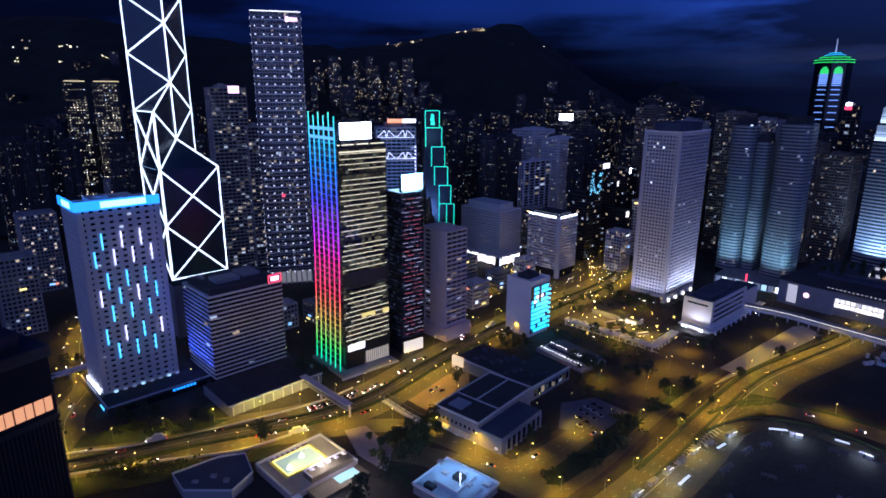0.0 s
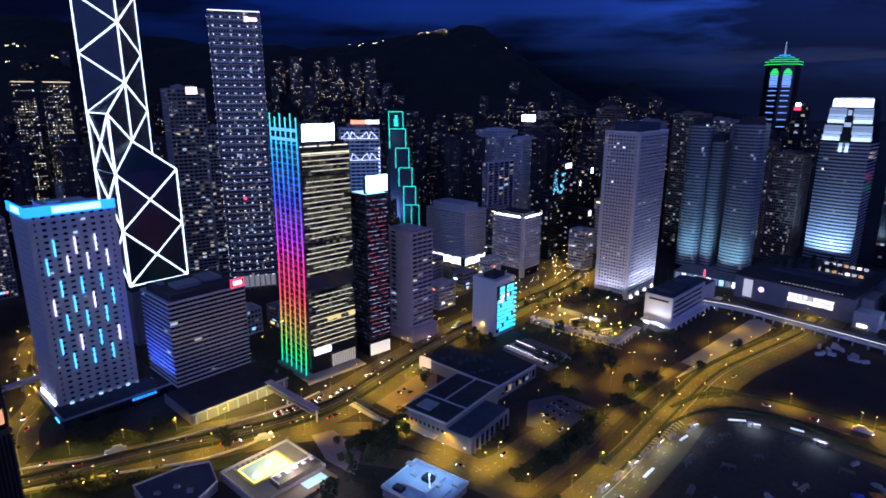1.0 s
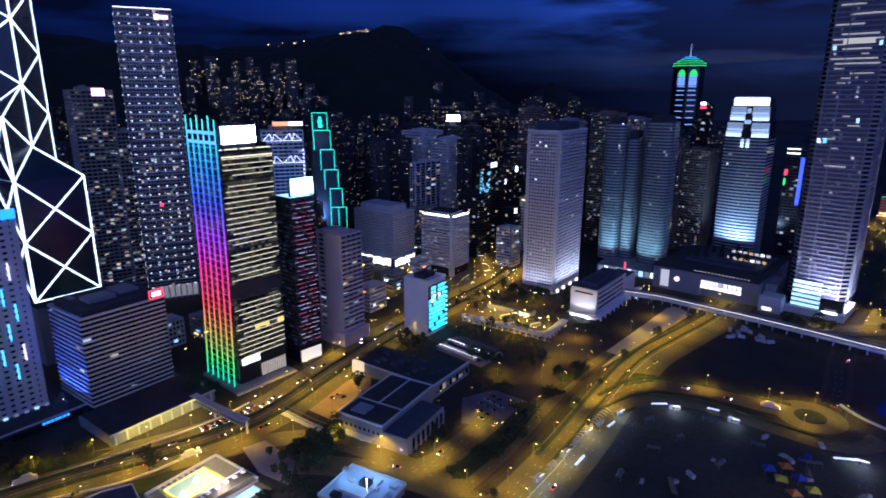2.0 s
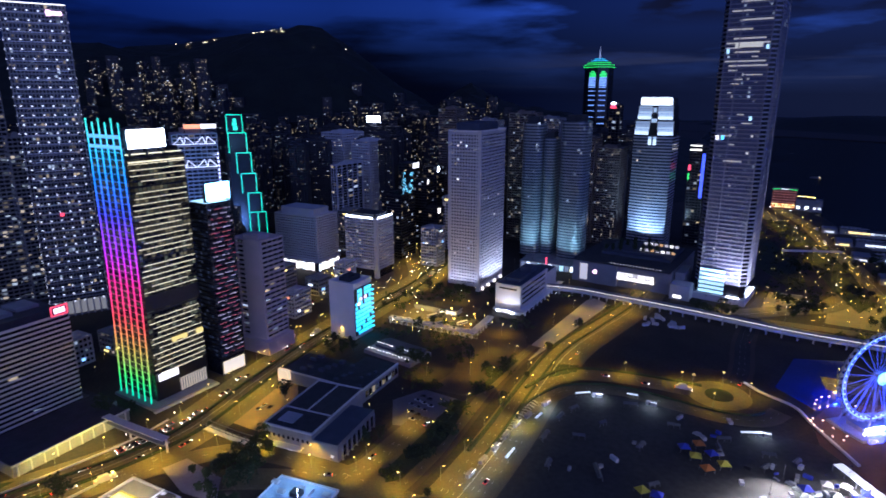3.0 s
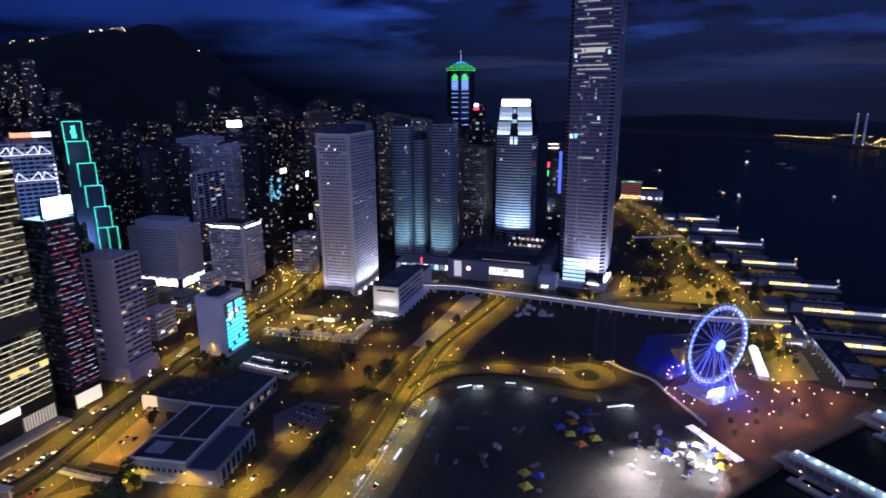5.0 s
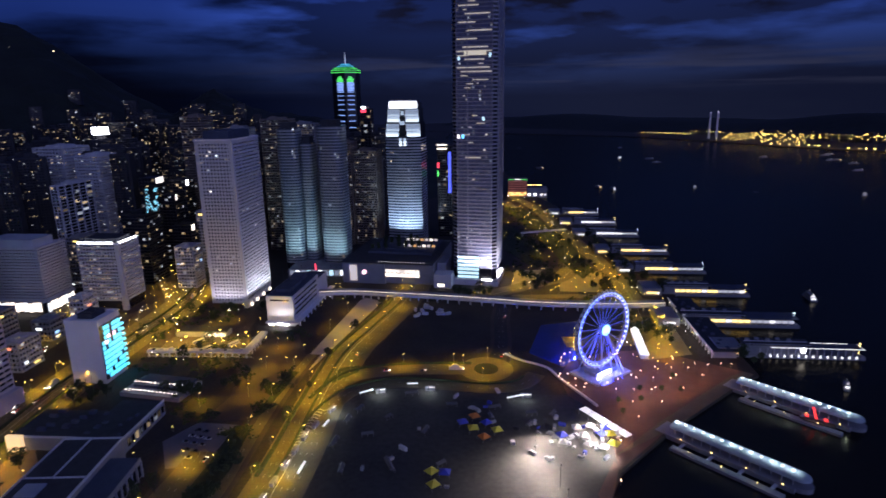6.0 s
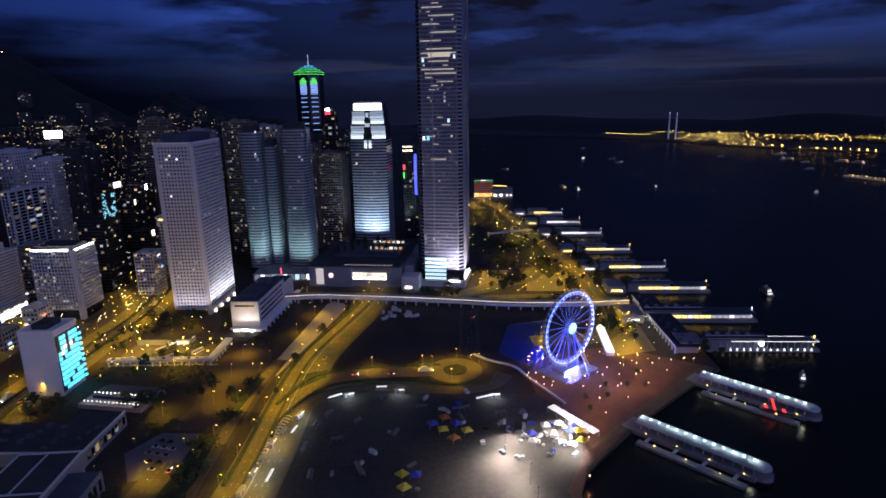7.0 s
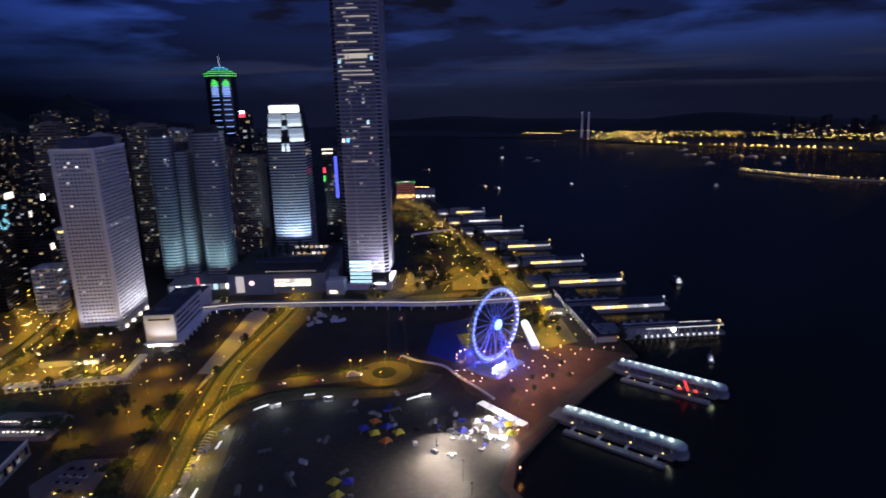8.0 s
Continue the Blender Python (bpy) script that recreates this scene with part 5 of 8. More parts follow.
def home_tower(az, dist, top_el, w, d, turn, lights=None, shine=None, cap=150):
    x, y = dist * math.sin(radians(az)), dist * math.cos(radians(az))
    gz = max(0.0, ridge(x, y) - 4)
    h = max(26, min(cap, 212 + dist * math.tan(radians(top_el)) - gz))
    t = thing("apartment_tower", "distant apartment tower with scattered lit windows", "apartment tower", pose(x, y, gz, 0, 0, turn), "towers up the slope")
    s = Solid()
    plan = [(0, 0)] + [(w * a, y) for a, y in ((0.12, 0), (0.12, -1.6), (0.42, -1.6), (0.42, 0), (0.55, 0), (0.55, -1.6), (0.85, -1.6), (0.85, 0), (1, 0))]
    plan += [(w, d), (0, d)] + [(x, d * a) for a, x in ((0.85, 0), (0.85, -1.6), (0.55, -1.6), (0.55, 0), (0.42, 0), (0.42, -1.6), (0.12, -1.6), (0.12, 0))]
    wall = HOME_WALL if random.random() < 0.5 else HOME_DARK
    part("wall", s.prism(plan, -8, h), wall, t)
    if dist < 1150:
        part("roof_house", Solid().box(w * 0.3, w * 0.7, d * 0.3, d * 0.7, h, h + 5), wall, t)
    s = Solid()
    fl = int(h / 3.3)
    wide, tall = (1.3, 1.2) if dist < 1050 else (2.2, 1.7)
    for f in range(fl):
        for j in range(int(w / 3.4)):
            s.box(0.7 + j * 3.4, 0.7 + wide + j * 3.4, -1.75, -1.62, 1.4 + f * 3.3, 1.4 + tall + f * 3.3)
        for j in range(int(d / 3.4)):
            s.box(-1.75, -1.62, 0.7 + j * 3.4, 0.7 + wide + j * 3.4, 1.4 + f * 3.3, 1.4 + tall + f * 3.3)
    part("panes", s, lights or random.choice((G_HOME["many"], G_HOME["many"], G_HOME_COOL, G_HOME_WARM, G_HOME_DIM)), t)["kind"] = "stuff"
    if shine:
        part("roof_light", Solid().box(0, w, -1.4, -0.6, h + 0.2, h + 1.6), shine, t)
    return t


rng = random.Random(7)
for i in range(160):
    az = -37 + 57 * (i + rng.random()) / 160
    dist = rng.choice((860, 980, 1100, 1240, 1400, 1560)) + rng.uniform(-60, 60)
    el = rng.uniform(-3.6, -0.2) + (dist - 1100) / 460 * 1.1
    if az > 3:
        el -= 0.4
    home_tower(az, dist, el, rng.uniform(16, 30), rng.uniform(14, 24), rng.uniform(-25, 35) - az)
for i in range(40):
    az = 18 + 20 * (i + rng.random()) / 40
    home_tower(az, rng.uniform(950, 1350), rng.uniform(-3.2, -1.4), rng.uniform(18, 30), rng.uniform(16, 26), rng.uniform(-20, 30) - az)
YELLOW = panes("yellow_rooms", 0.5, 2.6, warm=(1.0, 0.85, 0.5), mix=0.9)
YELLOW_ROOF = lit("yellow_roof", (1.0, 0.75, 0.3), 0.7)
for az, w in ((-31.75, 24), (-29.7, 30)):
    home_tower(az, 940, 0.62, w, 16, 32, YELLOW, YELLOW_ROOF, 240)
HILL_ROOMS = panes("hill_rooms", 0.16, 1.35, warm=(1.0, 0.8, 0.45), mix=0.8)
for i in range(19):
    az = -12.2 + i * 0.56
    home_tower(az, 1500 + 30 * (i * 7 % 5), (1.4, 2.7, 2.0, 3.1, 2.3, 0.9)[i % 6] - (0.5 if i > 15 else 0), 15 + i % 4 * 3, 16, -az + 10 * (i % 3), HILL_ROOMS)
for i in range(22):
    az = 8.6 + i * 0.72
    home_tower(az, 1180 + 45 * (i * 5 % 6), (-1.6, -0.5, -1.1, -2.0, -0.2)[i % 5], 16 + i % 3 * 5, 18, -az - 12 + 9 * (i % 4), HILL_ROOMS if i % 3 else G_HOME["many"])
t = home_tower(10.6, 1040, -2.6, 30, 20, -10)
hz = 212 + 1040 * math.tan(radians(-2.6)) - max(0.0, ridge(1040 * math.sin(radians(10.6)), 1040 * math.cos(radians(10.6))) - 4)
part("roof_sign", Solid().box(4, 26, -2.2, -1.5, hz + 1, hz + 12), SIGN_WHITE, t, "white glowing roof sign")
# ---- low street blocks between the towers ----
rng = random.Random(21)
SHOP_SIGNS = [lit("shop_sign", c, g) for c, g in (((1.0, 0.85, 0.6), 1.6), ((0.8, 0.92, 1.0), 1.8), ((1.0, 0.3, 0.15), 1.3), ((1.0, 0.75, 0.2), 1.6), ((0.3, 0.6, 1.0), 1.3))]
for x, y, w, d, h in ((140, 730, 26, 20, 34), (95, 660, 20, 16, 22), (215, 690, 22, 22, 48), (250, 690, 24, 20, 40), (290, 700, 20, 20, 52), (120, 780, 26, 22, 60), (60, 620, 22, 18, 18), (245, 650, 26, 16, 14),
                      (270, 660, 24, 18, 26), (180, 790, 20, 20, 66), (20, 600, 24, 20, 40), (-10, 560, 20, 18, 30), (30, 560, 24, 18, 24), (215, 830, 26, 22, 80), (265, 760, 22, 20, 74), (310, 745, 22, 20, 60),
                      (-60, 560, 26, 20, 26), (-120, 520, 30, 20, 18), (-150, 500, 22, 18, 22), (-100, 600, 26, 22, 36), (-180, 470, 20, 18, 26), (-205, 455, 20, 14, 40), (-300, 620, 30, 26, 60), (-340, 560, 26, 24, 48), (-380, 480, 30, 26, 70), (-420, 420, 30, 26, 60), (-360, 680, 30, 26, 90), (-440, 600, 34, 26, 84), (-420, 740, 34, 26, 100)):
    t = plain("street_block", "low street block with lit shop signs", x, y, 44, w, d, h, CONCRETE_DK if rng.random() < 0.6 else CONCRETE, G_HOTEL if rng.random() < 0.3 else G_DARK, max(3, int(h / 4)), (int(w / 3.4), int(d / 3.4)), band=0.4, pier=0.3, crown=2, category="building", group="street blocks")
    F = sides(w, d)
    for k in (0, 1):
        for i in range(2):
            a = rng.uniform(0, F[k][3] - 7)
            z = rng.choice((2.5, 4, 6, h * 0.6, h - 4))
            part("shop_sign", plate(Solid(), F[k], a, a + rng.uniform(2, 6), z, z + rng.uniform(1, 2.4), 0.8, 0.3), rng.choice(SHOP_SIGNS), t, "small lit shop sign")
# ---- ground surfaces between the roads ----
def yard(name, poly, mat, label, z=0.06, kind="structure", cat="ground"):
    return tagged(new(name, Solid().prism(poly, z - 0.3, z).mesh(name, mat)), label, cat, kind=kind)


FLOODED = shader("worn_tarmac", (0.052, 0.05, 0.045), 0.9, var=0.5, scale=0.02, bump=0.04)
yard("event_ground", [(96, 258), (133, 288), (178, 330), (206, 341), (232, 336), (258, 314), (276, 286), (300, 262), (324, 238), (318, 200), (282, 166), (248, 158), (214, 100), (150, 20), (60, 60), (40, 200)][::-1], FLOODED, "dark empty tarmac of a fairground site", 0.07)
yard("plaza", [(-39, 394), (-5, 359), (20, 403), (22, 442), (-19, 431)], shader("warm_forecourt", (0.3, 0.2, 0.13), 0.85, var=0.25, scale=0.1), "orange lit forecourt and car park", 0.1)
yard("promenade", [(318, 200), (324, 238), (345, 262), (372, 272), (410, 262), (440, 240), (457, 162), (433, 163), (341, 166), (274, 162), (282, 170)][::-1], RED_PAVING, "reddish paved waterfront plaza", 0.08)
yard("quay_edge", [(205, 60), (248, 150), (276, 164), (280, 170), (246, 158), (198, 66)], RED_PAVING, "pinkish waterfront footway", 0.1)
yard("quay_path", [(282, 172), (340, 174), (440, 172), (456, 168), (456, 161), (340, 164)][::-1], PAVING, "pale footway along the quay", 0.12)
yard("building_site", [(308, 430), (350, 452), (376, 440), (420, 372), (384, 345), (350, 335), (330, 350), (290, 385)], SOIL, "dark empty lot fenced by footbridge and road", 0.05)
POND = shader("blue_lined_basin", (0.022, 0.032, 0.2), 0.15, var=0.2)
yard("basin", [(359, 270), (388, 272), (451, 322), (416, 340), (360, 306)], POND, "shallow blue lit basin beside the wheel", 0.08)
yard("forecourt", [(196, 412), (206, 405), (345, 500), (340, 522), (330, 520)], shader("pale_paving", (0.42, 0.38, 0.35), 0.8, var=0.2), "pale paved strip beside the highway", 0.09)
yard("planting_bed", [(58, 286), (67, 286), (104, 316), (134, 354), (126, 363), (106, 340), (64, 300)], GRASS, "long dark planting bed beside the road", 0.3)
yard("planting_bed", [(139, 364), (149, 366), (197, 407), (193, 414)], GRASS, "narrow dark planting bed", 0.3)
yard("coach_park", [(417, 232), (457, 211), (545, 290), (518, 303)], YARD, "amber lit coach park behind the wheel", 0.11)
yard("street_ground", [(80, 560), (180, 490), (236, 560), (236, 650), (160, 730), (60, 650)], BROWN, "amber lit streets and squares between the towers", 0.03)
yard("planting_bed", [(-215, 266), (-170, 282), (-126, 298), (-106, 308), (-100, 324), (-113, 318), (-130, 310), (-169, 301), (-209, 289)], GRASS, "dark sloping bed below the highway", 0.3)
yard("planting_bed", [(-226, 318), (-188, 326), (-151, 343), (-141, 352), (-165, 352), (-200, 346), (-228, 332)], GRASS, "dark bed between highway and podium", 0.3)
yard("lawn", [(205, 372), (222, 392), (240, 384), (232, 374)], GRASS, "dark grass island", 0.2)
yard("planting_bed", [(566, 400), (606, 414), (694, 512), (782, 634), (866, 764), (846, 790), (764, 676), (684, 560), (606, 462)], GRASS, "dark planted strip between waterfront roads", 0.3)
yard("planting_bed", [(560, 470), (590, 480), (660, 560), (740, 680), (700, 700), (620, 600)], GRASS, "dark planted slope behind the waterfront road", 0.3)
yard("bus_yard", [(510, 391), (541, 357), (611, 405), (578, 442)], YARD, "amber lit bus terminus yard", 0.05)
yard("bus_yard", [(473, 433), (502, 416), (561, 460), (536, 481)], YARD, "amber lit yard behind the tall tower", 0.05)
yard("footway", [(452, 410), (520, 350), (548, 300), (560, 306), (530, 358), (462, 420)], PAVING, "amber lit footway beside the long footbridge", 0.045)
yard("car_park", [(84, 376), (110, 384), (129, 362), (95, 333), (76, 344)][::-1], shader("car_park_tarmac", (0.15, 0.14, 0.16), 0.85, var=0.3, scale=0.06), "grey car park between hedges", 0.07)
yard("square", [(170, 500), (235, 480), (214, 424), (191, 409), (137, 364), (112, 384), (140, 405), (160, 440)][::-1], BROWN, "brownish paved square", 0.06)
yard("hall_yard", [(30, 296), (60, 290), (94, 330), (78, 346), (50, 316)], BROWN, "amber lit service yard beside the hall", 0.065)
ring = Solid()
for i in range(24):
    a0, a1 = 2 * math.pi * i / 24, 2 * math.pi * (i + 1) / 24
    ring.f.append(tuple(range(len(ring.v), len(ring.v) + 4)))
    ring.v += [(311 + r * math.cos(a), 309 + r * math.sin(a), 0.26) for r, a in ((10, a0), (22, a0), (22, a1), (10, a1))]
tagged(new("roundabout", ring.mesh("roundabout", ASPHALT)), "round asphalt turning circle", "road", kind="structure")
isl = Solid().prism([(311 + 9.6 * math.cos(2 * math.pi * i / 20), 309 + 9.6 * math.sin(2 * math.pi * i / 20)) for i in range(20)], 0, 0.6)
tagged(new("traffic_island", isl.mesh("traffic_island", GRASS)), "round planted traffic island", "island", kind="structure")
# chevrons on the widening lane
chev = Solid()
p0, p1 = Vector((137, 306)), Vector((181, 345))
for i in range(16):
    c = p0.lerp(p1, (i + 0.5) / 16)
    d = (p1 - p0).normalized()
    q = Vector((-d.y, d.x))
    wd = 1.2 + 3.2 * i / 16
    for sgn in (1, -1):
        ribbon([c, c - d * 2.0 + q * sgn * wd], 0.9, 0.235, s=chev)
tagged(new("chevron_markings", chev.mesh("chevron_markings", PAINT)), "white chevrons painted on the road", "markings", kind="stuff")

# ---- street lamps ----
SODIUM = (1.0, 0.58, 0.012)
LAMP_HEAD = lit("sodium_lamp_head", (1.0, 0.72, 0.18), 8.0)
POLE = shader("lamp_pole", (0.25, 0.25, 0.24), 0.5, 0.5)
lamp_light = bpy.data.lights.new("lamp_glow", "SPOT")
lamp_light.energy, lamp_light.color, lamp_light.shadow_soft_size, lamp_light.spot_size, lamp_light.spot_blend = 10400, SODIUM, 0.5, radians(166), 0.9
lamp0 = thing("street_lamp", "tall street lamp with a yellow sodium head", "street lamp", None, "street lamps")
part("pole", Solid().tube((0, 0, 0), (0, 0, 9.6), 0.14, 6, 0.09), POLE, lamp0)
arm0 = part("arm", Solid().tube((0, 0, 9.5), (1.8, 0, 10.1), 0.07, 5), POLE, lamp0)
part("lamp_head", Solid().ball((2.0, 0, 10.0), 0.36, 4, 7, 0.6), LAMP_HEAD, arm0, "glowing yellow lamp head")
lo = new("lamp_glow", lamp_light)
lo.parent, lo.location = lamp0, (2.0, 0, 9.6)
lamp_spots = []


def lamps_along(path, gap, off, start=10.0):
    left = start
    for i in range(len(path) - 1):
        d = path[i + 1] - path[i]
        u = d.normalized()
        side = Vector((-u.y, u.x))
        while left < d.length:
            p = path[i] + u * left + side * off
            lamp_spots.append((p.x, p.y, math.degrees(math.atan2(-side.y * off, -side.x * off))))
            left += gap
        left -= d.length


for key, gap in (("harcourt", 29), ("slip", 30), ("lungwo", 30), ("loop", 40), ("finance", 46), ("manyiu", 44), ("garden", 34), ("chater", 26), ("pedder", 26), ("central", 28)):
    path, width = ROADS[key]
    lamps_along(path, gap, width / 2 + 1.2)
    if key == "loop":
        lamps_along(ROADS["service"][0][14:], 46, 5.0)
        lamps_along(ROADS["edinburgh"][0], 44, 7.0)
    if key in ("harcourt", "lungwo"):
        lamps_along(path, gap * (1 if key == "harcourt" else 1.4), -width / 2 - 1.2 if key == "harcourt" else -4.0, 24)
for p in ((300, 324), (324, 320), (294, 296), (330, 300), (440, 222), (466, 240), (492, 262), (516, 280), (470, 400), (500, 384), (530, 372), (556, 340), (580, 372), (610, 388), (560, 400), (170, 620), (100, 580), (210, 660), (140, 680), (230, 600), (262, 468), (300, 497), (150, 395), (450, 235), (476, 256), (500, 276), (524, 290), (434, 228), (-25, 402), (0, 415), (10, 380), (-8, 372), (150, 470), (205, 460), (130, 520), (150, 560), (175, 540), (480, 380), (520, 400), (560, 360), (590, 400), (640, 420), (540, 330), (500, 350), (120, 600), (200, 560), (400, 250), (330, 560), (280, 560), (520, 470), (600, 500), (690, 560), (540, 440), (760, 640), (620, 350), (660, 400), (480, 300), (500, 260), (530, 280), (740, 700), (820, 740), (860, 800), (530, 400), (560, 385), (590, 415), (548, 372), (575, 428), (500, 440), (530, 455), (180, 430), (160, 420), (118, 405)):
    lamp_spots.append((*p, 44))
lamp_spots = [q for q in lamp_spots if (q[1] > 225 or q[0] > 150) and not (q[0] < -225 and q[1] < 300)]
for i, (x, y, a) in enumerate(lamp_spots):
    if i == 0:
        lamp0.matrix_basis = pose(x, y, 0.1, 0, 0, a)
    else:
        copy_thing(lamp0, pose(x, y, 0.1, 0, 0, a))

# ---- trees ----
def tree(h, r, seed):
    q = random.Random(seed)
    t = thing("tree", "dark leafy street tree", "tree", None, "trees")
    s = Solid().tube((0, 0, 0), (0.2, 0.1, h * 0.45), 0.28, 7, 0.18)
    for k in range(5):
        a = k * 1.26 + q.random()
        s.tube((0.2, 0.1, h * (0.3 + 0.03 * k)), (r * 0.6 * math.cos(a), r * 0.6 * math.sin(a), h * (0.55 + 0.06 * k)), 0.12, 5, 0.05)
    part("trunk", s, BARK, t)
    c = Solid()
    for k in range(150):
        a, b, e = q.random() * 6.28, q.random() ** 0.5, q.random()
        lump = 0.75 + 0.3 * math.sin(a * 3 + seed) + 0.15 * math.sin(a * 5 + e * 7)
        z = h * (0.38 + 0.6 * e)
        rad = r * lump * b * math.sqrt(max(0.05, 1 - ((e - 0.42) / 0.62) ** 2))
        p = Vector((rad * math.cos(a), rad * math.sin(a), z))
        sz = 0.5 + 0.7 * q.random()
        d1 = Vector((q.uniform(-1, 1), q.uniform(-1, 1), q.uniform(-0.6, 0.6))).normalized() * sz
        d2 = d1.orthogonal().normalized() * sz * 0.8
        d3 = d1.cross(d2).normalized() * sz * 0.25
        c.slab(p - d1 / 2 - d2 / 2, d1, d2, d3)
    part("crown", c, LEAF, t)
    return t


trees = [tree(8, 3.4, 1), tree(11, 4.6, 2), tree(14, 6.0, 3), tree(6, 2.6, 4)]
spots = []
q = random.Random(3)
for cx, cy, rx, ry, k in ((-28, 318, 18, 15, 20), (-14, 336, 12, 9, 9), (-115, 328, 5, 4, 3), (12, 408, 3, 5, 3), (58, 476, 18, 10, 9), (115, 428, 12, 10, 10), (-20, 286, 12, 6, 5), (-48, 268, 12, 5, 5),
                          (-200, 350, 24, 5, 7), (-160, 352, 10, 4, 3), (-100, 415, 14, 9, 6), (200, 575, 18, 10, 6), (260, 560, 20, 8, 7), (180, 590, 16, 10, 5), (500, 420, 12, 10, 8), (520, 446, 10, 8, 5), (478, 174, 7, 8, 7),
                          (560, 370, 22, 30, 10), (620, 440, 24, 24, 6), (690, 520, 24, 30, 4), (470, 280, 10, 20, 10), (420, 460, 6, 8, 5), (60, 330, 6, 8, 4), (-250, 320, 14, 12, 4), (150, 500, 26, 8, 5), (440, 440, 10, 10, 3), (-300, 420, 22, 30, 6), (120, 560, 20, 14, 3), (168, 390, 10, 10, 4), (478, 252, 22, 18, 9), (150, 412, 10, 10, 4), (606, 352, 8, 12, 7), (632, 388, 9, 14, 7), (664, 426, 9, 14, 7), (700, 470, 10, 14, 7), (742, 520, 10, 16, 7), (527, 421, 9, 8, 12), (636, 530, 18, 14, 5), (592, 316, 6, 8, 5), (410, 438, 5, 6, 4)):
    for _ in range(k):
        spots.append((cx + q.uniform(-rx, rx), cy + q.uniform(-ry, ry)))
for key, off, gap in (("lungwo", 14.0, 48),):
    path, width = ROADS[key]
    run = 0
    for i in range(len(path) - 1):
        d = path[i + 1] - path[i]
        run += d.length
        if run > gap and path[i].y > 250:
            run = 0
            s = Vector((-d.y, d.x)).normalized() * off
            spots.append((path[i].x + s.x, path[i].y + s.y))
for i, (x, y) in enumerate(spots):
    if i < 4:
        trees[i].matrix_basis = pose(x, y, 0, 0, 0, i * 70)
    else:
        k = 0.75 + 0.5 * q.random()
        copy_thing(trees[i % 4], pose(x, y, 0, 0, 0, q.uniform(0, 360)) @ Matrix.Scale(k, 4))

# planting on the mall's roof garden
roof_at = pose(352, 590, 31, 0, 0, -52)
for i, (x, y) in enumerate(roof_trees):
    copy_thing(trees[(0, 3)[i % 2]], roof_at @ pose(x, y, 0 if 40 < x < 90 and 50 < y < 100 else -2 if 20 < x < 100 and 40 < y < 110 else -5, 0, 0, i * 50))

# ---- vehicles ----
CAR_PAINTS = [shader("car_paint", c, 0.3, 0.3, var=0.05) for c in ((0.5, 0.06, 0.05), (0.6, 0.6, 0.62), (0.03, 0.03, 0.035), (0.25, 0.27, 0.3))]
TYRE = shader("tyre", (0.02, 0.02, 0.02), 0.9)
HEAD = lit("headlight", (1.0, 0.95, 0.82), 22.0)
TAIL = lit("tail_light", (1.0, 0.03, 0.02), 4.0)


def car(paint, long=4.5, high=1.5, wide=1.8, name="car", label="small saloon car with its lights on", on=True):
    t = thing(name, label, name, None, "traffic")
    h1 = high * 0.55
    s = Solid().prism([(-long / 2, -wide / 2), (long / 2, -wide / 2), (long / 2, wide / 2), (-long / 2, wide / 2)], 0.3, h1)
    body = part("body", s, paint, t)
    part("cabin", Solid().prism([(-long * 0.36, -wide * 0.46), (long * 0.22, -wide * 0.46), (long * 0.22, wide * 0.46), (-long * 0.36, wide * 0.46)], h1, high,
                                [(-long * 0.28, -wide * 0.38), (long * 0.1, -wide * 0.38), (long * 0.1, wide * 0.38), (-long * 0.28, wide * 0.38)]), GLASS_CORE if name == "car" else paint, t)
    for sx in (-0.31, 0.31):
        for sy in (-0.46, 0.46):
            part("wheel", Solid().tube((long * sx, wide * sy - 0.1, 0.33), (long * sx, wide * sy + 0.1, 0.33), 0.33, 8), TYRE, t)
    for sy in (-0.34, 0.34) if on else ():
        part("headlight", Solid().ball((long / 2 + 0.05, wide * sy, 0.66), 0.26, 3, 6), HEAD, body)
        part("tail_light", Solid().ball((-long / 2 - 0.03, wide * sy, 0.75), 0.2, 3, 6), TAIL, body)
    return t


cars = [car(p) for p in CAR_PAINTS] + [car(CAR_PAINTS[1], 11.5, 4.2, 2.5, "bus", "tall double-deck bus with its lights on")]
q = random.Random(11)
first = set()
for key, count in (("harcourt", 34), ("lungwo", 6), ("loop", 3), ("link", 2), ("finance", 5), ("manyiu", 4), ("garden", 5), ("edinburgh", 3), ("chater", 4), ("pedder", 5), ("central", 3)):
    path, width = ROADS[key]
    for i in range(count):
        j = q.randrange(2, len(path) - 2)
        d = (path[j + 1] - path[j])
        u = d.normalized()
        side = Vector((-u.y, u.x))
        lane = q.choice((-0.38, -0.26, -0.14, 0.14, 0.26, 0.38)) * width
        p = path[j] + d * q.random() + side * lane
        if p.y < 235:
            continue
        a = math.degrees(math.atan2(u.y, u.x)) + (180 if lane > 0 else 0)
        k = 4 if q.random() < 0.1 else q.randrange(4)
        m = pose(p.x, p.y, 0.2, 0, 0, a)
        if k not in first:
            first.add(k)
            cars[k].matrix_basis = m
        else:
            copy_thing(cars[k], m)
for k in range(5):
    if k not in first:
        cars[k].matrix_basis = pose(-8 + k * 5, 395, 0.2, 0, 0, 44)
parked = [car(CAR_PAINTS[k], label="dark parked saloon car with its lights off", on=False) for k in (1, 2, 3)]
bays = [(90 + 5.6 * (i % 4) + 2.4 * (i // 4), 346 + 4.2 * (i % 4) + 9.5 * (i // 4)) for i in range(11)] + [(-8, 392), (-4, 396), (0, 392)]
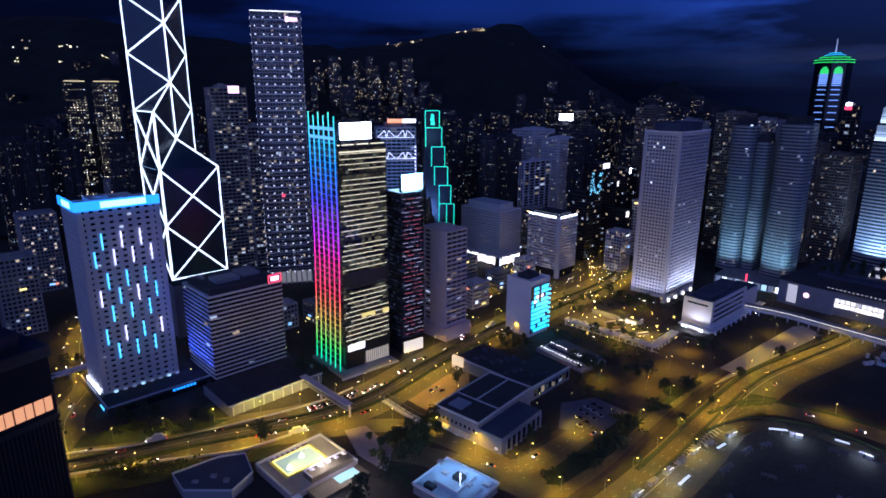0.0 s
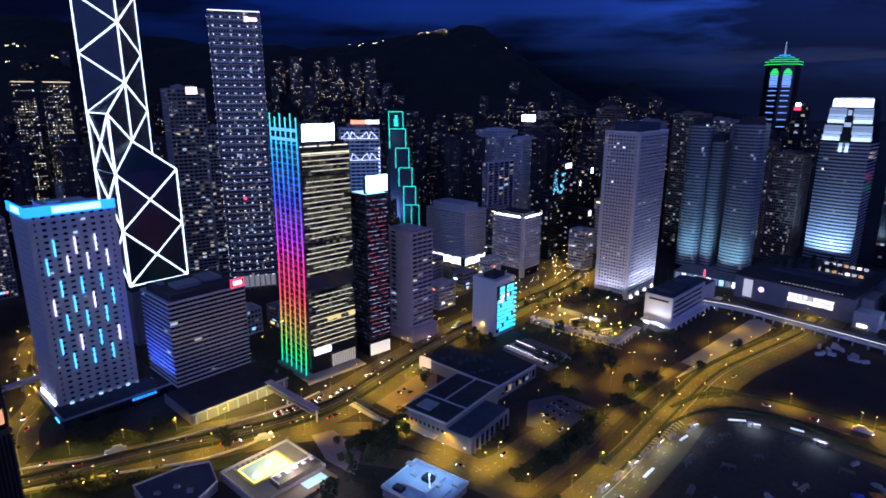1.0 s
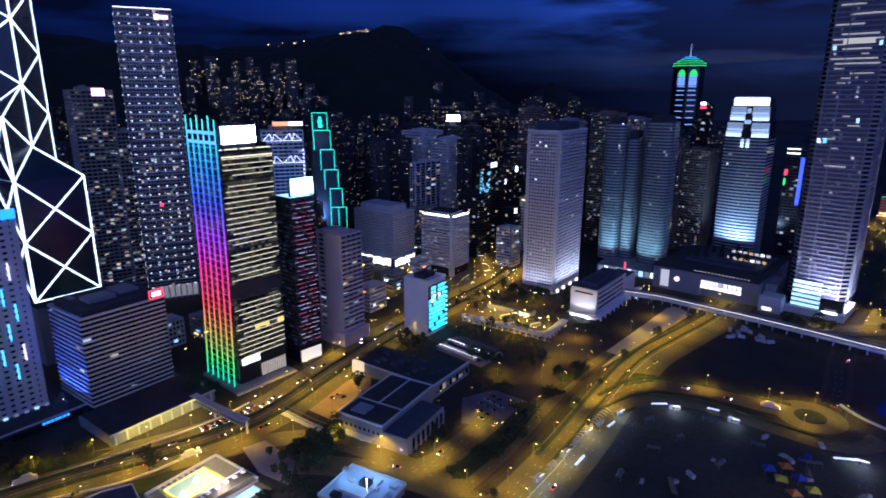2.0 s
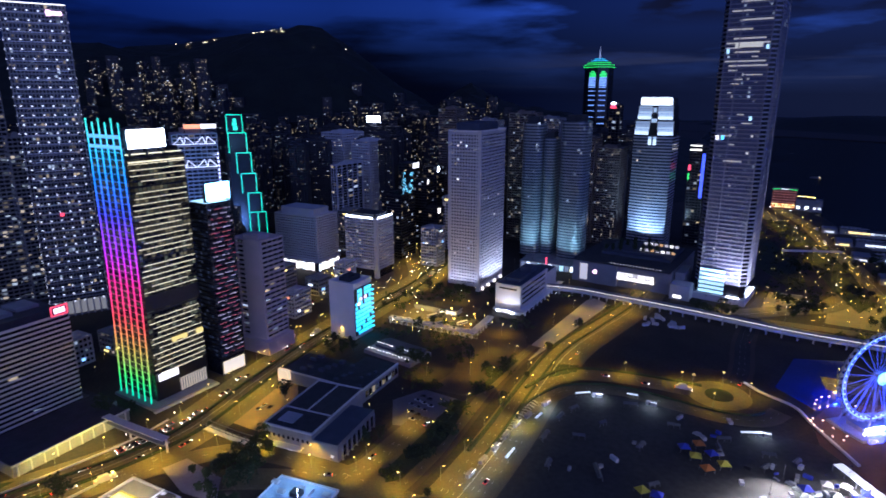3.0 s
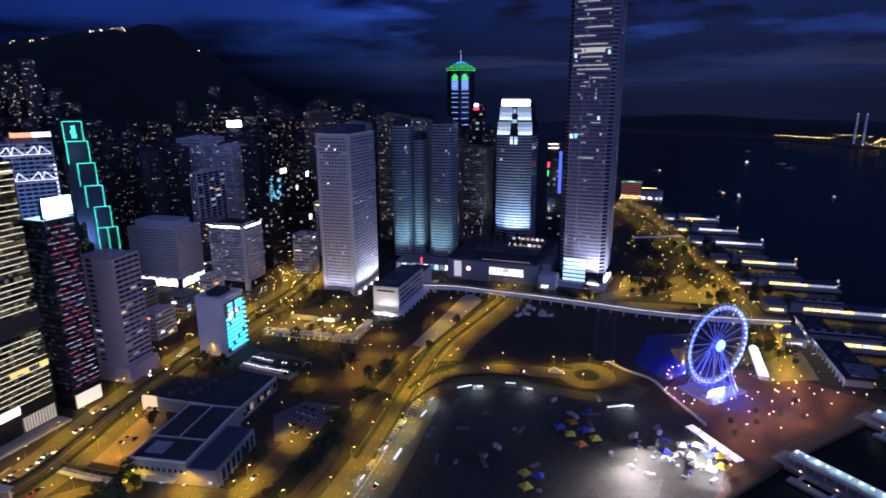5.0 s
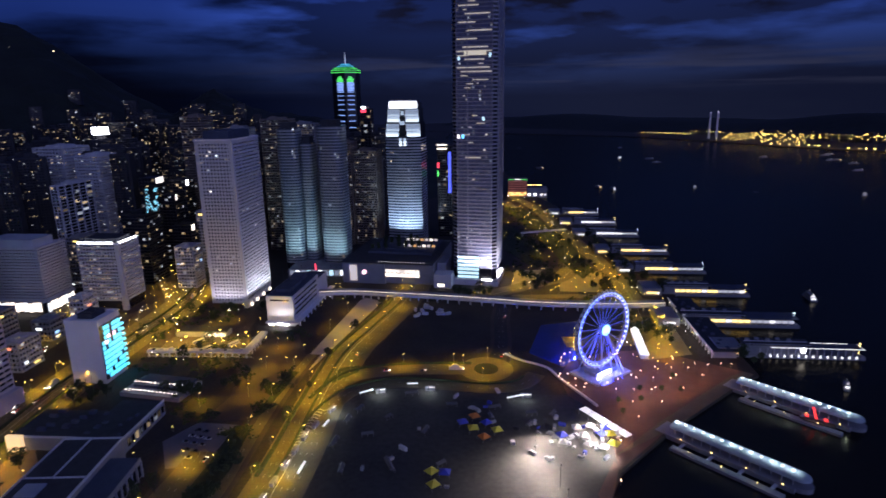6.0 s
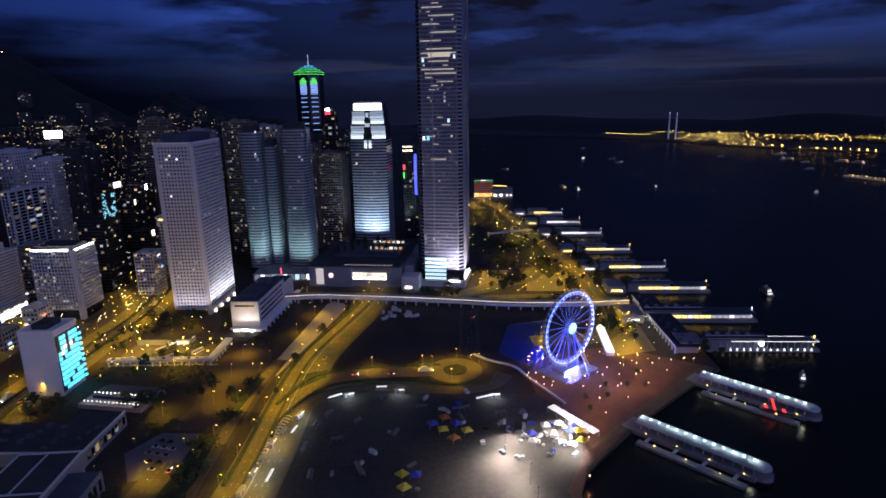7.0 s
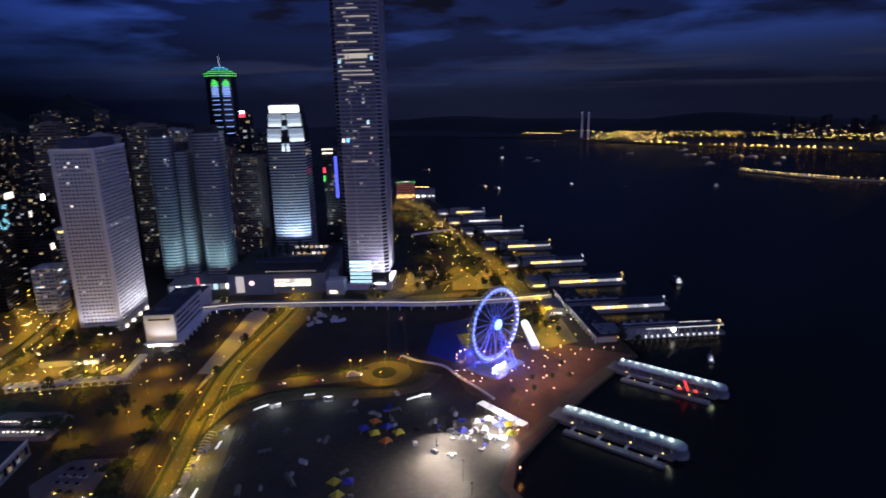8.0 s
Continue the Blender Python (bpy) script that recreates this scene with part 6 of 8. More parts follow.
for i, (x, y) in enumerate(bays):
    m = pose(x, y, 0.12, 0, 0, 134 if i < 11 else 44)
    if i < 3:
        parked[i].matrix_basis = m
    else:
        copy_thing(parked[i % 3], m)

# a queue at the lights below the rainbow tower
for i in range(16):
    path, width = ROADS["harcourt"]
    k = 25 + (i % 8) * 0.55
    d = path[int(k) + 1] - path[int(k)]
    p = path[int(k)] + d * (k % 1)
    sd = Vector((-d.y, d.x)).normalized() * (9.5 + 3.4 * (i // 8))
    copy_thing(cars[i % 4], pose(p.x + sd.x, p.y + sd.y, 0.2, 0, 0, math.degrees(math.atan2(d.y, d.x)) + 180))

# traffic coming down the highway between the towers
for i in range(13):
    path, width = ROADS["harcourt"]
    k = 27.5 + i * 1.45 + 0.5 * (i * 7 % 3)
    d = path[int(k) + 1] - path[int(k)]
    p = path[int(k)] + d * (k % 1)
    sd = Vector((-d.y, d.x)).normalized() * (10.5, 14.2, 10.8, 7.6)[i % 4]
    copy_thing(cars[(i * 3) % 4], pose(p.x + sd.x, p.y + sd.y, 0.2, 0, 0, math.degrees(math.atan2(d.y, d.x)) + 180))

# ---- civic hall ----
STONE_DULL = shader("weathered_render", (0.3, 0.28, 0.27), 0.85, var=0.3, scale=0.15)
t = thing("civic_hall", "low modern hall with flat dark roofs and pale walls", "hall", pose(36, 313, 0, 0, 0, 50))
part("wall", Solid().box(0, 61, 18, 53, 0, 14).box(0, 45, 0, 18, 0, 11), STONE_DULL, t)
part("roof", Solid().box(0.8, 60.2, 18.6, 52.4, 14, 14.5), ROOF, t)
part("side_roof", Solid().box(0.6, 44.5, 0.6, 17.4, 11, 11.4), ROOF_BLUE, t, "blue-grey flat side roof")
part("parapet", Solid().box(-0.3, 61.3, 17.6, 18.4, 14, 15.2).box(-0.3, 0.6, 18.4, 53.4, 14, 15.2).box(60.6, 61.3, 18.4, 53.4, 14, 15.2).box(0.6, 60.6, 52.6, 53.4, 14, 15.2), CONCRETE, t)
part("skylight", Solid().box(6, 17, 36, 47, 14.5, 15.3), shader("skylight", (0.35, 0.38, 0.45), 0.3), t, "pale square skylight")
part("roof_rib", Solid().box(22, 22.8, 18.8, 52, 14.5, 15.2).box(23, 60, 36, 36.8, 14.5, 15.2), CONCRETE, t)
for i in range(9):
    part("window", Solid().box(-0.14, -0.02, 20.5 + i * 3.5, 22 + i * 3.5, 7.5, 9.5), GLASS_CORE, t)
part("dark_front", Solid().box(4, 44, -0.3, -0.02, 1, 8), GLASS_CORE, t)
for i in range(8):
    part("column", Solid().box(3 + i * 5.6, 3.8 + i * 5.6, -1.4, -0.4, 0, 10), CONCRETE_DK, t)
part("porch", Solid().box(-5, -0.2, 24, 46, 4, 4.8), CONCRETE, t)
part("porch_lamp", Solid().box(-4, -2, 30, 33, 3, 3.8), SIGN_SOFT, t)
part("porch_lamp", Solid().box(-0.5, -0.1, 3, 5, 2.5, 4), MALL_DIM, t)
t = thing("exhibition_hall", "low hall with dark roof terrace and lit corner", "hall", pose(62, 377, 0, 0, 0, 45))
part("wall", Solid().box(0, 49, 0, 30, 0, 10).box(2, 36, 30, 76, 0, 9), CONCRETE_DK, t)
part("roof", Solid().box(0.5, 48.5, 0.5, 29.5, 10, 10.5).box(2.4, 35.6, 30.2, 75.6, 9, 9.4), ROOF, t)
part("parapet", Solid().box(0, 49, -0.4, 0.3, 10, 11.4).box(-0.4, 0.3, 0.3, 30, 10, 11.4).box(1.6, 2.3, 30, 76.3, 9, 10.2), CONCRETE, t)
for i in range(16):
    part("roof_box", Solid().box(4 + (i * 13 % 29), 5.5 + (i * 13 % 29) + i % 3, 4 + (i * 17 % 66), 6 + (i * 17 % 66) + i % 4, 9.4, 11.6), ROOF_BLUE, t)
# warm light on this wall is put in as a glowing block
part("wall_glow", Solid().box(-1, 1.6, 66, 76, 0, 11), lit("warm_wall_glow", (1.0, 0.72, 0.35), 0.7), t, "block glowing warm in place of the lit wall")
part("lit_wall", Solid().box(49.05, 49.4, 2, 26, 1, 4), ORANGE, t)
for i in range(10):
    part("window", Solid().box(4 + i * 4.4, 7 + i * 4.4, -0.6, -0.42, 3, 8), panes("hall_pane", 0.35, 0.35, single=True), t)

# terrace with festoon lights
t = thing("terrace", "stepped terrace under festoon lights", "terrace", pose(91, 436, 0, 0, 0, -54))
part("deck", Solid().box(-28, 22, 6, 34, 0, 3.2), CONCRETE_DK, t)
part("deck", Solid().box(-24, 18, 16, 34, 3.2, 5.2), ROOF_BLUE, t)
BULB = lit("festoon_bulb", (1.0, 0.93, 0.8), 9.0)
for r in range(2):
    for i in range(14):
        part("bulb", Solid().ball((-24 + i * 3.3, 8 + r * 11, 5.5 + r), 0.36, 3, 6), BULB, t)
# open bus yard framed by a pale arcade
t = thing("bus_terminus", "amber lit bus yard framed by a pale open arcade", "bus terminus", pose(116, 522, 0, 0, 0, -44.6))
part("paving", Solid().box(0, 87, 0, 44, 0, 0.35), PAVING, t, "amber lit yard paving")
part("arcade_roof", Solid().box(-1, 88, -1, 5, 5.4, 6.1), CONCRETE, t, "pale flat arcade roof")
part("arcade_roof", Solid().box(82, 88, 5, 45, 5.4, 6.1), CONCRETE, t, "pale flat arcade roof")
part("beam", Solid().box(-1, 88, -1.2, -0.8, 4.5, 5.4).box(88, 88.4, -1, 45, 4.5, 5.4), CONCRETE, t)
for i in range(15):
    part("column", Solid().box(i * 6.1, i * 6.1 + 0.9, -0.9, 0.0, 0.35, 5.4), CONCRETE, t)
    part("arcade_rail", Solid().box(i * 6.1 + 0.9, i * 6.1 + 6.1, -0.8, -0.6, 1.2, 1.5), CONCRETE, t)
for i in range(6):
    part("column", Solid().box(87, 87.9, 8 + i * 6.6, 8.9 + i * 6.6, 0.35, 5.4), CONCRETE, t)
for i in range(12):
    part("roof_vent", Solid().box(3 + i * 7, 5.2 + i * 7, 0.8 + i % 3, 2.6 + i % 3, 6.1, 7.0), CONCRETE if i % 3 else ROOF_BLUE, t)
part("back_hall", Solid().box(2, 50, 44, 56, 0, 5.5), CONCRETE_DK, t)
part("back_roof", Solid().box(1.4, 50.6, 43.4, 56.6, 5.5, 6.1), ROOF, t)
for i in range(7):
    part("shop_window", Solid().box(30 + i * 2.8, 32.2 + i * 2.8, 43.2, 43.38, 1, 4), SHOP if i % 2 else MALL_DIM, t)
YL = lit("amber_flood", (1.0, 0.68, 0.1), 8.0)
for x, y in ((8, 38), (22, 24), (46, 40), (60, 16), (72, 36), (80, 10)):
    post = part("lamp_post", Solid().tube((x, y, 0.35), (x, y, 8.6), 0.12, 5), POLE, t)
    part("lamp_head", Solid().ball((x, y, 8.9), 0.6, 4, 7), YL, post, "amber yard lamp")
for a, w in ((12, 8), (30, 30), (44, 14), (64, 26)):
    bus = thing("coach", "long pale coach standing in the bus yard", "coach", pose(116, 522, 0.35, 0, 0, -44.6) @ pose(a, w, 0, 0, 0, 62), "parked coaches")
    part("body", Solid().prism([(-5.6, -1.25), (5.6, -1.25), (5.6, 1.25), (-5.6, 1.25)], 0.45, 3.3, [(-5.5, -1.15), (5.5, -1.15), (5.5, 1.15), (-5.5, 1.15)]), CONCRETE, bus)
    part("window_strip", Solid().box(-5.2, 5.2, -1.28, 1.28, 1.7, 2.6), GLASS_CORE, bus)
    for sx in (-3.6, 3.4):
        for sy in (-1.2, 1.2):
            part("wheel", Solid().tube((sx, sy - 0.12, 0.48), (sx, sy + 0.12, 0.48), 0.48, 8), BARK, bus)
for p in ((128, 540), (143, 517), (174, 510), (166, 488), (190, 490), (152, 535)):
    spread((p[0], p[1], 9), 11000, (1.0, 0.62, 0.06))

# ---- pool club by the highway ----
t = thing("swimming_club", "club terrace with a yellow lit pool", "club", pose(-84.5, 285.5, 0, 0, 0, 45))
POOL_DECK = shader("beige_deck", (0.36, 0.31, 0.28), 0.8, var=0.25, scale=0.12)
part("deck", Solid().box(-8, 36, -14, 24, 0, 4), POOL_DECK, t)
part("parapet", Solid().box(-8, 36, 23.4, 24.2, 4, 5.4).box(35.4, 36.2, -14, 23.4, 4, 5.4).box(-8.2, -7.4, -14, 23.4, 4, 5.4), CONCRETE, t)
part("roof_deck", Solid().box(6, 34, -13, -4, 4, 7.2), PAVING, t)
part("roof_rail", Solid().box(6, 34, -4.4, -4, 7.2, 8.1).box(6, 6.4, -13, -4.4, 7.2, 8.1), WHITE, t)
part("pool_rim", Solid().box(-2, 26, 0, 20.5, 4, 4.5), shader("yellow_rim", (0.66, 0.58, 0.12), 0.7), t)
part("rim_light", Solid().box(0, 24, 1.4, 1.8, 4.5, 4.9).box(0, 24, 18.7, 19.1, 4.5, 4.9).box(-0.2, 0.2, 1.8, 18.7, 4.5, 4.9).box(23.8, 24.2, 1.8, 18.7, 4.5, 4.9), lit("yellow_rim_light", (1.0, 0.85, 0.12), 1.4, True), t, "yellow light strip round the pool")
pool = lit("pool_water", (0.5, 0.72, 0.5), 0.4)
part("pool_water", Solid().box(0.5, 23.5, 2, 18.5, 4.5, 4.56), pool, t, "lit turquoise pool water")
for x, y in ((4, 7), (15, 12)):
    part("fountain", Solid().tube((x, y, 4.5), (x, y, 6.6), 1.7, 9, 0.5), lit("fountain_water", (1.0, 0.97, 0.7), 3.0), t)
part("lower_pool", Solid().box(18, 32, -22, -15, 2.4, 2.6), lit("lower_pool_water", (0.12, 0.5, 0.5), 0.4), t)
part("lower_deck", Solid().box(2, 36, -26, -14.2, 0, 2.4), PAVING, t)
for i in range(7):
    part("lounger", Solid().box(-1 + i * 3.4, 0.2 + i * 3.4, 20.9, 22.6, 4, 4.5), WHITE, t)
for i in range(5):
    c = (9 + i * 5.4, -8.5)
    part("parasol", Solid().prism([(c[0] + 1.7 * math.cos(k * math.pi / 3), c[1] + 1.7 * math.sin(k * math.pi / 3)) for k in range(6)], 9.2, 10.2, [(c[0] + 0.1 * math.cos(k * math.pi / 3), c[1] + 0.1 * math.sin(k * math.pi / 3)) for k in range(6)]), WHITE, t)
    part("parasol_pole", Solid().tube((*c, 7.2), (*c, 9.4), 0.07), POLE, t)
part("stair", Solid().box(-8, -3, -22, -14, 0, 1.2).box(-8, -3, -20, -14, 1.2, 2.4).box(-8, -3, -18, -14, 2.4, 3.4), CONCRETE, t)
u = thing("pool_lamp", "tall lamp beside the pool", "lamp post", pose(-85, 325, 0))
part("pole", Solid().tube((0, 0, 0), (0, 0, 12), 0.15), POLE, u)
part("lamp_head", Solid().ball((0, 0, 12), 0.7, 4, 7), LAMP_HEAD, u)
for p in ((-98, 308, 9, 2600), (-84, 322, 9, 3200), (-72, 308, 9, 2800), (-84, 296, 9, 2200)):
    spread(p[:3], p[3], (1.0, 0.78, 0.18))
spread((-66, 290, 12), 9000, (1.0, 0.85, 0.75))
spread((-50, 286, 12), 7000, (1.0, 0.85, 0.78))
t = thing("tent_hall", "low hall with a railed, blue-lit roof deck", "tent hall", pose(31, 279, 0, 0, 0, 141))
part("wall", Solid().box(0.5, 35.5, 0.5, 30, 0, 5), CONCRETE_DK, t)
# roof deck whose pale blue carries some of the blue light on it
LIT_DECK = shader("blue_lit_deck", (0.45, 0.55, 0.66), 0.6, var=0.2)
part("roof", Solid().box(0, 36, 0, 30, 5, 5.6), LIT_DECK, t)
part("parapet", Solid().box(-0.3, 36.3, -0.4, 0.1, 5, 6.8).box(-0.3, 0.1, 0.1, 30.2, 5, 6.8).box(35.9, 36.3, 0.1, 30.2, 5, 6.8).box(0.1, 35.9, 29.8, 30.2, 5, 6.8), WHITE, t)
part("wall_strip", Solid().box(12, 12.5, 4, 22, 5.6, 7.4).box(12.5, 28, 21.5, 22, 5.6, 7.4), WHITE, t)
part("plant_box", Solid().box(16, 22, 8, 13, 5.6, 8.2), DARK_METAL, t)
part("plant_box", Solid().box(24, 30, 24, 28, 5.6, 7.6), DARK_METAL, t)
part("duct", Solid().tube((4, 10, 6.2), (4, 26, 6.2), 0.6, 8).tube((4, 26, 6.2), (14, 26, 6.2), 0.6, 8), STEEL, t)
part("roof_lamp", Solid().tube((15, 15, 5.6), (15, 15, 13), 0.1).ball((15, 15, 13.2), 0.5, 4, 7), SIGN_WHITE, t)
for i in range(5):
    part("roof_box", Solid().box(2 + i * 8, 6 + i * 8, 4 + i % 2 * 6, 7 + i % 2 * 6, 5.6, 7), CONCRETE, t)
for p in ((2, 286), (16, 284)):
    spread((*p, 15), 3600, (0.4, 0.7, 1.0))
t = thing("footbridge", "covered footbridge across the highway", "footbridge", pose(0, 0, 0))
br = [Vector(p) for p in ((-103, 398), (-86, 380), (-62, 356))]
part("deck", ribbon(br, 5, 6.2, thick=0.8), CONCRETE_DK, t)
part("roof", ribbon(br, 5.4, 9.4, thick=0.4), CONCRETE, t)
for p in br:
    part("column", Solid().box(p.x - 0.6, p.x + 0.6, p.y - 0.6, p.y + 0.6, 0, 9), CONCRETE, t)
br = [Vector(p) for p in ((-40, 372), (-22, 352), (-8, 339))]
t = thing("footbridge", "yellow lit stair bridge beside the forecourt", "footbridge", pose(0, 0, 0))
part("deck", ribbon(br, 5, 4.2, thick=0.6), CONCRETE, t)
part("rail", ribbon(br, 0.3, 7.5, 2.6, 0.3, ribbon(br, 0.3, 7.5, -2.6, 0.3)), POLE, t)
for i in range(9):
    p = br[0].lerp(br[2], i / 8)
    part("post", Solid().box(p.x - 0.2, p.x + 0.2, p.y - 0.2, p.y + 0.2, 0, 7.4), POLE, t)

# ---- long footbridge to the piers ----
t = thing("footbridge", "long white covered footbridge to the piers", "footbridge", pose(0, 0, 0))
br = smooth([(262, 580), (322, 538), (352, 502), (380, 466), (414, 418), (449, 367), (490, 322), (536, 281)], 5)
part("deck", ribbon(br, 8, 6.0, thick=1.0), CONCRETE, t)
part("roof", ribbon(br, 7.4, 10.2, thick=0.5), CONCRETE_DK, t)
part("handrail", ribbon(br, 0.2, 7.3, 3.8, 1.1, ribbon(br, 0.2, 7.3, -3.8, 1.1)), WHITE, t)
for i in range(0, len(br), 1):
    p = br[i]
    part("column", Solid().box(p.x - 0.5, p.x + 0.5, p.y - 0.5, p.y + 0.5, 0, 9.8), CONCRETE, t)
LINK = lit("bridge_lamp", (1.0, 0.92, 0.8), 0.9, True)
part("ceiling_light", ribbon(br, 0.8, 9.6, -2.6, 0.2), LINK, t, "row of ceiling lights")
part("edge_light", ribbon(br, 0.25, 9.9, -3.85, 0.5), LINK, t)

# ---- observation wheel ----
WX, WY, HUB, RAD = 372.0, 243.0, 37.0, 29.0
wd = radians(-5)
t = thing("observation_wheel", "white and blue lit observation wheel with cabins", "ferris wheel", pose(WX, WY, 0, 0, 0, -5))
RIM_LIGHT = lit("wheel_rim_light", (0.16, 0.3, 1.0), 2.2, True)
RIM_BLUE = lit("wheel_blue_light", (0.03, 0.09, 1.0), 1.6, True)
SPOKE = shader("wheel_steel", (0.3, 0.31, 0.36), 0.4, 0.4)
N = 42
RIM_SPARK = lit("wheel_spark", (0.4, 0.55, 1.0), 1.6)
SIGN_PALE = lit("wheel_pale_light", (0.8, 0.88, 1.0), 3.0)
SPOKE_BLUE = lit("wheel_spoke_light", (0.04, 0.1, 1.0), 1.0)
pt = lambda r, a, y=0.0: (r * math.cos(a), y, HUB + r * math.sin(a))
for r, y, rad, m in ((RAD, -1.6, 0.3, RIM_LIGHT), (RAD, 1.6, 0.42, SPOKE), (RAD - 2.2, -1.2, 0.25, RIM_BLUE), (RAD - 2.2, 1.2, 0.22, SPOKE)):
    s = Solid()
    for i in range(N * 2):
        s.tube(pt(r, math.pi * i / N, y), pt(r, math.pi * (i + 1) / N, y), rad, 5)
    part("rim", s, m, t)
for i in range(N):
    a = 2 * math.pi * i / N
    part("rim_brace", Solid().tube(pt(RAD, a, -1.6), pt(RAD, a, 1.6), 0.14, 4).tube(pt(RAD, a, -1.6), pt(RAD - 2.2, a, -1.2), 0.1, 4), SPOKE, t)
    c = pt(RAD + 1.5, a)
    if i == 0:
        cabm = shader("cabin_shell", (0.35, 0.36, 0.4), 0.3)
    part("cabin", Solid().ball(c, 1.15, 5, 8, 1.0).box(c[0] - 0.9, c[0] + 0.9, -0.8, 0.8, c[2] - 1.2, c[2] - 0.8), cabm, t)
    part("cabin_light", Solid().ball(pt(RAD - 1.1, a, -1.5), 0.62, 3, 6), RIM_SPARK if math.cos(a) < 0.4 else SIGN_PALE, t)
    if i % 2 == 0:
        part("spoke", Solid().tube(pt(1.5, a, -1.0), pt(RAD - 2.2, a, -1.2), 0.08, 4), SPOKE, t)
        part("spoke", Solid().tube(pt(1.5, a, 1.0), pt(RAD - 2.2, a, 1.2), 0.14, 4), SPOKE_BLUE, t)
part("hub", Solid().tube((0, -3, HUB), (0, 3, HUB), 1.8, 14), SPOKE, t)
part("hub_screen", Solid().tube((0, -3.6, HUB), (0, -3.0, HUB), 4.4, 20), lit("hub_screen", (0.25, 0.6, 1.0), 2.2, True), t, "round glowing hub screen")
for sx in (-1, 1):
    for sy in (-1, 1):
        part("leg", Solid().tube((sx * 0.8, sy * 2.6, HUB), (sx * 15, sy * 11, 0.4), 0.55, 7), SPOKE, t)
        part("stay", Solid().tube((0, sy * 2.6, HUB), (sx * 5, sy * 17, 0.4), 0.22, 5), RIM_BLUE, t)
part("platform", Solid().box(-20, 20, -14, 14, 0, 1.6), CONCRETE_DK, t)
part("boarding_deck", Solid().box(-12, 12, -6, 6, 1.6, 4.6), CONCRETE_DK, t)
part("boarding_light", Solid().box(-10, 4, -6.8, -6.2, 2.4, 4.8).box(-14, -11, -9, -8.6, 1.8, 3.4), SIGN_WHITE, t, "bright boarding deck lights")
part("entrance", Solid().box(-16, -6, -16, -14.2, 0, 4), lit("blue_entrance", (0.08, 0.12, 1.0), 1.6), t)
for dx, dy, pw in ((-12, -9, 20000), (10, -11, 20000), (0, 14, 26000), (18, 8, 26000), (0, -6, 26000), (16, 36, 22000)):
    spread((WX + dx, WY + dy, 5), pw, (0.03, 0.06, 1.0))
spread((WX - 4, WY - 9, 5), 2500, (0.85, 0.9, 1.0))
lamp2 = thing("garden_lamp", "short globe lamp on the waterfront plaza", "lamp post", None, "plaza lamps")
part("pole", Solid().tube((0, 0, 0), (0, 0, 3.4), 0.09), POLE, lamp2)
part("globe", Solid().ball((0, 0, 3.7), 0.42, 4, 7), lit("warm_globe", (1.0, 0.68, 0.45), 5.0), lamp2)
glo = bpy.data.lights.new("globe_glow", "POINT")
glo.energy, glo.color, glo.shadow_soft_size = 420, (1.0, 0.5, 0.22), 0.4
gl = new("globe_glow", glo)
gl.parent, gl.location = lamp2, (0, 0, 4.6)
gs = [(360, 273), (366, 277), (373, 279), (379, 278), (385, 275), (346, 255), (344, 246), (343, 236), (356, 226), (367, 224), (380, 221), (392, 220)] + [(WX - 30 + 8 * math.cos(a), WY + 2 + 14 * math.sin(a)) for a in (1.6, 2.1, 2.6, 3.1, 3.6, 4.1)] + [(352 + 9 * i, 216 - (i % 3) * 9) for i in range(10)] + [(330 + 15 * i, 184 + (i % 2) * 14) for i in range(9)] + [(384, 262), (396, 258), (406, 250), (414, 240), (420, 226), (430, 214), (296, 176), (262, 154), (226, 110), (440, 190), (455, 178)]
for i, (x, y) in enumerate(gs):
    if i == 0:
        lamp2.matrix_basis = pose(x, y, 0.1)
    else:
        copy_thing(lamp2, pose(x, y, 0.1))
t = thing("ticket_hall", "bright white tent hall behind the wheel", "tent hall", pose(420, 233, 0, 0, 0, 40))
part("roof", Solid().prism([(0, -3.6), (56, -3.6), (56, 3.6), (0, 3.6)], 3.6, 6.0, [(0, -0.6), (56, -0.6), (56, 0.6), (0, 0.6)]), lit("lit_canvas", (0.85, 0.92, 1.0), 1.3, True), t, "glowing white canvas roof")
part("wall", Solid().box(0.4, 55.6, -3.2, 3.2, 0, 3.6), WHITE, t)

# ---- fairground site ----
t = thing("market_tent", "bright white marquee at the edge of the site", "marquee", pose(311, 216, 0, 0, 0, -100))
for i in range(5):
    part("canopy", Solid().prism([(i * 8.4, -3), (i * 8.4 + 8, -3), (i * 8.4 + 8, 3), (i * 8.4, 3)], 4, 6.2, [(i * 8.4 + 3.4, -0.4), (i * 8.4 + 4.6, -0.4), (i * 8.4 + 4.6, 0.4), (i * 8.4 + 3.4, 0.4)]), lit("marquee_canvas", (0.95, 0.95, 1.0), 0.7), t)
    part("leg", Solid().box(i * 8.4, i * 8.4 + 0.3, -2.9, -2.6, 0, 4), POLE, t)
    part("leg", Solid().box(i * 8.4 + 7.6, i * 8.4 + 7.9, 2.6, 2.9, 0, 4), POLE, t)
for x, y, z, tx, ty, pw in ((302, 202, 13, 296, 196, 70000), (284, 172, 13, 276, 180, 70000), (250, 206, 13, 240, 198, 110000), (268, 214, 13, 258, 208, 90000), (292, 184, 13, 286, 190, 60000), (236, 176, 14, 228, 186, 40000), (222, 160, 14, 222, 168, 30000)):
    flood(x, y, z, tx, ty, 0, pw, (1.0, 0.94, 0.84), 125)
rng = random.Random(5)
